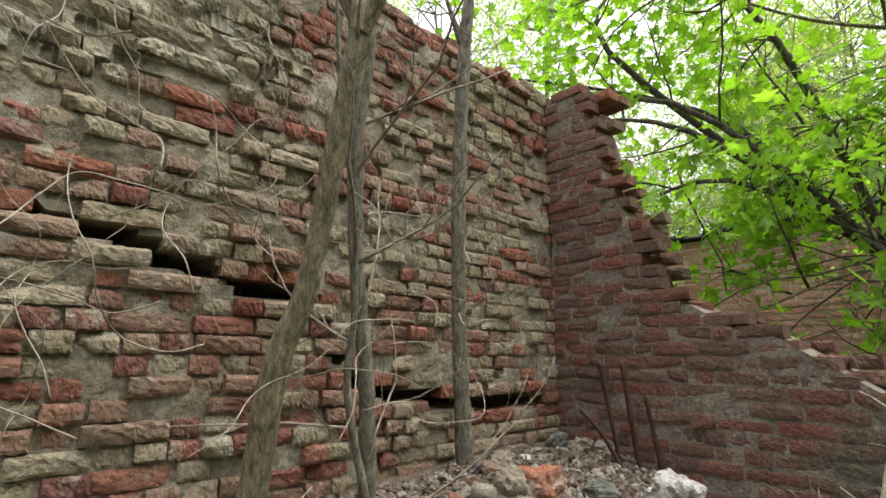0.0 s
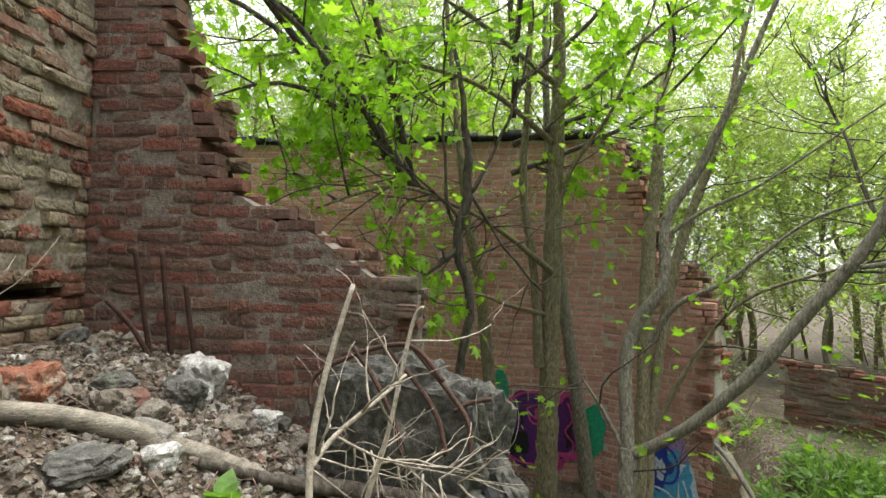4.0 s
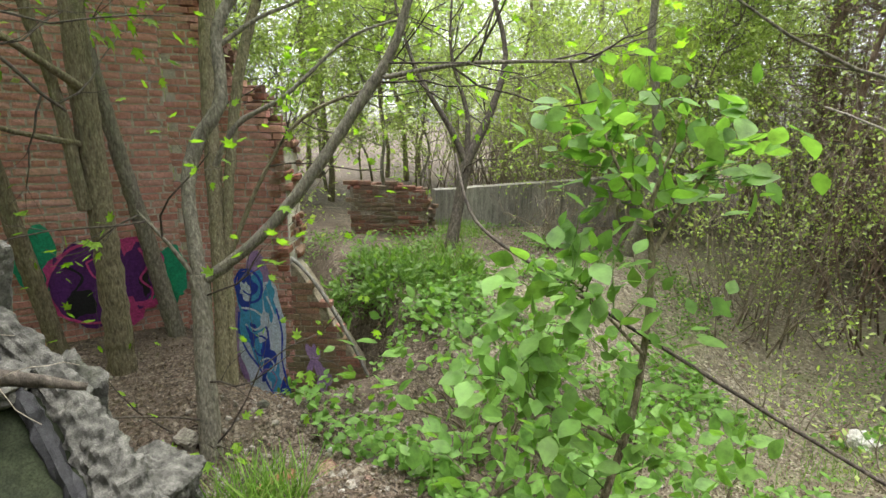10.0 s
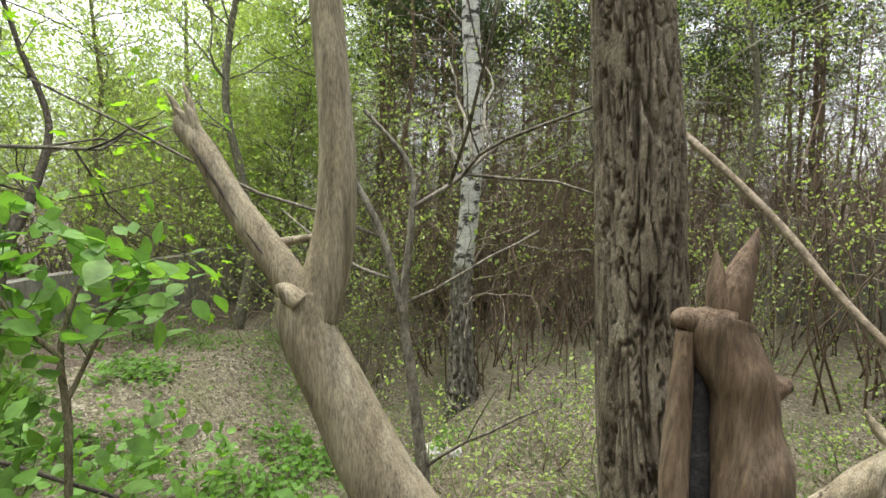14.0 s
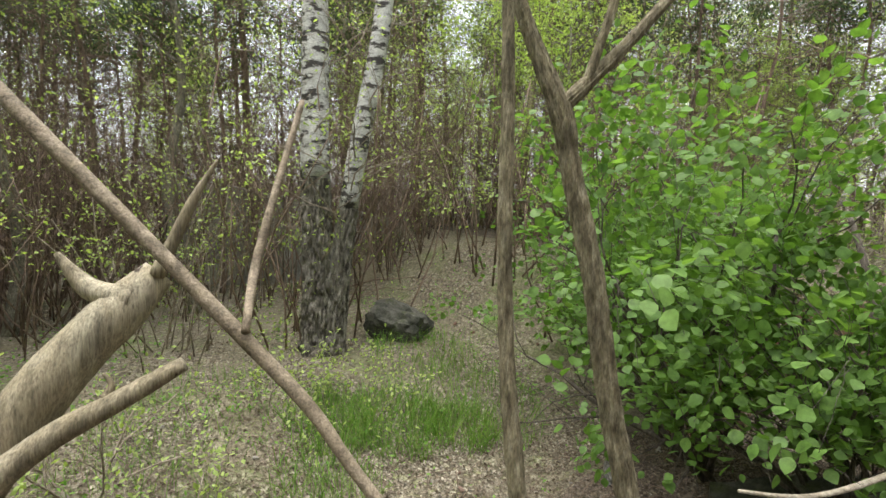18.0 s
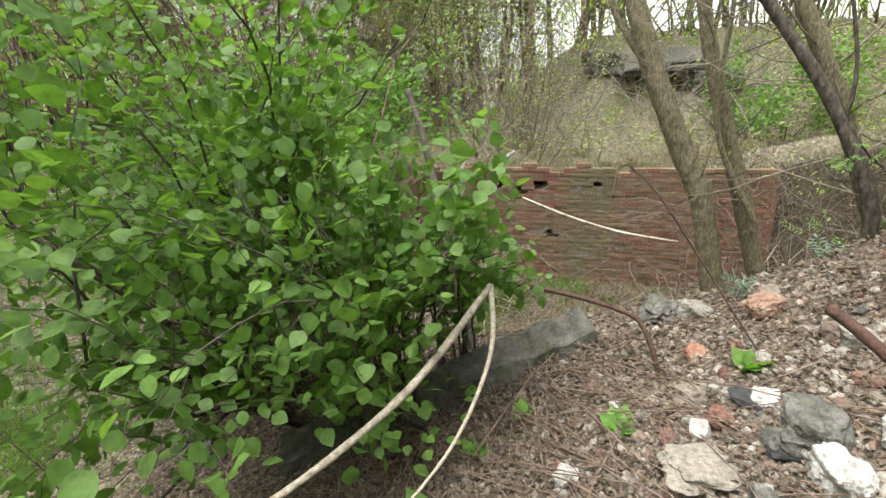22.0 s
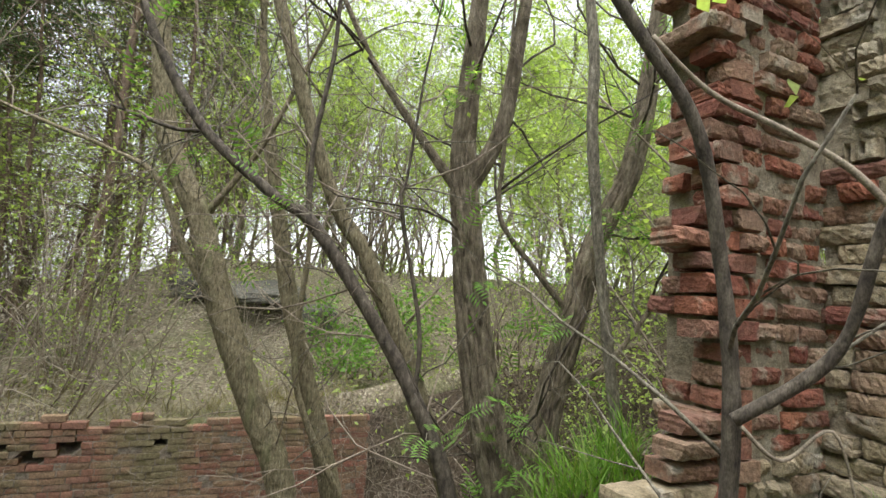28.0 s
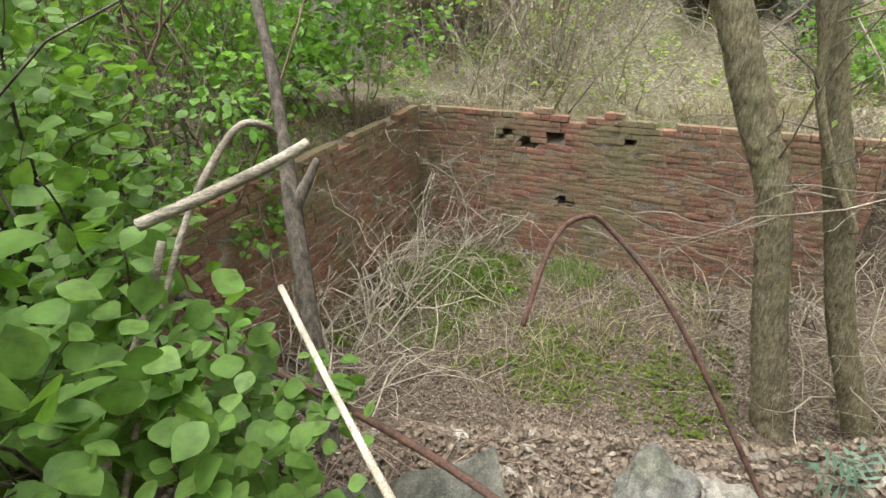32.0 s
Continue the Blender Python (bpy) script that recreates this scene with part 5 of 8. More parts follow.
dark_stem = plant("leaning_tree", "dark slender leaning tree with bare branches", "tree", M_DARKBARK, [
    [(-7.18, 1.40, -0.81, 0.0542), (-7.21, 1.33, -0.20, 0.0542), (-7.28, 1.13, 0.28, 0.0516), (-7.37, 0.89, 0.72, 0.0464), (-7.53, 0.42, 1.40, 0.0438), (-7.62, 0.16, 1.58, 0.0361), (-7.78, -0.28, 1.97, 0.0336), (-7.90, -0.60, 2.48, 0.0310)],
    [(-7.55, 0.38, 1.43, 0.0207), (-7.55, 0.37, 1.93, 0.0181), (-7.52, 0.44, 2.55, 0.0155)],
    [(-7.29, 1.09, 0.35, 0.0181), (-7.29, 1.10, 0.78, 0.0155), (-7.35, 0.94, 1.56, 0.0129), (-7.34, 0.96, 1.78, 0.0103)],
    [(-7.69, -0.02, 1.71, 0.0207), (-7.84, -0.25, 1.96, 0.0171), (-8.00, -0.50, 2.01, 0.0135), (-8.22, -0.91, 2.16, 0.0096)],
], sides=22, rough=0.08, ridge=0.1)
olive_stem = plant("leaning_tree", "leaning olive trunk rising from the pit edge", "tree", M_BARK, [
    [(-7.49, 1.43, -0.23, 0.0667), (-7.59, 1.15, 0.53, 0.0667), (-7.71, 0.83, 1.24, 0.0627), (-7.80, 0.56, 1.69, 0.0549), (-7.93, 0.21, 2.71, 0.051)],
], sides=24, rough=0.08, ridge=0.1)
pit_tree_a = plant("pit_tree", "bent olive trunk at the pit edge", "tree", M_BARK, [
    [(-8.82, 0.97, -2.55, 0.1391), (-8.90, 0.74, -1.54, 0.1288), (-8.97, 0.55, -0.63, 0.1237), (-9.05, 0.33, -0.13, 0.1237), (-9.17, -0.02, 0.71, 0.1237), (-9.28, -0.31, 1.56, 0.1134), (-9.40, -0.65, 2.30, 0.0979), (-9.46, -0.81, 3.21, 0.0876)],
    [(-9.17, -0.02, 0.71, 0.0464), (-9.39, -0.41, 1.30, 0.0367), (-9.59, -0.73, 1.96, 0.0293), (-9.82, -1.17, 2.21, 0.0216), (-10.27, -2.21, 2.62, 0.0165)],
    [(-9.28, -0.31, 1.56, 0.0361), (-9.12, 0.13, 2.28, 0.0258), (-9.01, 0.45, 3.09, 0.0206)],
], sides=26, rough=0.08, ridge=0.12)
pit_tree_b = plant("pit_tree", "thin olive trunk beside the pit", "tree", M_BARK, [
    [(-8.89, 1.65, -2.60, 0.1098), (-9.03, 1.28, -1.65, 0.0988), (-9.12, 1.01, -0.69, 0.0988), (-9.22, 0.75, 0.17, 0.0933), (-9.30, 0.51, 1.03, 0.0823), (-9.37, 0.32, 1.94, 0.0659), (-9.43, 0.16, 2.86, 0.0494)],
    [(-8.89, 1.08, -0.82, 0.0316), (-9.05, 0.63, 0.19, 0.029), (-9.05, 0.64, 1.46, 0.0237), (-9.08, 0.56, 2.09, 0.0158)],
], sides=24, rough=0.08, ridge=0.12)
grey_pole = plant("bare_sapling", "thin straight grey stem by the wall end", "sapling", M_GREYBARK, [
    [(-6.33, 2.00, -0.30, 0.0349), (-6.38, 1.87, 0.56, 0.032), (-6.41, 1.78, 1.28, 0.0291), (-6.43, 1.72, 1.95, 0.032), (-6.44, 1.72, 2.42, 0.032)],
])
wall_shrub = plant("bare_shrub", "dark forked shrub with pale twigs before the wall end", "shrub", M_DARKBARK, [
    [(-5.18, 1.12, 0.10, 0.0244), (-5.13, 1.08, 0.48, 0.0228), (-5.11, 1.07, 0.73, 0.0211), (-5.11, 1.06, 0.89, 0.0193), (-5.11, 1.03, 1.09, 0.0185), (-5.11, 0.94, 1.43, 0.0177), (-5.17, 0.81, 1.67, 0.0168), (-5.24, 0.67, 1.90, 0.0159), (-5.34, 0.45, 2.19, 0.0137)],
    [(-5.07, 1.02, 0.73, 0.0160), (-4.95, 1.11, 0.85, 0.0158), (-4.88, 1.13, 0.96, 0.0135), (-4.79, 1.12, 1.22, 0.0133), (-4.70, 1.20, 1.27, 0.0102), (-4.61, 1.25, 1.37, 0.0080), (-4.52, 1.28, 1.53, 0.0050)],
])
for k, pts in enumerate([
    [(-4.81, 1.15, 1.22, 0.0089), (-4.86, 1.09, 1.31, 0.0085), (-4.93, 1.00, 1.39, 0.0076), (-5.03, 0.88, 1.49, 0.0065), (-5.10, 0.77, 1.63, 0.0066)],
    [(-4.72, 1.08, 1.57, 0.0043), (-4.65, 1.20, 1.49, 0.0043), (-4.62, 1.27, 1.41, 0.0038)],
    [(-5.05, 1.02, 0.72, 0.0050), (-5.01, 1.10, 0.65, 0.0045), (-4.94, 1.17, 0.73, 0.0034), (-4.93, 1.24, 0.56, 0.0034)],
]):
    g = Geo()
    limb(g, pts, 8, 0.15, k, 6)
    part("twig", g, M_TWIG, wall_shrub, "pale bare twig")
dead_shrub = plant("dead_shrub", "dark dead shrub stems at the bush edge", "shrub", M_DARKBARK, [
    [(-5.96, -1.35, -1.43, 0.0542), (-6.04, -1.42, -1.24, 0.0493), (-6.16, -1.53, -0.95, 0.0444), (-6.34, -1.68, -0.51, 0.0419), (-6.47, -1.79, -0.18, 0.0419), (-6.60, -1.89, 0.13, 0.0296), (-6.71, -1.99, 0.42, 0.0271), (-6.84, -2.13, 0.75, 0.0222)],
    [(-6.15, -1.49, -0.99, 0.037), (-6.13, -1.71, -0.79, 0.0413), (-6.10, -1.94, -0.60, 0.0382), (-6.09, -2.12, -0.41, 0.0306)],
    [(-6.49, -1.80, -0.13, 0.037), (-6.56, -1.76, -0.02, 0.0246), (-6.62, -1.74, 0.06, 0.0148)],
])
pale_fork = plant("broken_branch", "bleached broken branches crossing the bush", "branch", M_GREYWOOD, [
    [(-5.18, -1.45, -0.37, 0.0147), (-5.23, -1.43, -0.29, 0.0138), (-5.35, -1.41, -0.08, 0.0138), (-5.44, -1.39, 0.07, 0.0114), (-5.52, -1.38, 0.22, 0.0090)],
    [(-5.24, -1.37, -0.31, 0.0081), (-5.43, -1.42, -0.07, 0.0077), (-5.65, -1.44, 0.22, 0.0081), (-5.82, -1.41, 0.39, 0.0104), (-5.90, -1.38, 0.39, 0.0099), (-5.95, -1.39, 0.35, 0.0083)],
    [(-5.47, -1.37, 0.28, 0.0151), (-5.55, -1.28, 0.32, 0.0131), (-5.65, -1.18, 0.37, 0.0127), (-5.73, -1.12, 0.41, 0.0114)],
])
pit_sapling = plant("pit_sapling", "thin bare tree growing from the pit floor", "tree", M_GREYBARK, [
    [(-12.08, -1.32, -3.48, 0.1102), (-12.56, -1.45, -2.50, 0.0827), (-13.10, -1.55, -1.43, 0.0735), (-13.57, -1.81, -0.36, 0.0551), (-14.09, -2.08, 0.79, 0.0413)],
    [(-13.04, -1.58, -1.51, 0.0413), (-13.35, -2.04, -0.61, 0.0321), (-13.68, -2.46, 0.30, 0.023)],
    [(-13.21, -1.62, -1.18, 0.0413), (-13.81, -1.43, -0.20, 0.0321), (-14.26, -1.41, 0.62, 0.023)],
])
white_branch = plant("fallen_branch", "bleached fallen branch lying through the bush", "branch", M_PALE, [
    [(-3.60, -1.96, -0.48, 0.0089), (-3.91, -1.76, -0.54, 0.0133), (-4.25, -1.57, -0.51, 0.0157), (-4.62, -1.37, -0.40, 0.0183), (-5.06, -1.14, -0.14, 0.0165)],
    [(-5.48, -1.04, 0.20, 0.006), (-5.30, -0.81, 0.16, 0.006), (-5.12, -0.58, 0.14, 0.006), (-4.93, -0.35, 0.16, 0.003)],
    [(-5.06, -1.14, -0.14, 0.0135), (-4.77, -1.09, -0.34, 0.0111), (-4.41, -1.17, -0.54, 0.0077), (-4.04, -1.32, -0.63, 0.0047)],
], sides=10, rough=0.1)
LOG_A = [(1.62, 1.72, 0.93, 0.038), (1.87, 1.34, 0.83, 0.04), (2.09, 1.08, 0.67, 0.038), (2.24, 0.84, 0.52, 0.034), (2.3, 0.76, 0.46, 0.012)]
LOG_B = [(2.08, 0.98, 0.62, 0.022), (2.3, 0.72, 0.46, 0.032), (2.52, 0.37, 0.34, 0.036), (2.47, -0.16, 0.31, 0.034), (2.41, -0.5, 0.19, 0.014)]
TWIG_A = [(1.25, 0.09, 0.17, 0.0215), (1.37, 0.21, 0.47, 0.0147), (1.44, 0.29, 0.67, 0.0119), (1.50, 0.33, 0.86, 0.0105), (1.57, 0.32, 1.09, 0.0091), (1.64, 0.26, 1.37, 0.0071)]
TWIG_B = [(1.69, 0.28, 0.11, 0.0143), (1.79, 0.24, 0.46, 0.0124), (1.82, 0.24, 0.62, 0.0105), (1.87, 0.18, 0.85, 0.0086), (1.96, 0.12, 1.21, 0.0077), (1.95, 0.08, 1.28, 0.0059)]
TWIG_C = [(1.50, 0.33, 0.86, 0.0092), (1.60, 0.29, 0.92, 0.0077), (1.69, 0.18, 1.01, 0.0067), (1.78, 0.11, 1.07, 0.0047)]
TWIG_D = [(2.18, 0.58, 0.59, 0.0062), (2.25, 0.46, 0.65, 0.0075), (2.27, 0.29, 0.62, 0.0077), (2.28, 0.10, 0.54, 0.0068), (2.31, -0.05, 0.50, 0.0059)]
STICK_A = [(2.31, -0.49, -0.05, 0.0184), (2.14, -0.53, -0.21, 0.0202), (1.99, -0.55, -0.32, 0.0145)]
BARS_SLAB = [[(2.54, 0.69, 0.73, 0.0119), (2.58, 0.70, 0.84, 0.0119), (2.59, 0.61, 0.92, 0.0119), (2.58, 0.37, 1.02, 0.0119), (2.55, 0.19, 1.03, 0.0119), (2.48, 0.04, 0.89, 0.0119)], [(2.60, 0.50, 1.01, 0.0119), (2.53, 0.38, 0.88, 0.0119), (2.46, 0.27, 0.72, 0.0119), (2.40, 0.21, 0.57, 0.0119)], [(2.59, 0.33, 1.01, 0.012), (2.51, 0.17, 0.87, 0.012), (2.45, 0.06, 0.73, 0.012), (2.39, 0.01, 0.58, 0.012)], [(2.63, 0.20, 1.01, 0.0123), (2.54, 0.01, 0.82, 0.0123), (2.48, -0.08, 0.71, 0.0123), (2.43, -0.10, 0.58, 0.0123)], [(2.60, -0.01, 0.72, 0.0116), (2.61, -0.08, 0.76, 0.0116), (2.59, -0.19, 0.79, 0.0116)]]
BARS_CORNER = [[(2.56, 1.65, 1.48, 0.0132), (2.63, 1.64, 1.18, 0.0132), (2.72, 1.63, 0.77, 0.0149)], [(2.66, 1.57, 1.48, 0.0134), (2.72, 1.57, 1.17, 0.0134), (2.80, 1.57, 0.81, 0.0151)], [(2.74, 1.48, 1.29, 0.0134), (2.80, 1.47, 1.01, 0.0134), (2.84, 1.46, 0.84, 0.0134)], [(2.51, 1.75, 1.21, 0.013), (2.58, 1.66, 1.07, 0.013), (2.68, 1.58, 0.83, 0.0146)]]
BARS_FAN = [[(-4.71, 0.75, 0.17, 0.0066), (-4.69, 0.79, 0.29, 0.0066), (-4.65, 0.85, 0.43, 0.0066)], [(-4.65, 0.79, 0.13, 0.0076), (-4.61, 0.84, 0.25, 0.0076), (-4.56, 0.92, 0.42, 0.0076)], [(-4.55, 0.85, 0.02, 0.0076), (-4.50, 0.92, 0.18, 0.0076), (-4.44, 1.02, 0.36, 0.0076)], [(-4.47, 0.91, -0.03, 0.0081), (-4.42, 0.99, 0.16, 0.0081), (-4.37, 1.08, 0.35, 0.0081)], [(-4.35, 1.01, -0.02, 0.0081), (-4.31, 1.08, 0.12, 0.0081), (-4.26, 1.16, 0.30, 0.0081)], [(-4.21, 1.13, -0.02, 0.0081), (-4.21, 1.16, 0.11, 0.0081), (-4.18, 1.20, 0.19, 0.0081), (-4.16, 1.23, 0.24, 0.0076)], [(-4.06, 1.26, -0.01, 0.0087), (-4.03, 1.31, 0.13, 0.0087), (-4.01, 1.37, 0.29, 0.0087)]]
PIPE = [(-3.87, -0.25, 0.37, 0.0115), (-3.81, -0.23, 0.36, 0.0113), (-3.73, -0.17, 0.31, 0.0116), (-3.64, -0.11, 0.24, 0.0123)]
BAR_HOOK = [(-5.41, 0.22, -0.62, 0.0052), (-5.42, 0.13, -0.51, 0.0052), (-5.56, -0.11, -0.15, 0.0052), (-5.68, -0.33, 0.17, 0.0052), (-5.72, -0.47, 0.31, 0.0052), (-5.69, -0.52, 0.34, 0.0052), (-5.63, -0.56, 0.31, 0.0052), (-5.52, -0.58, 0.20, 0.0052)]
BAR_BENT = [(-5.42, -0.29, -0.82, 0.013), (-5.45, -0.30, -0.72, 0.013), (-5.54, -0.36, -0.57, 0.013), (-5.62, -0.46, -0.50, 0.013), (-5.74, -0.86, -0.45, 0.013), (-5.86, -1.55, -0.42, 0.013), (-5.95, -2.33, -0.42, 0.012)]


def bark_trunk(name, label, material, pts, sides, rings, groove, seed, category="tree"):
    """A thick trunk with plates of furrowed bark cut into its skin."""
    root = thing(name, label, category)
    line = smooth_line(pts, max(2, rings // (len(pts) - 1)))
    n = len(line)
    verts = []
    side = None
    z = 0.0
    for i in range(n):
        p = Vector(line[i, :3])
        if i:
            z += (p - Vector(line[i - 1, :3])).length
        d = Vector(line[min(i + 1, n - 1), :3] - line[max(i - 1, 0), :3]).normalized()
        side = d.orthogonal().normalized() if side is None else (side - d * side.dot(d)).normalized()
        other = d.cross(side)
        for k in range(sides):
            a = 2 * math.pi * k / sides
            o = side * math.cos(a) + other * math.sin(a)
            s = Vector((math.cos(a) * 3.2, math.sin(a) * 3.2, z * 4.5 + seed))
            warp = noise.noise(s * 1.1) * 0.9
            ridge = abs(noise.noise(Vector((math.cos(a) * 6.5 + warp * 1.1, math.sin(a) * 6.5, z * 4.6 + seed))))
            plate = abs(noise.noise(Vector((math.cos(a) * 2.2, math.sin(a) * 2.2, z * 11 + warp * 2.5 + seed))))
            h = ease(0.0, 0.13, ridge) * (0.4 + 0.6 * ease(0.0, 0.05, plate))
            fine = noise.noise(s * 7) * 0.12
            r = line[i, 3] * (1 - groove * (1 - h) + groove * fine)
            verts.append(tuple(p + o * r))
    faces = [(i * sides + k, i * sides + (k + 1) % sides, (i + 1) * sides + (k + 1) % sides, (i + 1) * sides + k) for i in range(n - 1) for k in range(sides)]
    g = Geo()
    g.add(verts, faces)
    part("trunk", g, material, root)
    PLANTS[root.name] = [line]
    return root


oak_a = bark_trunk("oak_tree", "straight oak trunk with deep furrowed bark", M_OAK, OAK_A, 200, 300, 0.2, 3)
oak_b = bark_trunk("oak_tree", "leaning oak trunk with deep furrowed bark", M_OAK, OAK_B, 200, 300, 0.19, 9)


def birch(label, pts, seed):
    """A birch: a white trunk on a black, cracked foot, with thin hanging twigs and spring leaves."""
    root = thing("birch_tree", label, "tree")
    x, y, z, r = pts[0]
    foot = ground_z(x, y) - 0.08
    if z > foot:
        pts = [(x, y, foot, r * 1.2), *pts]
    line = smooth_line(pts, 8)
    cut = int(len(line) * 0.45)
    low, high = Geo(), Geo()
    low_line = smooth_line([tuple(q) for q in line[: cut + 1]], 6)
    tube(low, low_line[:, :3], low_line[:, 3] * 1.05, 90, 0.1, seed, freq=11.0, ridge=0.3)
    tube(high, line[cut:, :3], line[cut:, 3], 14, 0.05, seed)
    part("trunk_foot", low, M_BIRCHFOOT, root, "black cracked bark")
    part("trunk", high, M_BIRCH, root)
    top = line[-1]
    up = np.array([(top[0] + 0.1 * k, top[1], top[2] + 1.3 * k, top[3] * (1 - 0.16 * k)) for k in range(6)])
    g = Geo()
    tube(g, up[:, :3], np.maximum(up[:, 3], 0.01), 8)
    part("upper_trunk", g, M_BIRCH, root)
    ends = sprout(root, [line, line, up], 42, 1.4, 0.012, M_TWIG, seed, 2, 3, -0.1, 0.7, 0.35)
    leaves("crown", SMALL, ends[:: 2], 2, 0.055, M_SPRING, root, jitter=0.1)
    PLANTS[root.name] = [line]
    return root


birch("white birch with a black fissured foot", BIRCH_A, 3)
birch("thick birch trunk with deeply cracked grey bark", BIRCH_B, 5)
birch("slender leaning white birch stem", BIRCH_C, 8)

# leaves and twigs on the trees of the yard
E_LINES = PLANTS[tree_e.name]
ends = sprout(tree_e, E_LINES[2:4] + E_LINES[6:], 34, 1.25, 0.011, M_DARKBARK, 1, 1, 5, 0.12, 0.75, 0.15)
leaves("crown", MAPLE, ends, 2, 0.15, M_MAPLE, tree_e, "large bright green maple leaves", jitter=0.14, tilt=0.5, droop=-0.25)
r0 = np.random.default_rng(4)
crown_lines = [smooth_line([(5.2, 0.6, 2.2, 0.04), (4.6 + r0.normal(0, 0.5), 1.5 + r0.normal(0, 0.5), 2.9 + 0.3 * k, 0.025), (4.2 + r0.normal(0, 0.7), 2.5 + r0.normal(0, 0.6), 3.2 + 0.45 * k, 0.008)]) for k in range(6)]
crown_lines += [smooth_line([(5.4, -0.4, 2.4 + 0.3 * k, 0.035), (5.0 + r0.normal(0, 0.5), -0.9 + r0.normal(0, 0.5), 3.1 + 0.4 * k, 0.02), (4.4 + r0.normal(0, 0.6), -1.5 + r0.normal(0, 0.8), 3.6 + 0.5 * k, 0.008)]) for k in range(5)]
for k, ln_ in enumerate(crown_lines):
    g = Geo()
    tube(g, ln_[:, :3], ln_[:, 3], 6)
    part("limb", g, M_DARKBARK, tree_e)
ends = sprout(tree_e, crown_lines, 60, 1.2, 0.01, M_DARKBARK, 2, 1, 5, 0.12, 0.75, 0.1)
leaves("crown", MAPLE, ends, 2, 0.15, M_MAPLE, tree_e, "large bright green maple leaves", jitter=0.15, tilt=0.5, droop=-0.25)
for root, n, seed in ((tree_f, 16, 11), (tree_g, 14, 12), (tree_i, 26, 13), (tree_h, 30, 14), (tree_d, 26, 15)):
    ends = sprout(root, PLANTS[root.name], n, 1.2, 0.009, M_DARKBARK, seed, 1, 4, 0.15, 0.7, 0.35)
    if root is not tree_d:
        leaves("crown", MAPLE, ends[::3], 2, 0.1, M_MAPLE, root, jitter=0.1)
ends = sprout(tree_k, PLANTS[tree_k.name], 40, 1.3, 0.012, M_DARKBARK, 16, 2, 3, 0.1, 0.7, 0.35)
leaves("crown", SMALL, ends[::2], 2, 0.06, M_SPRING, tree_k)
sap_lines = PLANTS[sapling.name]
ends = sprout(sapling, sap_lines, 60, 0.2, 0.003, M_LEAF, 21, 0, 2, 0.2, 0.8, 0.2)
leaves("foliage", OVAL, ends, 2, 0.07, M_ELDER, sapling, "large fresh oval leaves", jitter=0.05, tilt=0.5)
for root, n, seed in ((tree_a, 8, 31), (tree_b, 16, 32), (wall_shrub, 10, 33), (dark_stem, 34, 34), (olive_stem, 16, 35), (pit_tree_a, 50, 36), (pit_tree_b, 44, 37), (pit_sapling, 36, 38), (grey_stick, 14, 39)):
    sprout(root, PLANTS[root.name], n, 0.9, 0.007, M_TWIG if root in (tree_a, tree_b, pit_sapling) else M_GREYBARK, seed, 1, 4, 0.05, 0.8, 0.15)
for root, seed in ((pit_tree_a, 51), (pit_tree_b, 52), (olive_stem, 53), (pit_sapling, 54), (dark_stem, 55)):
    sprout(root, PLANTS[root.name], 20, 1.7, 0.008, M_TWIG, seed, 2, 3, 0.0, 0.8, 0.05)
W_LINES = PLANTS[willow.name]
ends = sprout(willow, W_LINES, 70, 1.3, 0.012, M_DARKBARK, 41, 2, 3, 0.15, 0.7, 0.3)


def pinnate():
    """A feather-like leaf with eleven leaflets."""
    v, f = [], []
    for k in range(5):
        for s in (-1, 1):
            y = 0.2 + 0.16 * k
            b = len(v)
            v += [(0, y, 0), (s * 0.2, y + 0.02, 0.01), (s * 0.36, y + 0.12, -0.03), (s * 0.2, y + 0.1, 0.0)]
            f.append((b, b + 1, b + 2, b + 3))
    b = len(v)
    v += [(0, 0.95, 0), (0.06, 1.05, 0), (0, 1.22, -0.03), (-0.06, 1.05, 0)]
    f.append((b, b + 1, b + 2, b + 3))
    return np.array(v), np.array(f)


FEATHER = pinnate()
ends2 = sprout(dark_stem, [W_LINES[0], W_LINES[2], PLANTS[dark_stem.name][0]], 60, 0.5, 0.005, M_GREYBARK, 42, 0, 2, 0.1, 0.8, 0.15, "twig")
leaves("foliage", FEATHER, ends2, 1, 0.19, M_ELDER, dark_stem, "feathery green rowan leaves", jitter=0.04)


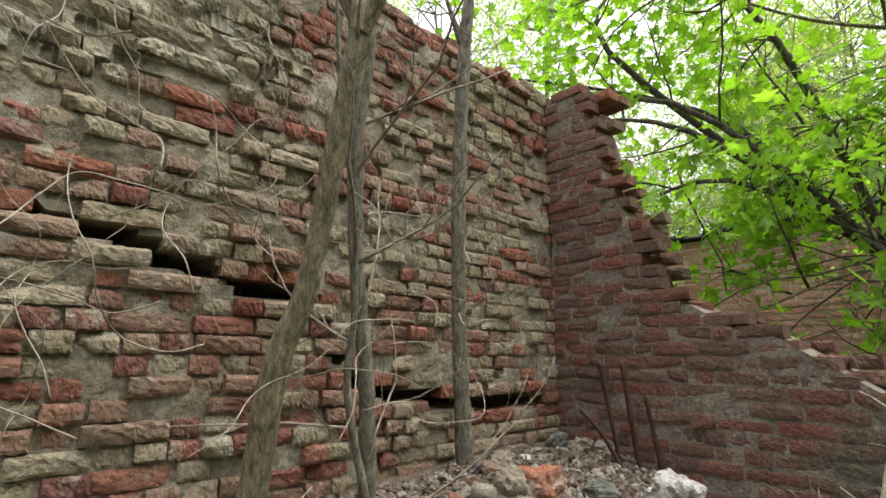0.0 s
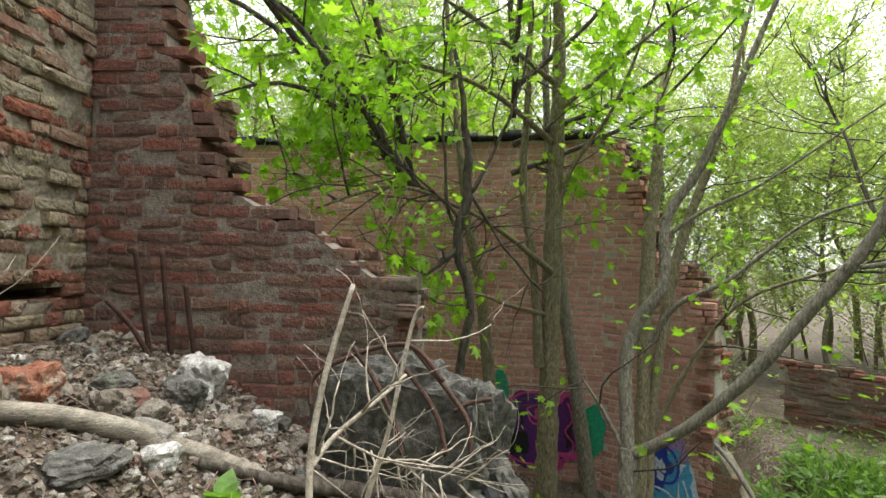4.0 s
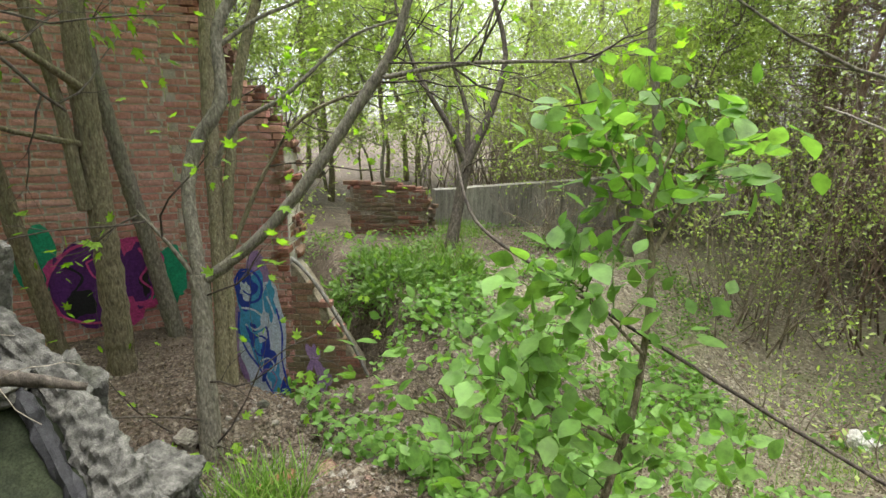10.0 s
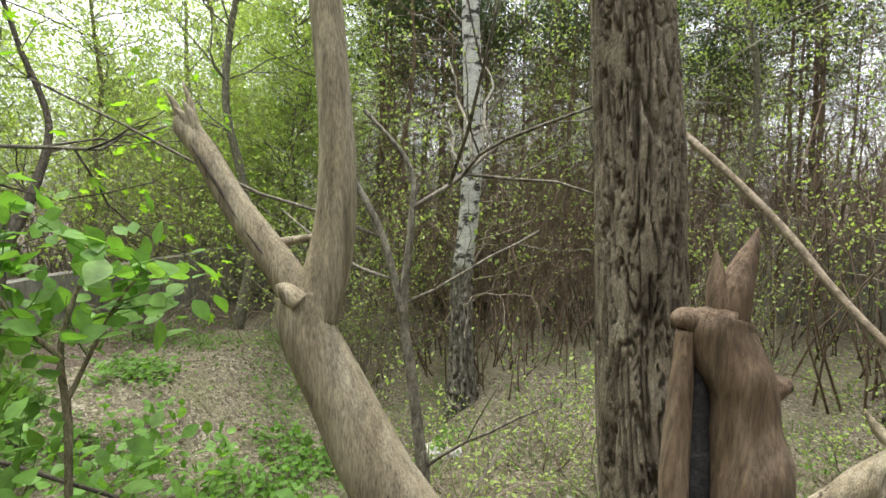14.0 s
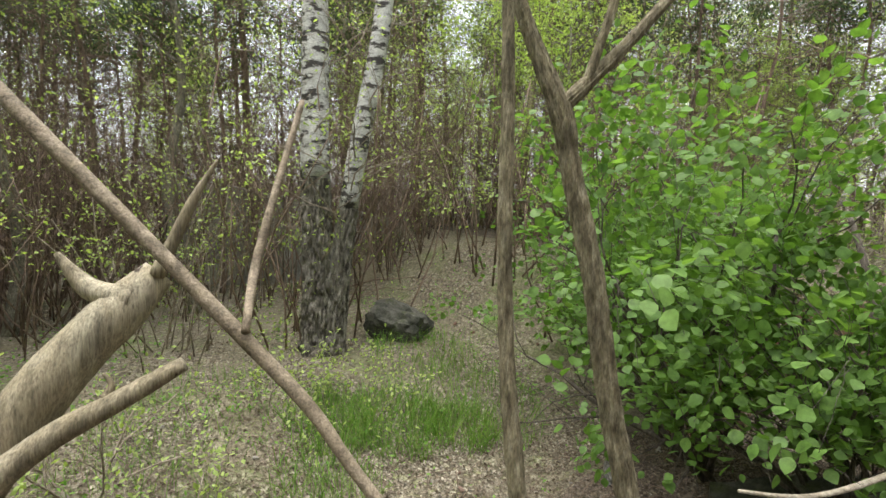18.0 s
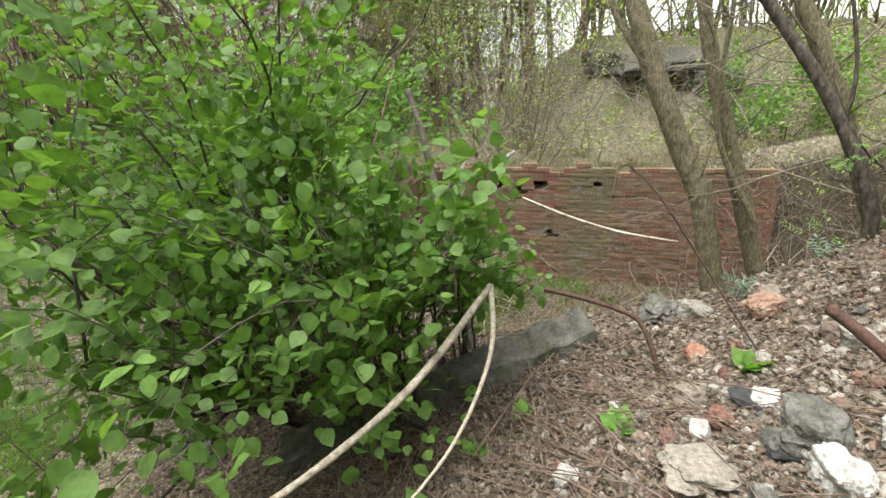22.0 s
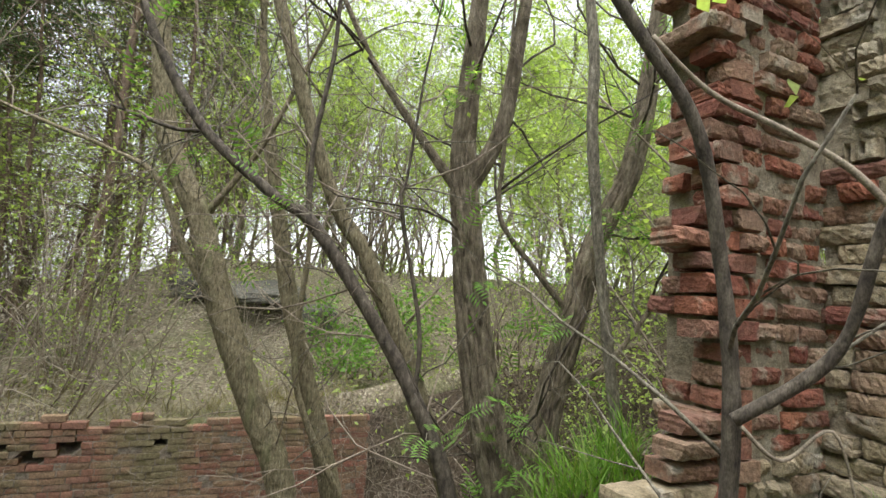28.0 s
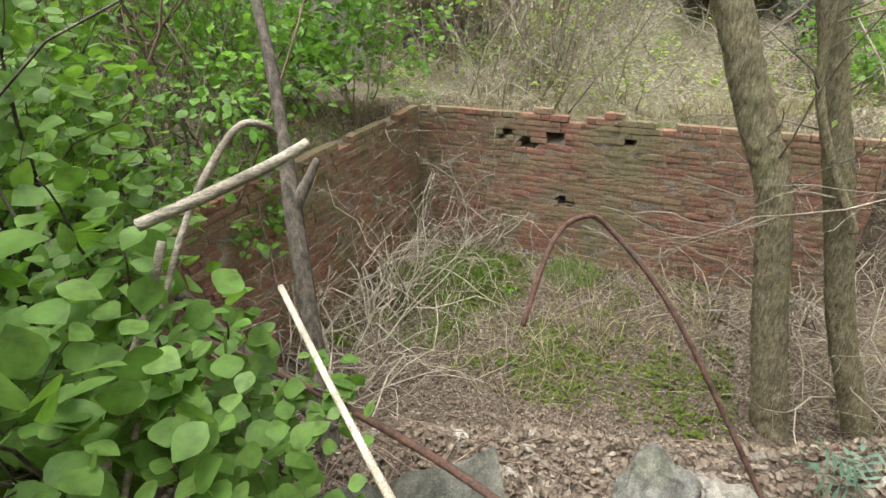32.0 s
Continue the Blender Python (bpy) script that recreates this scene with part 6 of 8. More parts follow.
# ---- the great shrub ----
def shrub(label, at, height, width, stems, leaf, size, material, wood, seed, per=2, name="bush", lean=(0, 0), depth=2, keep=None):
    root = thing(name, label, "bush", at=(0, 0, 0))
    r = np.random.default_rng(seed)
    ends = []
    for k in range(stems):
        a = 2 * math.pi * (k + r.uniform(-0.3, 0.3)) / stems
        d = np.array([math.cos(a) * width / height + lean[0], math.sin(a) * width / height + lean[1], 1.0])
        base = np.array([at[0] + 0.15 * math.cos(a), at[1] + 0.15 * math.sin(a), at[2] - 0.05])
        own, tips = Geo(), []
        twigs(own, base, d, height * r.uniform(0.55, 0.8), 0.022 * height / 2.5, r, tips, depth, 5, 0.45, 0.05, 6, 0.75)
        verts = np.concatenate(own.v)
        if keep and (np.hypot(verts[:, 0] + 4.75, verts[:, 1] + 0.4).min() < 0.55 or np.hypot(verts[:, 0] + 3.6, verts[:, 1] + 0.5).min() < 1.0 or ((verts[:, 0] + 4.81) * -0.72 + (verts[:, 1] + 0.43) * 0.69).max() > 0.2 or (-0.56 * (verts[:, 1] + 1.06) + 0.83 * (verts[:, 0] + 2.19)).max() > 0.5):
            continue
        part("stem", own, wood, root)
        ends += tips
    leaves("foliage", leaf, ends, per, size, material, root, jitter=0.07, tilt=0.5, keep=keep)
    return root


def bush_side(x, y, z):
    """Keeps the bush on its own side of the pit edge and off the trodden strip."""
    side = (x + 4.81) * -0.72 + (y + 0.43) * 0.69
    open_side = -0.56 * (y + 1.06) + 0.83 * (x + 2.19)
    return z > -0.78 + 0.25 * hills(x, y, 2.2, 6) and open_side < 0.25 and side < -0.12 - 0.12 * (z > 0.3) and math.hypot(x + 4.75, y + 0.4) > 0.62 and math.hypot(x + 3.6, y + 0.5) > 1.2 and (x < -4.3 or y < -1.6)


shrub("broad honeysuckle bush full of round green leaves", (-5.6, -2.6, ground_z(-5.6, -2.6)), 3.3, 2.5, 80, ROUND, 0.072, M_LEAF, M_DARKBARK, 5, 4, lean=(0.1, 0.05), keep=bush_side)
shrub("side of the round-leaved bush hanging over the slab", (-5.3, -1.75, ground_z(-5.3, -1.75)), 1.9, 1.5, 26, ROUND, 0.072, M_LEAF, M_DARKBARK, 6, 3, lean=(0.1, 0.1), keep=bush_side)
shrub("spray of round green leaves at the pit edge", (-5.35, -1.5, ground_z(-5.35, -1.5)), 2.1, 0.6, 14, ROUND, 0.08, M_LEAF, M_DARKBARK, 9, 3, keep=bush_side)
shrub("leafy side of the bush leaning over the pit", (-5.75, -1.75, ground_z(-5.75, -1.75)), 2.2, 1.1, 26, ROUND, 0.075, M_LEAF, M_DARKBARK, 12, 3, lean=(-0.05, 0.25), keep=bush_side)
shrub("leafy bush on the edge of the pit wall", (-10.4, -3.9, -0.7), 1.5, 1.0, 8, OVAL, 0.1, M_ELDER, M_TWIG, 7, 2)
SPRAYS = [(-5.28, -1.39, 0.12), (-5.31, -1.17, 0.11), (-5.53, -1.26, 0.04), (-5.32, -1.0, -0.1), (-5.41, -1.55, 0.36), (-5.23, -1.07, 0.01), (-5.13, -1.24, 0.06), (-5.48, -1.47, 0.21), (-5.42, -0.98, -0.26), (-5.79, -1.13, -0.37)]
spray_bush = thing("leafy_spray", "honeysuckle sprays with large round leaves at the pit edge", "bush")
for k, tip in enumerate(SPRAYS):
    r7, g = np.random.default_rng(600 + k), Geo()
    foot = (-5.8 + 0.12 * math.cos(k), -1.55 + 0.12 * math.sin(k), ground_z(-5.8, -1.55) - 0.05)
    mid = tuple(0.5 * (a + b) + c for a, b, c in zip(foot, tip, (0, -0.12, 0.25)))
    line = limb(g, [(*foot, 0.008), (*mid, 0.006), (*tip, 0.002)], 6, 0.1, k, 9, 0.03)
    part("stem", g, M_DARKBARK, spray_bush)
    pts = line[7:, :3].repeat(5, 0) + r7.normal(0, 0.055, (5 * len(line[7:]), 3))
    heads = r7.normal(0, 1, (len(pts), 3)) * np.array([1, 1, 0.35])
    part("foliage", spread("foliage", ROUND[0], ROUND[1], frames(pts, heads, np.full(len(pts), 0.068), 0.3), M_LEAF, True), M_LEAF, spray_bush, kind="stuff")
for k, (x, y, h) in enumerate([(-8.6, -4.3, 1.8), (-9.5, -4.9, 2.1), (-13.2, 2.6, 1.4), (-7.6, -4.5, 1.3)]):
    shrub("bright leafy shrub above the pit", (x, y, ground_z(x, y)), h, 1.2, 10, OVAL, 0.085, M_ELDER, M_TWIG, 170 + k, 2, "leafy_shrub")
for k, (x, y, h, w, s) in enumerate([(2.9, -3.2, 1.3, 0.9, 8), (2.3, -2.6, 1.0, 0.8, 8), (3.4, -4.1, 1.2, 0.9, 7), (1.7, -2.3, 0.8, 0.6, 7), (1.2, -3.1, 0.9, 0.7, 6), (2.4, -4.4, 0.9, 0.9, 6)]):
    shrub("fresh green sapling thicket on the slope", (x, y, ground_z(x, y)), h, w, s, OVAL, 0.13, M_ELDER, M_BARK, 60 + k, 1, "sapling_thicket", depth=1)
for k, (x, y, h, w) in enumerate([(5.5, -3.8, 0.5, 0.5), (6.0, -3.6, 0.5, 0.5), (6.3, -4.2, 0.4, 0.5), (5.2, -4.7, 0.35, 0.5)]):
    shrub("dense low nettle-like plants on the bank", (x, y, ground_z(x, y)), h, w, 14, LANCE, 0.13, M_LEAF, M_LEAF, 80 + k, 2, "bank_plants", depth=1)
for k, (x, y, h) in enumerate([(-0.9, -5.4, 1.2), (-0.2, -5.9, 1.3), (0.4, -5.0, 1.0), (-1.6, -5.8, 1.2), (-1.9, -4.9, 0.9), (1.7, -6.6, 1.2), (-3.4, -6.4, 0.9), (-3.9, -5.7, 0.8), (-4.3, -6.3, 0.7)]):
    shrub("thin young shrubs with small yellow-green leaves", (x, y, ground_z(x, y)), h, 0.7, 7, SMALL, 0.05, M_SPRING, M_TWIG, 100 + k, 2, "young_shrub", depth=1)
for k, (x, y, h, w) in enumerate([(-11.1, -2.6, 1.7, 1.3), (-9.6, -3.0, 1.6, 1.2), (-8.0, -3.0, 1.5, 1.2), (-10.6, 0.6, 1.6, 1.5), (-9.4, 1.8, 1.6, 1.4), (-10.8, 1.6, 1.8, 1.2), (-8.6, 2.6, 1.6, 1.5), (6.8, -8.6, 1.5, 1.6), (5.6, -9.4, 1.4, 1.5), (6.0, -7.6, 1.1, 1.3), (-7.6, -2.9, 2.0, 1.3), (-9.0, -2.9, 1.7, 1.2), (-12.3, -2.6, 1.3, 1.2), (-12.5, -0.8, 1.4, 1.3), (-12.4, 0.9, 1.2, 1.3), (-13.4, -1.8, 1.7, 1.2), (-13.8, 0.4, 1.5, 1.4), (-13.2, 2.0, 1.7, 1.3), (-12.6, -4.4, 1.6, 1.3)]):
    root = thing("brushwood", "tangle of bare pale twigs", "shrub")
    r1, ends = np.random.default_rng(140 + k), []
    g = Geo()
    for j in range(19):
        a = r1.uniform(0, 6.28)
        twigs(g, (x + r1.normal(0, 0.15), y + r1.normal(0, 0.15), ground_z(x, y) - 0.03), (math.cos(a) * w / h, math.sin(a) * w / h, 1), 1.25 * h * r1.uniform(0.6, 1), 0.0095, r1, ends, 2, 3, 0.95, -0.3, 5, 1.0, 7)
    part("tangle", g, M_PALE if x < -7 and (k % 2 == 0 or k > 9) else M_TWIG, root, kind="stuff")

# ---- the wood all round ----
def wood_tree(name, label, height, radius, material, seed, kind):
    root = thing(name, label, "tree", group="trees of the wood")
    r = np.random.default_rng(seed)
    g, ends = Geo(), []
    pts = [(0.0, 0.0, -0.3, radius * 1.25)]
    x = y = 0.0
    for k in range(1, 9):
        x, y = x + r.normal(0, 0.06 if kind == "pine" else 0.16), y + r.normal(0, 0.06 if kind == "pine" else 0.16)
        pts.append((x, y, height * k / 8, radius * (1 - 0.85 * k / 8)))
    line = limb(g, pts, 8, 0.08, seed, 3)
    part("trunk", g, material, root)
    tw = Geo()
    if kind == "pine":
        for _ in range(130):
            i = int(r.integers(2, len(line)))
            a = r.uniform(0, 6.28)
            hi = line[i, 2] > height * 0.6
            twigs(tw, line[i, :3], (math.cos(a), math.sin(a), 0.1), (0.9 if hi else 1.25) * r.uniform(0.5, 1), 0.011, r, ends if hi else [], 1, 4, 0.35, 0.0, 4, 0.6, 3)
        shape, size, per, leafmat = LANCE, 0.12, 4, M_NEEDLE
    else:
        for _ in range(46):
            i = int(r.integers(int(len(line) * (0.2 if kind == "young" else 0.35)), len(line)))
            a = r.uniform(0, 6.28)
            twigs(tw, line[i, :3], (math.cos(a), math.sin(a), 0.55), height * 0.17 * r.uniform(0.5, 1.1), 0.018, r, ends, 2, 3, 0.4, 0.1, 4, 0.75, 4)
        shape, size, per, leafmat = FLECK, 0.075, 5, M_SPRING
    part("branchwork", tw, M_PINE if kind == "pine" else M_GREYBARK, root, kind="stuff")
    leaves("crown", shape, ends, per, size, leafmat, root, jitter=0.12)
    root.location = (0, 0, -60)
    return root


protos = [wood_tree("wood_tree", "slim young broadleaf tree in spring leaf", 7.5, 0.055, M_GREYBARK, 201, "young"), wood_tree("wood_tree", "broadleaf tree with light green crown", 10.5, 0.1, M_GREYBARK, 202, "tall"),
          wood_tree("wood_tree", "broadleaf tree with olive trunk", 9.0, 0.085, M_BARK, 203, "tall"), wood_tree("wood_tree", "thin young tree in fresh leaf", 6.0, 0.04, M_BARK, 204, "young"),
          wood_tree("pine_tree", "thin pine with dead lower twigs", 11.0, 0.075, M_PINE, 205, "pine"), wood_tree("pine_tree", "slender pine with brown dead branches", 9.5, 0.06, M_PINE, 206, "pine")]
r2 = np.random.default_rng(77)


def clear_of(x, y):
    """Whether a tree of the wood may stand here."""
    if -7.5 < x < 6.5 and -7.2 < y < 3.2 or 6 < x < 11 and -9 < y < -3:
        return False
    if -12.4 < x < -5 and -4.3 < y < 4.5:
        return False
    if 2.5 < x < 8.2 and -8 < y < 5.5:
        return False
    return math.hypot(x + 1, y + 1) > 6.5


placed = []
for want, pick, band, sector in ((120, (4, 5), (10, 25), (-3.2, -1.15)), (60, (0, 1, 2, 3), (9, 22), (-1.3, 0.5)), (36, (0, 1, 2, 3), (14, 28), (1.9, 4.0)), (4, (0, 1, 2, 3), (8.0, 14), (-2.9, -1.2)), (14, (0, 1, 2, 3), (14.5, 24), (2.3, 3.2)), (48, (4, 5), (19, 34), (-2.9, -1.1)), (12, (0, 1, 2, 3), (13, 26), (-2.4, -1.2)), (80, (0, 1, 2, 3), (22, 40), (0, 6.28)), (14, (0, 1, 2), (9, 20), (0.4, 2.2))):
    n = 0
    tries = 0
    while n < want and tries < 4000:
        tries += 1
        a = r2.uniform(*sector)
        d = band[0] + (band[1] - band[0]) * r2.random() ** 0.8
        x, y = -1 + d * math.cos(a), -1 + d * math.sin(a)
        if not clear_of(x, y) or any((x - p) ** 2 + (y - q) ** 2 < 0.5 for p, q in placed):
            continue
        placed.append((x, y))
        s = r2.uniform(0.8, 1.25)
        copy_thing(protos[pick[int(r2.integers(len(pick)))]], pose(x, y, ground_z(x, y), r2.normal(0, 2.5), r2.normal(0, 2.5), r2.uniform(0, 360)) @ Matrix.Scale(s, 4))
        n += 1
bp = []
for k, (material, leafmat) in enumerate(((M_PINE, None), (M_PINE, None), (M_TWIG, M_SPRING), (M_TWIG, M_SPRING))):
    root = thing("underwood", "thicket of thin bare undergrowth" if leafmat is None else "undergrowth in fresh spring leaf", "shrub", group="undergrowth of the wood")
    r3, g, ends = np.random.default_rng(300 + k), Geo(), []
    for j in range(26):
        a, q = r3.uniform(0, 6.28), r3.uniform(0, 1.3)
        twigs(g, (q * math.cos(a), q * math.sin(a), -0.1), (r3.normal(0, 0.25), r3.normal(0, 0.25), 1), r3.uniform(1.6, 3.6), 0.014, r3, ends, 2, 3, 0.35, 0.1, 4, 0.75, 4)
    part("thicket", g, material, root, kind="stuff")
    if leafmat:
        leaves("foliage", FLECK, ends, 3, 0.07, leafmat, root, jitter=0.16)
    bp.append(root)
for k in range(300):
    a = r2.uniform(0, 6.28)
    d = 7.5 + 16 * r2.random()
    x, y = -1 + d * math.cos(a), -1 + d * math.sin(a)
    if not clear_of(x, y):
        continue
    if (x < -11 and y > -5.5 or x > 1 and -12 < y < -4) and r2.random() < (0.5 if x < 0 else 0.7):
        continue
    brown = -2.75 < math.atan2(y + 1, x + 1) < -1.2
    copy_thing(bp[int(r2.integers(0, 2) if brown and r2.random() < 0.93 else r2.integers(2, 4))], pose(x, y, ground_z(x, y), 0, 0, r2.uniform(0, 360)) @ Matrix.Scale(r2.uniform(0.7, 1.2) * (1.0 + 0.5 * ease(10, 18, d)), 4))
for k, p in enumerate(bp):
    p.location = (-1 + 27 * math.cos(k + 0.5), -1 + 27 * math.sin(k + 0.5), ground_z(-1 + 27 * math.cos(k + 0.5), -1 + 27 * math.sin(k + 0.5)))
for p in protos:
    x, y = -1 + 26 * math.cos(protos.index(p)), -1 + 26 * math.sin(protos.index(p))
    p.location = (x, y, ground_z(x, y))

# ---- the tipped concrete slab and what lies on it ----
def rod(name, label, category, pts, material, sides=8, rough=0.05, group=""):
    g = Geo()
    limb(g, pts, sides, rough, 1.0, 6, freq=30.0)
    ob = part(name, g, material)
    return tagged(ob, label, category, group)


def stone(label, at, size, material, seed, turn=0.0, rough=0.3, cube=0.5, sink=0.3, name="stone", category="stone", group="", level=2):
    me = rock_mesh(name, material, seed, rough, cube, level)
    ob = new(name, me)
    z = at[2] if len(at) > 2 else ground_z(*at[:2]) + size[2] * (1 - 2 * sink)
    ob.matrix_world = pose(at[0], at[1], z, seed * 37 % 20 - 10, seed * 53 % 24 - 12, turn) @ Matrix.Diagonal((*size, 1))
    return tagged(ob, label, category, group)


slab = thing("concrete_slab", "tipped concrete slab with a smooth dark coated face", "slab")
face = Geo()
A, B, C, D = (np.array(p) for p in ((2.52, 0.42, 0.24), (2.66, -0.34, 0.16), (1.5, -0.66, -0.62), (1.42, 0.38, -0.5)))
rows = 14
grid = [[(A * (1 - u) + B * u) * (1 - v) + (D * (1 - u) + C * u) * v for u in np.linspace(0, 1, 10)] for v in np.linspace(0, 1, rows)]
norm = np.cross(B - A, D - A)
norm /= -np.linalg.norm(norm) * (1 if norm[2] < 0 else -1)
vs = [tuple(p + norm * (0.008 * noise.noise(Vector(p) * 3))) for row in grid for p in row]
vb = [tuple(np.array(p) - norm * 0.16) for p in vs]
nf = len(vs)
fs = [(r * 10 + c, r * 10 + c + 1, r * 10 + c + 11, r * 10 + c + 10) for r in range(rows - 1) for c in range(9)]
ring = [c for c in range(10)] + [r * 10 + 9 for r in range(1, rows)] + [(rows - 1) * 10 + c for c in range(8, -1, -1)] + [r * 10 for r in range(rows - 2, 0, -1)]
fs += [(ring[i], ring[i - 1], ring[i - 1] + nf, ring[i] + nf) for i in range(len(ring))]
face.add(vs + vb, fs)
part("coated_face", face, M_SLABFACE, slab, "smooth dark green-black coating", smooth=False)
rim = Geo()
rpts = [(3.0, -0.16, 0.42, 0.0560), (2.78, -0.3, 0.28, 0.0680), (2.6, -0.42, 0.1, 0.0720), (2.3, -0.52, -0.13, 0.1), (1.95, -0.62, -0.36, 0.1), (1.5, -0.76, -0.68, 0.0960)]
limb(rim, rpts, 40, 0.36, 4, 40, freq=24.0)
part("broken_rim", rim, M_CONCRETE, slab, "rough grey broken concrete edge", smooth=False)
tarrim = Geo()
limb(tarrim, [(x - 0.05, y + 0.12, z + 0.03, 0.035) for x, y, z, r in rpts[1:]], 8, 0.8, 8, 9, freq=18.0)
part("tar_edge", tarrim, M_TAR, slab, "torn black tar edge", smooth=False)
for k, (c, s, t) in enumerate((((2.95, 0.05, 0.16), (0.5, 0.42, 0.2), 15), ((2.79, 0.3, 0.44), (0.2, 0.46, 0.52), 4), ((3.0, -0.1, 0.4), (0.2, 0.2, 0.4), 30), ((3.1, -0.35, -0.3), (0.3, 0.2, 0.42), 10), ((2.72, -0.68, -0.6), (0.24, 0.18, 0.2), 40))):
    me = rock_mesh("chunk", M_CONCRETE, 40 + k, 0.34, 0.72, 5)
    ob = new("chunk", me)
    ob.parent = slab
    ob.matrix_local = pose(*c, 5, -8, t) @ Matrix.Diagonal((*s, 1))
for pts in BARS_SLAB:
    g = Geo()
    limb(g, pts, 8, 0.06, 1, 8, freq=60.0)
    part("reinforcing_bar", g, M_RUST, slab, "bent rusty reinforcing bar")

rod("log", "weathered grey-brown log lying on the rubble", "log", [(x, y, max(z, ground_z(x, y) + 0.02), r) for x, y, z, r in LOG_A], M_GREYWOOD, 14, 0.3)
rod("log", "dark split branch lying across the slab", "log", [(x, y, max(z, ground_z(x, y) + 0.03), r) for x, y, z, r in LOG_B], M_DARKBARK, 12, 0.45)
branch_a = plant("fallen_branch", "pale dry branch with a tangle of twigs", "branch", M_PALE, [TWIG_A, TWIG_C, TWIG_B], 10, 0.08)
tangle = [smooth_line(p) for p in (TWIG_B, TWIG_C)]
sprout(branch_a, tangle, 9, 0.35, 0.005, M_PALE, 91, 1, 3, -0.25, 0.9, 0.1)
sprout(branch_a, [smooth_line(TWIG_D)], 24, 0.36, 0.0055, M_PALE, 92, 1, 4, -0.2, 0.9, 0.0)
rod("stick", "pale bare stick leaning on the slab edge", "stick", STICK_A, M_PALE, 8, 0.1)
for pts in BARS_CORNER:
    rod("steel_rod", "thin rusty rod sticking out of the rubble", "rod", pts, M_RUST, 7, 0.05, "rods in the corner")
for pts in BARS_FAN:
    x, y, z, r = pts[0]
    foot = tuple(p + (p - q) * 0.5 for p, q in zip((x, y, z), pts[1])) + (r,)
    rod("steel_bar", "rusty reinforcing bar jutting from the rubble", "bar", [foot, *pts], M_RUST, 10, 0.06, "bars in the rubble")
rod("steel_pipe", "thick rusty bar jutting up beside the path", "bar", PIPE, M_RUST, 14, 0.05)
rod("steel_bar", "long thin rusty bar with a hooked end", "bar", BAR_HOOK, M_RUST, 8, 0.05)
rod("steel_bar", "rusty bar bent over the leaf litter", "bar", BAR_BENT, M_RUST, 8, 0.05)

# the long dark slab under the bush
strip = thing("buried_slab", "long dark weathered slab edge under the bush", "slab")
p0, p1 = np.array((-5.0, -2.5, -1.4)), np.array((-5.88, -0.66, -0.76))
g = Geo()
d = p1 - p0
nrm = np.array((d[1], -d[0], 0)) / np.linalg.norm(d[:2])
ln_ = [(p0 + d * t) for t in np.linspace(0, 1, 22)]
vv = []
for i, p in enumerate(ln_):
    for a_, b_ in ((0.15, -0.1), (0.1, 0.05), (-0.15, 0.09), (-0.17, -0.12)):
        q = p + nrm * a_ + np.array((0, 0, b_))
        vv.append(tuple(q + 0.045 * np.array(noise.noise_vector(Vector(q) * 5)) + 0.02 * np.array(noise.noise_vector(Vector(q) * 14))))
ff = [(4 * i + c, 4 * i + (c + 1) % 4, 4 * i + 4 + (c + 1) % 4, 4 * i + 4 + c) for i in range(21) for c in range(4)] + [(3, 2, 1, 0), (84, 85, 86, 87)]
g.add(vv, ff)
part("slab_body", g, M_DARKSTONE, strip, smooth=False)

# single stones and rubble pieces
CORNER_STONES = [
    ("chalk-white broken lump resting in the corner rubble", (2.6, 1.3), (0.12, 0.13, 0.13), M_WHITE), ("small pale lump at the foot of the wing wall", (2.7, 0.98), (0.07, 0.08, 0.06), M_WHITE),
    ("broken orange brick lump on the rubble", (1.92, 1.6), (0.11, 0.1, 0.09), M_BRICK), ("tan stone on the corner rubble", (1.75, 1.62), (0.08, 0.1, 0.1), M_RUBBLE), ("grey stone on the corner rubble", (2.42, 1.25), (0.1, 0.09, 0.09), M_CONCRETE),
    ("tan broken stone on the rubble", (2.05, 1.35), (0.1, 0.08, 0.08), M_RUBBLE), ("grey rubble lump beside the rods", (2.2, 1.45), (0.09, 0.07, 0.06), M_CONCRETE), ("flat grey stone on the corner rubble", (1.75, 1.2), (0.13, 0.1, 0.06), M_CONCRETE),
    ("chalk-white rock on the trodden rubble", (-4.52, 0.17), (0.1, 0.085, 0.075), M_WHITE), ("long white rock on the trodden rubble", (-4.65, 0.39), (0.06, 0.11, 0.06), M_WHITE), ("red-brown brick lump on the rubble", (-4.7, 0.58), (0.1, 0.08, 0.07), M_DARK),
]
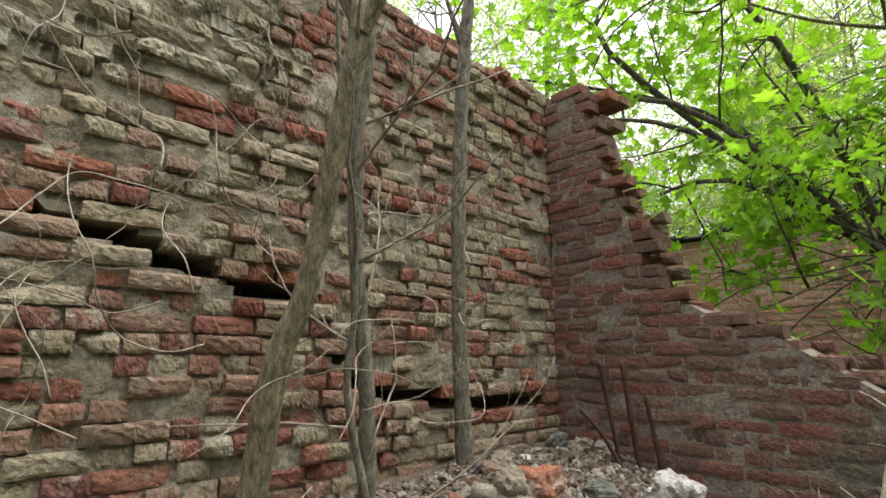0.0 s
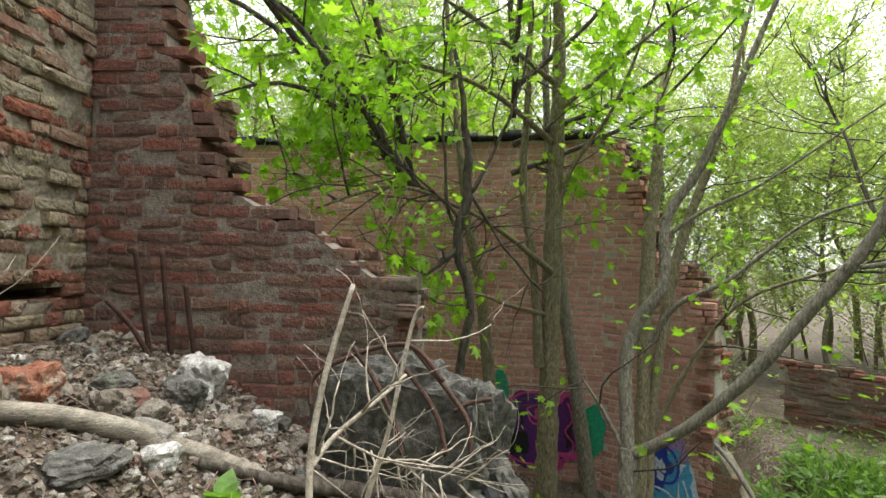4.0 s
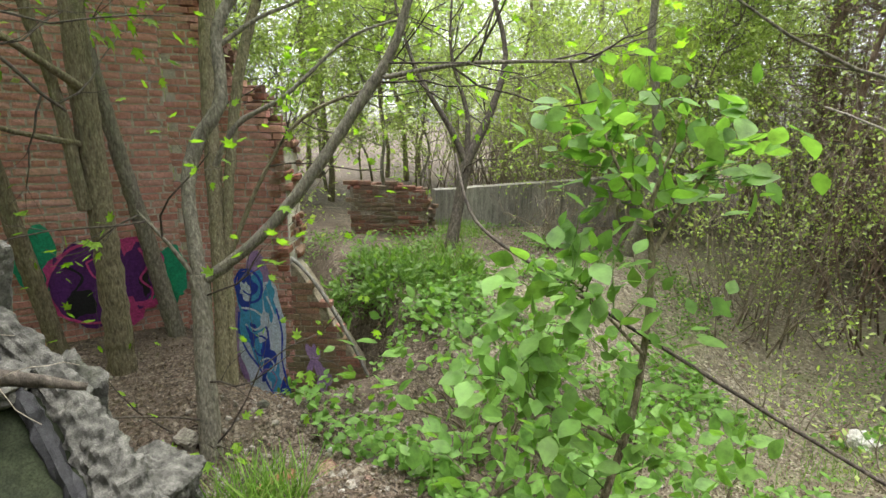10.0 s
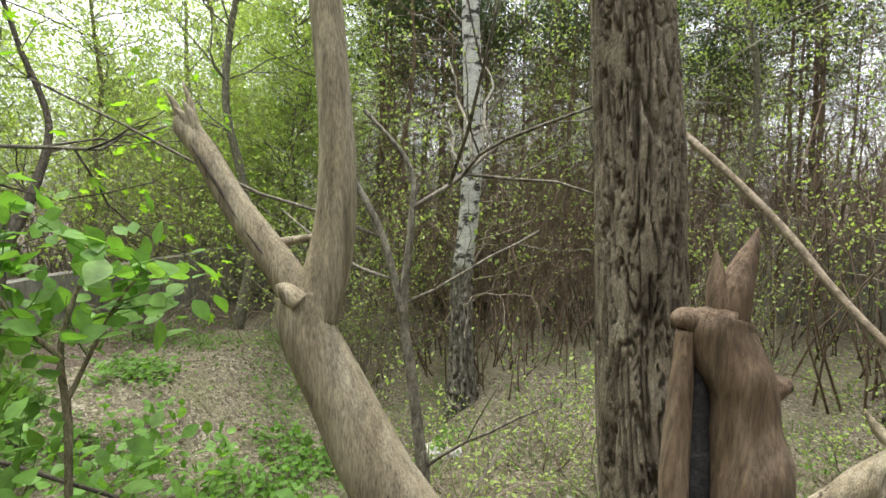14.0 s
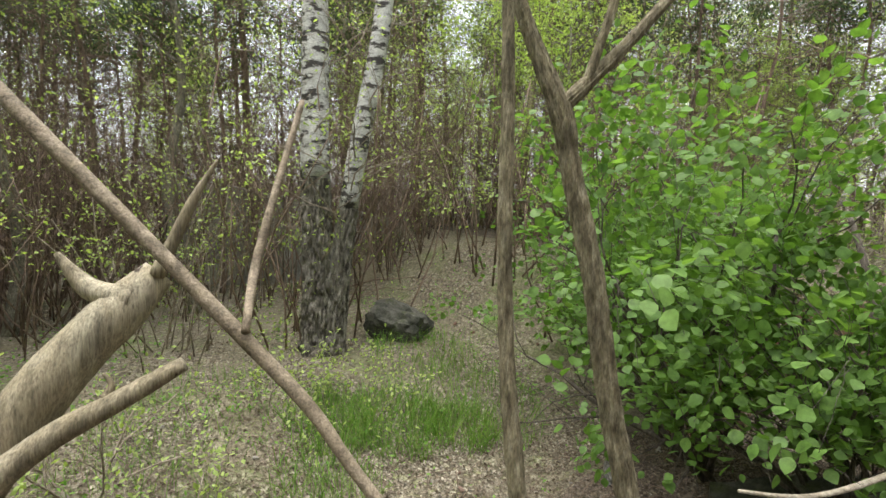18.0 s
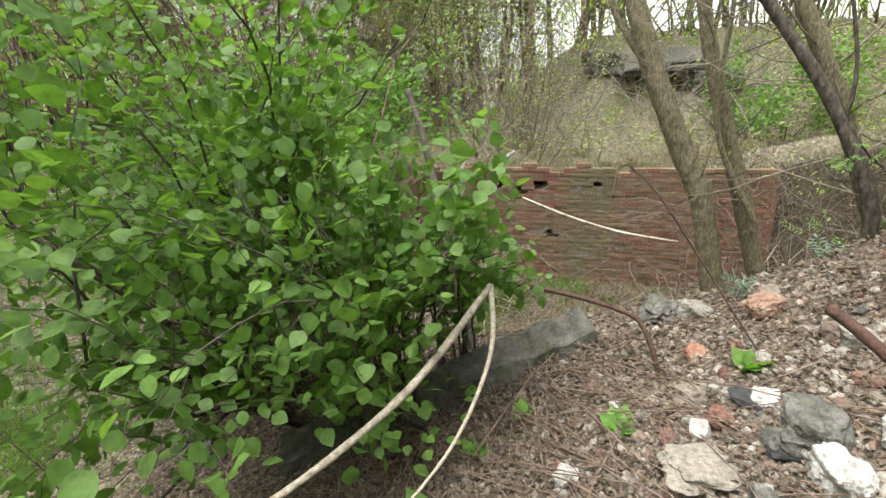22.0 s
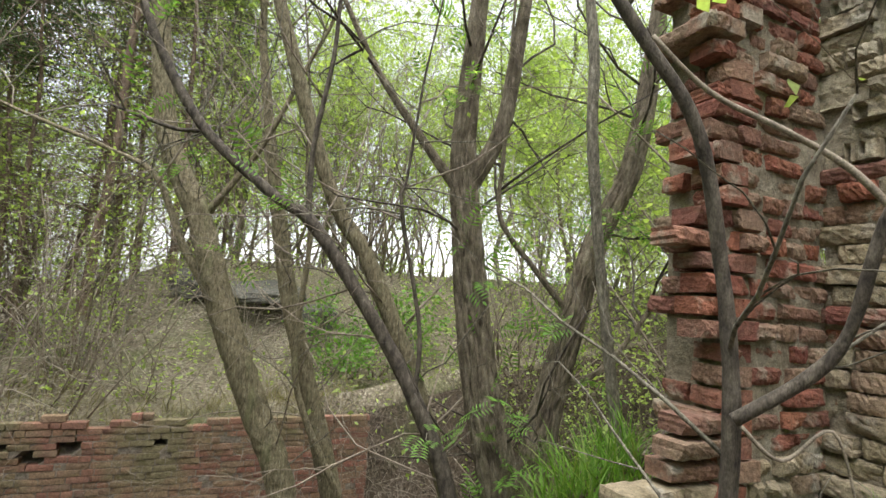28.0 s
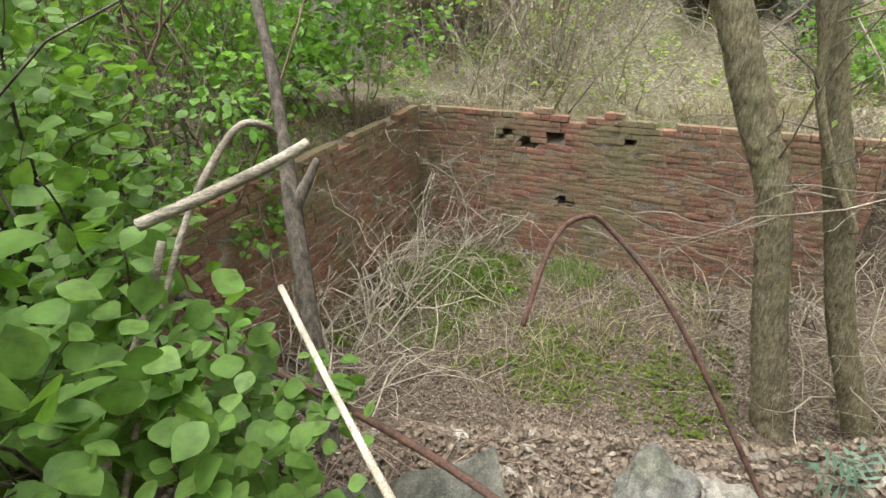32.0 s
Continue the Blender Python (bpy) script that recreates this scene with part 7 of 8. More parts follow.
PATH_STONES = [
    ("white stone lying on tar felt", (-5.02, 0.09), (0.08, 0.06, 0.035), M_WHITE), ("orange brick piece in the rubble", (-5.5, -0.1), (0.07, 0.05, 0.05), M_BRICK), ("small white stone in the leaves", (-4.66, -0.74), (0.055, 0.05, 0.05), M_WHITE),
    ("large grey flat stone in the path", (-4.62, -0.22), (0.2, 0.14, 0.045), M_RUBBLE), ("grey stone with a tar patch", (-4.72, 0.16), (0.15, 0.12, 0.09), M_CONCRETE), ("flat grey stone on the slope", (-5.15, -3.3), (0.22, 0.12, 0.07), M_CONCRETE),
    ("grey stone on the slope", (-4.5, -2.9), (0.09, 0.07, 0.06), M_RUBBLE), ("dark mossy boulder by the birches", (-5.7, -7.2), (0.5, 0.4, 0.36), M_DARKSTONE), ("yellow stone below the wall", (-4.0, 1.0), (0.09, 0.08, 0.08), M_YELLOW),
    ("grey stone among the bars", (-4.25, 1.05), (0.13, 0.1, 0.09), M_CONCRETE), ("pale stone among the bars", (-4.05, 1.25), (0.08, 0.07, 0.07), M_WHITE), ("grey concrete lump among the bars", (-4.6, 1.05), (0.12, 0.11, 0.1), M_CONCRETE),
]
SLOPE_STONES = [
    ("pale brick lump below the wall", (-4.85, 1.25), (0.1, 0.08, 0.06), M_YELLOW), ("flat pale stone below the wall end", (-5.1, 1.55), (0.16, 0.09, 0.05), M_WHITE), ("rusty brown stone by the bars", (-4.75, 0.85), (0.1, 0.08, 0.07), M_BRICK),
    ("pale stone beside the birch", (1.0, -6.3), (0.16, 0.12, 0.1), M_WHITE), ("white stone beside the birch", (0.7, -6.0), (0.1, 0.08, 0.08), M_WHITE), ("red brick lump beside the birch", (1.2, -6.6), (0.12, 0.1, 0.08), M_BRICK),
    ("red brick on the slope below the slab", (3.3, -1.5), (0.12, 0.07, 0.05), M_BRICK), ("red brick on the slope below the slab", (3.1, -1.75), (0.11, 0.06, 0.05), M_BRICK), ("broken brick on the slope", (3.0, -1.3), (0.08, 0.06, 0.05), M_BRICK),
    ("rough brown rock at the pit edge", (-5.98, -0.02), (0.12, 0.1, 0.07), M_RUBBLE), ("broken brown brick lump at the pit edge", (-5.8, 0.3), (0.11, 0.08, 0.07), M_BRICK), ("grey stone at the pit edge", (-6.02, -0.22), (0.15, 0.11, 0.08), M_CONCRETE),
]
for k, (label, at, size, material) in enumerate(CORNER_STONES + PATH_STONES + SLOPE_STONES):
    stone(label, at, size, material, k + 1, k * 47 % 360, 0.36, 0.5, 0.3, group="single stones" if k > 7 else "stones in the corner", level=4)

# boards, felt and timber
board = thing("plank", "weathered grey plank lying on the rubble", "plank")
g = Geo()
limb(g, [(-4.35, 1.25, 0.06, 0.035), (-4.1, 1.38, 0.08, 0.04), (-3.75, 1.55, 0.12, 0.04), (-3.5, 1.66, 0.15, 0.03)], 6, 0.45, 3, 12, freq=14.0)
part("board", g, M_PLANK, board, smooth=False)
for k, (x, y, sx, sy, t) in enumerate(((-4.48, 0.68, 0.15, 0.1, 20), (-5.02, 0.06, 0.12, 0.09, 50), (-4.66, 0.08, 0.1, 0.07, 80), (-4.1, 0.35, 0.12, 0.08, 10))):
    stone("torn black tar felt piece", (x, y), (sx, sy, 0.025), M_TAR, 70 + k, t, 0.3, 0.8, 0.2, "tar_felt", "felt", "felt pieces")

# the ruined slab on the mound beyond the pit
ruin = thing("mound_slab", "tilted concrete slab on the mound beyond the pit", "slab")
for k, (c, s, t) in enumerate((((-14.6, 0.6, ground_z(-14.6, 0.6) + 0.3), (0.8, 1.0, 0.13), 12), ((-14.3, 1.6, ground_z(-14.3, 1.6) + 0.12), (0.5, 0.45, 0.32), 40), ((-14.9, -0.4, ground_z(-14.9, -0.4) + 0.1), (0.5, 0.45, 0.28), 80))):
    ob = new("slab_piece", rock_mesh("slab_piece", M_CONCRETE, 90 + k, 0.25, 0.85, 3))
    ob.parent = ruin
    ob.matrix_local = pose(*c, 6, 10, t) @ Matrix.Diagonal((*s, 1))


# ---- spray paint on the yard walls ----
def blob(geo, centre, ud, size, seed, off, spikes=0.25, n=34, squash=1.0, nd=None):
    """A ragged flat patch of paint on a wall: centre, the wall's run, half-width and half-height."""
    up = Vector((0, 0, 1))
    u, nn = Vector((ud[0], ud[1], 0)), Vector((nd[0], nd[1], 0))
    c = Vector(centre) + nn * off
    v = [c]
    for k in range(n):
        a = 2 * math.pi * k / n
        r = 1 + spikes * noise.noise(Vector((math.cos(a) * 1.6 + seed, math.sin(a) * 1.6, seed))) * 1.6
        v.append(c + u * (size[0] * r * math.cos(a)) + up * (size[1] * r * math.sin(a)))
    geo.add([tuple(p) for p in v], [(0, 1 + k, 1 + (k + 1) % n) for k in range(n)])


def mural(label, origin, ud, patches):
    root = thing("graffiti", label, "graffiti")
    nd = (ud[1], -ud[0])
    for k, (colour, u, z, w, h, sp) in enumerate(patches):
        g = Geo()
        blob(g, (origin[0] + ud[0] * u, origin[1] + ud[1] * u, z), ud, (w, h), k * 1.7, 0.022 + 0.0022 * k, sp, nd=nd)
        part("paint_" + colour, g, PAINTS[colour], root, smooth=False)
    return root


def strokes(root, origin, ud, lines):
    """Sprayed lines on a wall: colour, width and points (u, z) along each."""
    ud = np.array(ud)
    nd = np.array((ud[1], -ud[0]))
    for k, (colour, width, pts) in enumerate(lines):
        line = smooth_line([(u, z, 0.0) for u, z in pts], 7)
        g, v = Geo(), []
        for i in range(len(line)):
            d = line[min(i + 1, len(line) - 1)] - line[max(i - 1, 0)]
            side = np.array((-d[1], d[0])) / (np.linalg.norm(d[:2]) + 1e-9) * width * (0.8 + 0.4 * noise.noise(Vector((i * 0.5, k, 0))))
            for w in (-0.5, 0.5):
                u, z = line[i, 0] + side[0] * w, line[i, 1] + side[1] * w
                p = np.array(origin) + ud * u + nd * (0.05 + 0.0015 * k)
                v.append((p[0], p[1], z))
        g.add(v, [(2 * i, 2 * i + 1, 2 * i + 3, 2 * i + 2) for i in range(len(line) - 1)])
        part("line_" + colour, g, PAINTS[colour], root, smooth=False)


w3d = np.array(W3_B) - np.array(W3_A)
w3d = w3d / np.linalg.norm(w3d)
letters = mural("purple pink and green sprayed letters on red brick", W3_B, tuple(w3d), [
    ("green", -1.25, -0.3, 0.22, 0.3, 0.5), ("green", -0.25, -0.5, 0.22, 0.34, 0.5), ("pink", -0.75, -0.5, 0.5, 0.44, 0.3), ("purple", -0.85, -0.55, 0.42, 0.4, 0.3), ("pink", -0.72, -0.4, 0.1, 0.1, 0.4), ("purple", -0.45, -0.5, 0.16, 0.34, 0.4),
    ("pink", -0.75, -0.72, 0.06, 0.05, 0.3), ("black", -1.02, -0.75, 0.16, 0.16, 0.5), ("pink", -0.38, -0.85, 0.16, 0.05, 0.6), ("black", -0.4, -0.6, 0.05, 0.14, 0.5), ("purple", -1.15, -0.5, 0.08, 0.25, 0.4)])
w5d = np.array(W5_B) - np.array(W5_A)
w5d = w5d / np.linalg.norm(w5d)
figure = mural("tall blue and white sprayed figure on the wing wall", W5_A, tuple(w5d), [
    ("lilac", -0.26, -1.32, 0.3, 0.86, 0.25), ("white", -0.26, -1.3, 0.26, 0.8, 0.25), ("sky", -0.34, -1.0, 0.16, 0.5, 0.4), ("blue", -0.4, -0.75, 0.12, 0.2, 0.4), ("white", -0.4, -0.75, 0.06, 0.12, 0.4), ("sky", -0.12, -0.85, 0.06, 0.24, 0.4),
    ("blue", -0.2, -1.6, 0.1, 0.26, 0.6), ("white", -0.24, -1.3, 0.06, 0.1, 0.4), ("blue", -0.36, -1.3, 0.05, 0.16, 0.5), ("sky", -0.12, -1.85, 0.08, 0.2, 0.5), ("blue", -0.03, -2.1, 0.06, 0.2, 0.4), ("lilac", 0.35, -1.6, 0.07, 0.16, 0.9), ("lilac", 0.45, -1.85, 0.06, 0.14, 0.9)])

strokes(letters, W3_B, tuple(w3d), [
    ("pink", 0.035, [(-1.2, -0.35), (-1.0, -0.14), (-0.7, -0.1), (-0.4, -0.13), (-0.22, -0.3), (-0.24, -0.55), (-0.32, -0.8), (-0.6, -0.95), (-0.95, -0.96), (-1.2, -0.8), (-1.26, -0.55), (-1.2, -0.35)]),
    ("pink", 0.03, [(-0.42, -0.2), (-0.36, -0.4), (-0.44, -0.55), (-0.34, -0.7), (-0.4, -0.85)]), ("black", 0.03, [(-1.1, -0.3), (-0.95, -0.45), (-1.05, -0.65), (-0.9, -0.85)]),
    ("pink", 0.025, [(-0.9, -0.3), (-0.75, -0.25), (-0.62, -0.32), (-0.68, -0.46), (-0.84, -0.47), (-0.9, -0.3)]), ("black", 0.028, [(-0.6, -0.6), (-0.7, -0.7), (-0.58, -0.82), (-0.74, -0.9)]),
    ("green", 0.05, [(-0.12, -0.25), (-0.06, -0.45), (-0.14, -0.62), (-0.05, -0.8)]), ("green", 0.06, [(-1.4, -0.15), (-1.28, -0.28), (-1.42, -0.42)])])
strokes(figure, W5_A, tuple(w5d), [
    ("blue", 0.035, [(-0.5, -0.62), (-0.42, -0.5), (-0.28, -0.52), (-0.2, -0.68), (-0.25, -0.85), (-0.4, -0.88), (-0.48, -0.76), (-0.5, -0.62)]), ("blue", 0.022, [(-0.42, -0.64), (-0.33, -0.6), (-0.28, -0.7), (-0.34, -0.79), (-0.42, -0.74)]),
    ("white", 0.03, [(-0.45, -0.95), (-0.3, -0.98), (-0.2, -1.1), (-0.3, -1.22), (-0.42, -1.15)]), ("blue", 0.03, [(-0.48, -1.0), (-0.5, -1.25), (-0.42, -1.5), (-0.3, -1.7), (-0.2, -1.95), (-0.08, -2.2)]),
    ("white", 0.026, [(-0.15, -0.8), (-0.08, -1.05), (-0.14, -1.25), (-0.06, -1.5), (-0.12, -1.75)]), ("blue", 0.03, [(-0.36, -1.35), (-0.24, -1.3), (-0.16, -1.42), (-0.26, -1.55), (-0.34, -1.48)]),
    ("lilac", 0.02, [(-0.3, -1.8), (-0.2, -1.72), (-0.1, -1.84), (-0.16, -2.0)]), ("blue", 0.026, [(-0.05, -0.95), (0.0, -1.25), (-0.02, -1.6), (0.03, -1.95), (0.02, -2.25)]),
    ("sky", 0.03, [(-0.4, -1.05), (-0.34, -1.25), (-0.2, -1.2)]), ("white", 0.022, [(-0.28, -1.62), (-0.18, -1.58), (-0.12, -1.66), (-0.18, -1.76)])])

# ---- plants of the ground ----
def tuft(geo_mats, x, y, n, spreadr, rnd):
    for _ in range(n):
        a, q = rnd.uniform(0, 6.28), spreadr * rnd.random() ** 0.5
        px, py = x + q * math.cos(a), y + q * math.sin(a)
        geo_mats.append((px, py, ground_z(px, py) - 0.01))


r5 = np.random.default_rng(55)
WALL_GRASS = [
    ("tall green grass round the willow foot", [(-6.6, 1.75, 0.3, 260), (-6.2, 1.6, 0.25, 160), (-6.9, 1.3, 0.3, 200)], 0.3),
    ("grass tufts along the foot of the cracked wall", [(-5.0, 1.75, 0.25, 140), (-4.6, 1.8, 0.25, 150), (-4.2, 1.8, 0.2, 130), (-3.8, 1.82, 0.2, 120), (-5.3, 1.3, 0.25, 120), (-5.0, 1.1, 0.25, 100), (-3.4, 1.8, 0.2, 90)], 0.17),
    ("bright green grass in front of the slab", [(1.1, 0.2, 0.35, 330), (1.5, 0.45, 0.3, 220), (1.0, 0.6, 0.3, 180), (1.45, 0.05, 0.2, 150), (1.9, -0.95, 0.25, 120), (2.6, -1.15, 0.25, 120)], 0.3),
]
WOOD_GRASS = [
    ("patch of fresh grass below the birches", [(-4.3, -5.4, 0.6, 420), (-3.7, -5.7, 0.5, 320), (-4.9, -5.0, 0.4, 220), (-3.2, -5.0, 0.5, 180), (-5.4, -5.2, 0.8, 260), (-5.6, -6.4, 0.8, 220)], 0.26),
    ("thin grass on the forest clearing", [(-1.5, -5.4, 1.0, 260), (0.2, -6.0, 1.2, 320), (-2.6, -6.6, 1.0, 240), (1.8, -5.6, 1.0, 240), (-0.5, -4.2, 0.8, 160)], 0.2),
    ("grass on the floor of the pit", [(-10.6, -2.4, 0.5, 220), (-11.0, -1.0, 0.4, 160), (-10.0, -2.9, 0.5, 160), (-9.2, -2.4, 0.6, 120)], 0.22),
    ("grass on the bank above the wing wall", [(5.2, -4.4, 0.6, 260), (6.0, -4.9, 0.7, 260), (7.4, -6.6, 0.5, 160)], 0.28),
]
DRY_GRASS = [
    ("dry grass hanging over the pit wall", [(-11.75, -3.2 + 0.45 * k, 0.3, 70) for k in range(12)] + [(-11.0 + 0.6 * k, -3.65, 0.3, 60) for k in range(8)], 0.3),
    ("dead grass on the mound beyond the pit", [(-13.2 + 0.4 * k, -4.5 + 0.85 * (k * 7 % 11), 0.9, 150) for k in range(11)], 0.3),
]
for label, spots, height in WALL_GRASS + WOOD_GRASS + DRY_GRASS:
    pts = []
    for x, y, q, n in spots:
        tuft(pts, x, y, int(2.4 * n), q, r5)
    pts = np.array(pts)
    h = np.array([0, 0, 1.0]) + np.zeros((len(pts), 3))
    me = spread("grass", BLADE[0], BLADE[1], frames(pts, h, np.full(len(pts), height), 0.5 if label.startswith("d") else 0.28), M_STRAW if label.startswith("d") else M_GRASS, True)
    tagged(part("grass", me, M_STRAW if label.startswith("d") else M_GRASS), label, "grass", kind="stuff")


def rosette(name, label, at, count, size, shape, material, tilt=0.35, lift=0.6):
    root = thing(name, label, "plant")
    x, y = at
    z = ground_z(x, y)
    a = np.linspace(0, 6.28, count, endpoint=False) + rng.normal(0, 0.2, count)
    for k in range(count):
        g = Geo()
        up = lift * rng.uniform(0.5, 1.3)
        m = frames(np.array([(x, y, z)]), np.array([(math.cos(a[k]), math.sin(a[k]), up)]), np.array([size]), tilt * 0.3)[0]
        v = np.einsum("ij,kj->ki", m[:, :3], shape[0]) + m[:, 3]
        g.add(v, [tuple(f) for f in shape[1].tolist()])
        part("leaf", g, material, root)
    return root


DOCK = leaf_shape((0.02, 0.09, 0.13, 0.14, 0.1, 0.01), 0.5, 0.35)
for k, (x, y) in enumerate([(-3.72, -2.38), (-3.86, -2.1), (-3.98, -1.88), (-3.94, -1.62), (-3.96, -1.36)]):
    rosette("dock_plant", "broad-leaved dock rosette on the bare soil", (x, y), 13, 0.3, DOCK, M_LEAF, 0.4, 1.0)
rosette("thistle", "blue-green thistle rosette on the pit edge", (-6.1, 0.28), 12, 0.16, FEATHER, M_THISTLE, 0.3, 0.5)
rosette("thistle", "blue-green thistle rosette beside the trunk", (-6.3, 0.75), 9, 0.14, FEATHER, M_THISTLE, 0.3, 0.5)
for k, (x, y) in enumerate([(-4.95, -0.5), (-5.3, 0.1), (-4.5, -1.35), (-4.9, -1.2), (-5.2, -1.0), (0.7, 0.9), (0.5, 0.35), (2.0, 0.85), (-5.6, 0.9), (-4.0, -3.3), (-3.5, -3.4), (-10.3, -1.7), (-2.6, -2.9), (-2.9, -3.3)]):
    rosette("seedling", "small green seedling in the litter", (x, y), 7, 0.13, OVAL, M_ELDER, 0.5, 0.9)

herb_r = np.random.default_rng(66)
for label, shape, size, material, count, area, high in (
    ("low fresh herbs and seedlings on the clearing", SMALL, 0.045, M_ELDER, 6500, (-8.0, 4.0, -10.5, -3.6), 0.16),
    ("low broad-leaved plants on the bank", OVAL, 0.085, M_ELDER, 3200, (0.8, 5.0, -6.5, -2.0), 0.22),
    ("low green growth on the forest slope", SMALL, 0.06, M_LEAF, 5000, (3.0, 8.5, -9.0, -3.6), 0.2),
    ("weeds and moss cushions on the pit floor", SMALL, 0.05, M_MOSS, 7000, (-11.3, -8.4, -3.2, 0.8), 0.05),
    ("fresh weeds above the pit wall", SMALL, 0.08, M_SPRING, 5200, (-18.0, -11.9, -6.0, 5.0), 0.4),
):
    px, py = herb_r.uniform(area[0], area[1], 4 * count), herb_r.uniform(area[2], area[3], 4 * count)
    thick = np.array([hills(x, y, 0.9, 3) + 0.5 * hills(x, y, 2.8, 4) for x, y in zip(px, py)])
    best = np.argsort(-thick + herb_r.normal(0, 0.25, len(thick)))[:count]
    pos = np.array([(px[i], py[i], ground_z(px[i], py[i]) + high * herb_r.random()) for i in best])
    head_ = herb_r.normal(0, 1, (count, 3)) * np.array([1, 1, 0.4]) + np.array([0, 0, 0.3])
    me = spread("herbs", shape[0], shape[1], frames(pos, head_, np.full(count, size), 0.3), material, True)
    tagged(part("herbs", me, material), label, "herbs", kind="stuff")

# ---- litter: leaves, sticks and pebbles ----
def scatter(count, keep):
    out = []
    while len(out) < count:
        x, y = r5.uniform(-11.4, 7.0), r5.uniform(-8.5, 2.0)
        if r5.random() < keep(x, y):
            out.append((x, y))
    return np.array(out)


def litter_share(x, y):
    d = min(math.hypot(x + 4.6, y + 0.9), math.hypot(x - 1.0, y + 1.0), math.hypot(x + 1.5, y + 2.5), 1.5 + math.hypot(x + 9.0, y + 0.8))
    bare = max(1 - math.hypot((x + 3.3) / 1.25, (y + 1.35) / 0.95), 1 - math.hypot((x + 1.9) / 1.2, (y + 1.3) / 0.8)) > 0.12 + 0.3 * hills(x, y, 2.1, 2)
    return (0.12 if bare else 1.0) * max(0.16, 1 - d / 6.5) ** 1.3


FLAKE = (np.array([(-0.32, 0.15, 0.1), (0, 0, 0), (0.32, 0.2, 0.12), (0.26, 0.75, 0.16), (0, 1.0, 0), (-0.3, 0.7, 0.14)]), np.array([(0, 1, 4, 5), (1, 2, 3, 4)]))
pts2 = scatter(180000, litter_share)
pts3 = np.array([(x, y, ground_z(x, y) + 0.008 + 0.02 * r5.random()) for x, y in pts2])
head = np.stack([np.cos(h := r5.uniform(0, 6.28, len(pts3))), np.sin(h), r5.normal(0, 0.25, len(pts3))], 1)
me = spread("dead_leaves", FLAKE[0], FLAKE[1], frames(pts3, head, np.full(len(pts3), 0.027), 0.45), M_LITTER, False)
tagged(part("dead_leaves", me, M_LITTER), "carpet of dry brown dead leaves", "leaf litter", kind="stuff")


def rubble_share(x, y):
    corner = max(0, 1 - math.hypot(x - 2.1, y - 1.2) / 1.9)
    path = max(0, 1 - math.hypot(x + 4.6, (y - 0.6) * 0.8) / 1.7)
    slope = 0.5 * max(0, 1 - math.hypot(x - 3.2, y + 1.6) / 1.5)
    return max(corner, path, slope, 0.012)


ico = rock_mesh("pebble_shape", M_RUBBLE, 3, 0.5, 0.5, 1)
tv = np.array([v.co[:] for v in ico.vertices])
tf = np.array([p.vertices[:] for p in ico.polygons])
pp = scatter(22000, rubble_share)
ps = 0.005 + 0.026 * r5.random(len(pp)) ** 3.0
pm = frames(np.array([(x, y, ground_z(x, y) + 0.004) for x, y in pp]), r5.normal(0, 1, (len(pp), 3)), ps, 0.3)
pm[:, :, :3] *= r5.uniform(0.6, 1.3, (len(pp), 1, 3))
tagged(part("rubble", spread("rubble", tv, tf, pm, M_RUBBLE), M_RUBBLE), "small brick and mortar rubble", "rubble", kind="stuff")
shapes = [rock_mesh("rubble_stone", m_, 20 + k, 0.4, 0.55, 3) for k, m_ in enumerate((M_RUBBLE, M_RUBBLE, M_RUBBLE, M_CONCRETE, M_DARK, M_RUBBLE, M_WHITE, M_RUBBLE, M_RUBBLE, M_CONCRETE))]
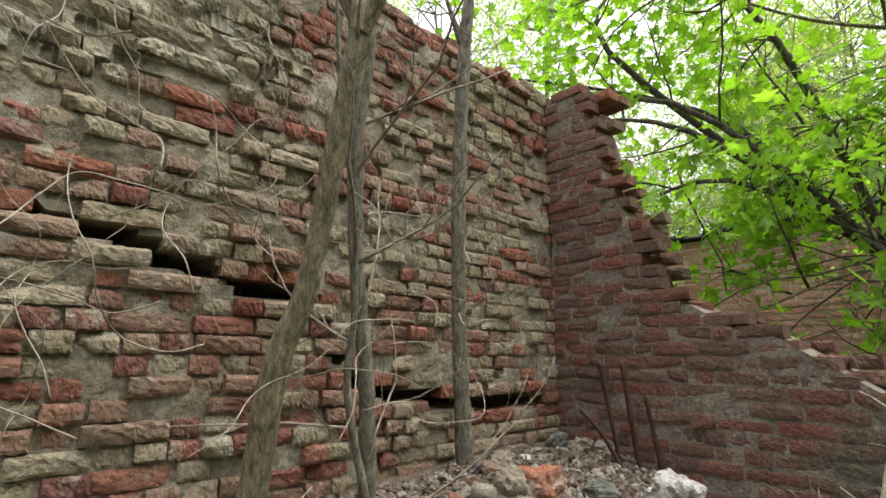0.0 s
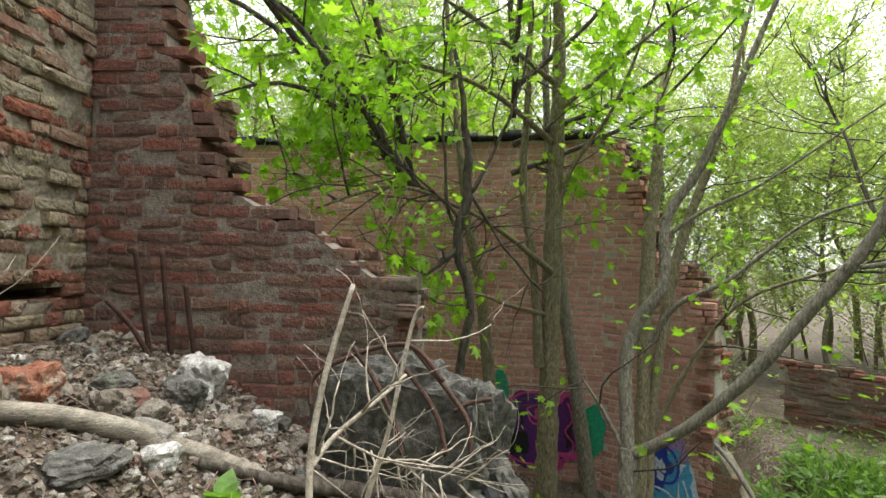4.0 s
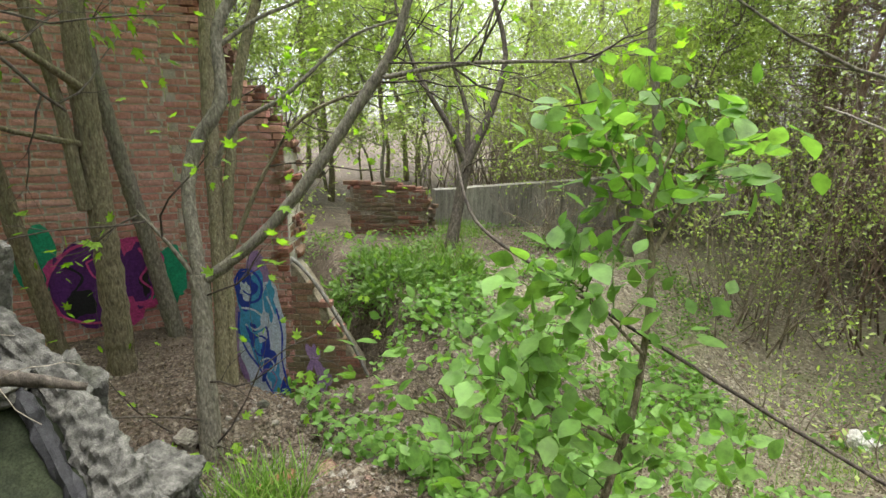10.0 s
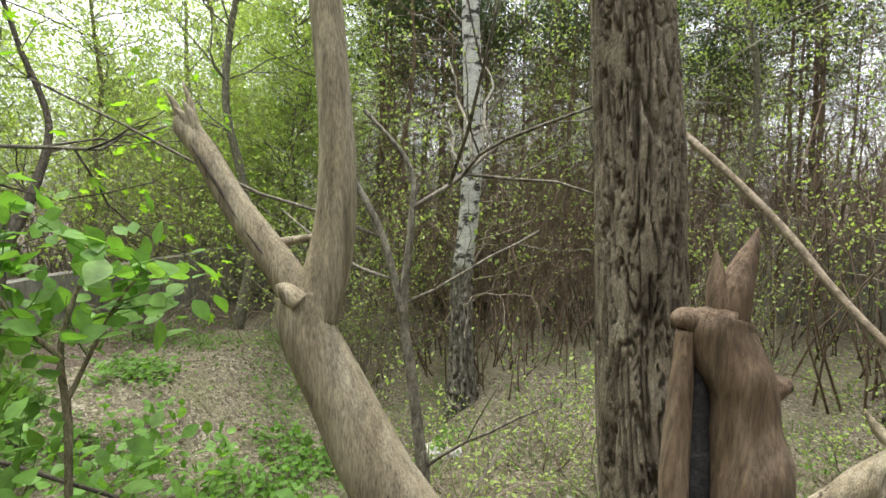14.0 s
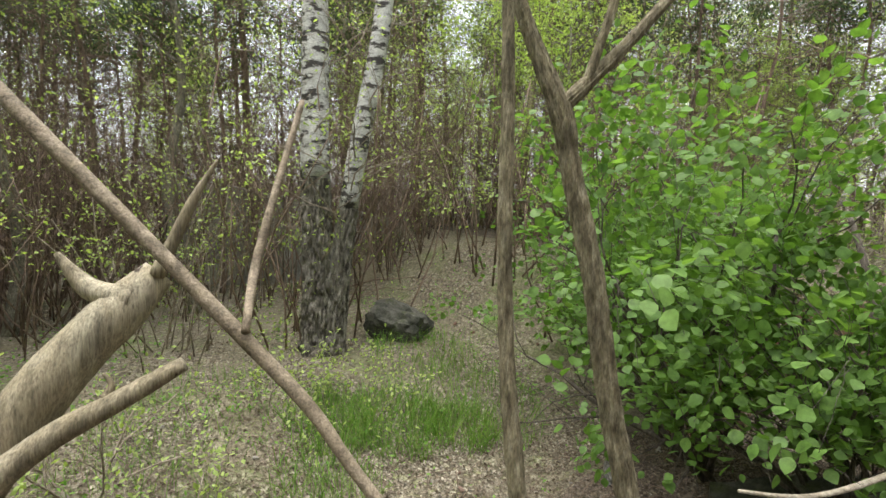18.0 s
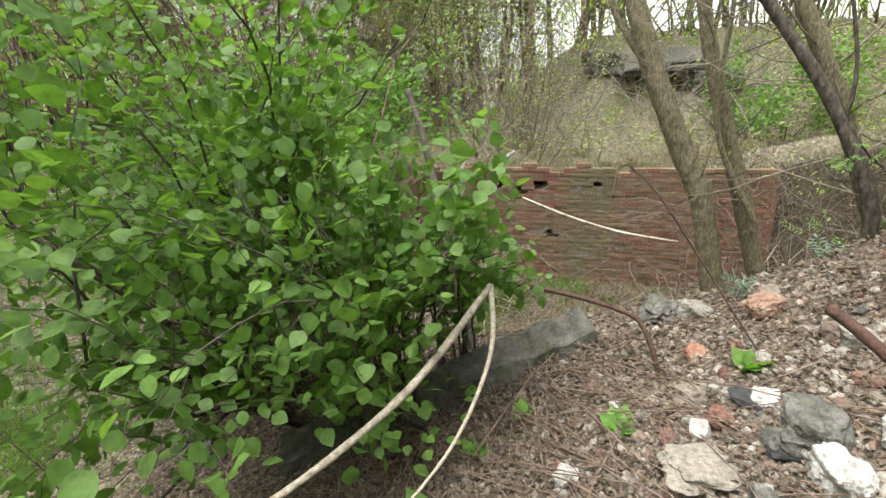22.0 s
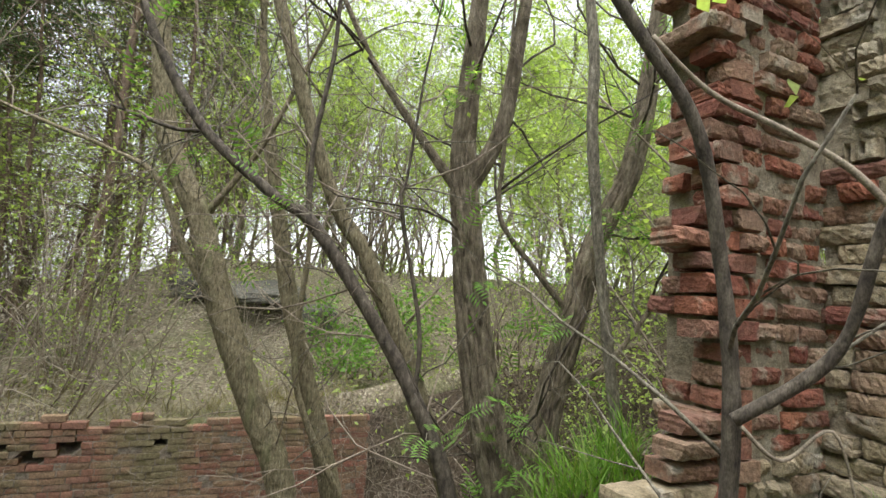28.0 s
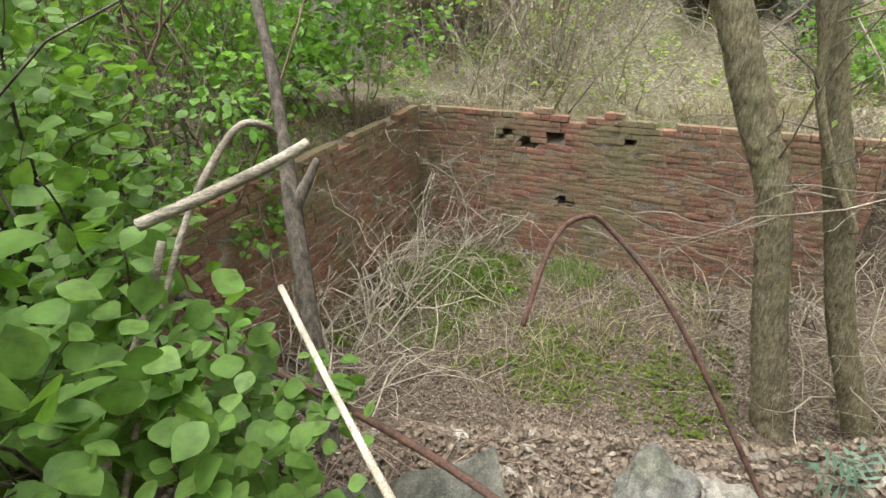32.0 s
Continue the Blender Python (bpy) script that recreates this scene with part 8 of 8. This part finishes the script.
for k, (x, y) in enumerate(scatter(290, lambda x, y: rubble_share(x, y) if rubble_share(x, y) > 0.03 else 0)):
    ob = new("rubble_stone", shapes[k % len(shapes)])
    s = 0.025 + 0.05 * r5.random() ** 2
    ob.matrix_world = pose(x, y, ground_z(x, y) + 0.3 * s, r5.uniform(0, 360), r5.uniform(0, 30), r5.uniform(0, 360)) @ Matrix.Diagonal((s * r5.uniform(0.8, 1.5), s, s * r5.uniform(0.6, 1), 1))
    tagged(ob, "broken rubble stone lying in the litter", "stone", "rubble stones")
g = Geo()
for x, y in scatter(2600, litter_share):
    a, ln2 = r5.uniform(0, 6.28), r5.uniform(0.08, 0.5)
    z = ground_z(x, y) + 0.015
    x2, y2 = x + ln2 * math.cos(a), y + ln2 * math.sin(a)
    tube(g, [(x, y, z), ((x + x2) / 2, (y + y2) / 2, (z + ground_z(x2, y2)) / 2 + 0.03), (x2, y2, ground_z(x2, y2) + 0.02)], r5.uniform(0.0012, 0.004), 4)
tagged(part("dry_twigs", g, M_PINE), "scattered dry twigs on the ground", "twigs", kind="stuff")
g = Geo()
for k in range(220):
    x, y = r5.normal(-5.4, 0.7), r5.normal(-1.2, 0.5)
    a, ln2 = r5.normal(0.6, 0.5), r5.uniform(0.4, 1.1)
    z = ground_z(x, y) + 0.03
    x2, y2 = x + ln2 * math.cos(a), y + ln2 * math.sin(a)
    tube(g, [(x, y, z), ((x + x2) / 2, (y + y2) / 2, (z + ground_z(x2, y2)) / 2 + 0.07), (x2, y2, ground_z(x2, y2) + 0.04)], r5.uniform(0.0014, 0.0036), 4)
tagged(part("brush_pile", g, M_PINE), "heap of dry brush below the bush", "twigs", kind="stuff")

# pale climbing stems on the cracked wall
for k in range(38):
    r6 = np.random.default_rng(400 + k)
    x, z = r6.uniform(-0.2, 1.7), r6.uniform(1.0, 2.5)
    y = 1.72 + r6.uniform(-0.25, 0.1)
    pts = [(x, y, z, 0.0024)]
    a = r6.uniform(-0.4, 3.5)
    for j in range(9):
        a += r6.normal(0, 0.45)
        x, z = x + 0.1 * math.cos(a), z + 0.1 * math.sin(a)
        y = min(2.0, y + r6.normal(0, 0.06))
        pts.append((x, y, z, 0.0024 * (1 - j / 12)))
    rod("climbing_stem", "pale bare climbing stem on the wall", "vine", pts, M_PALE if k % 3 else M_TWIG, 5, 0.1, "climbing stems")
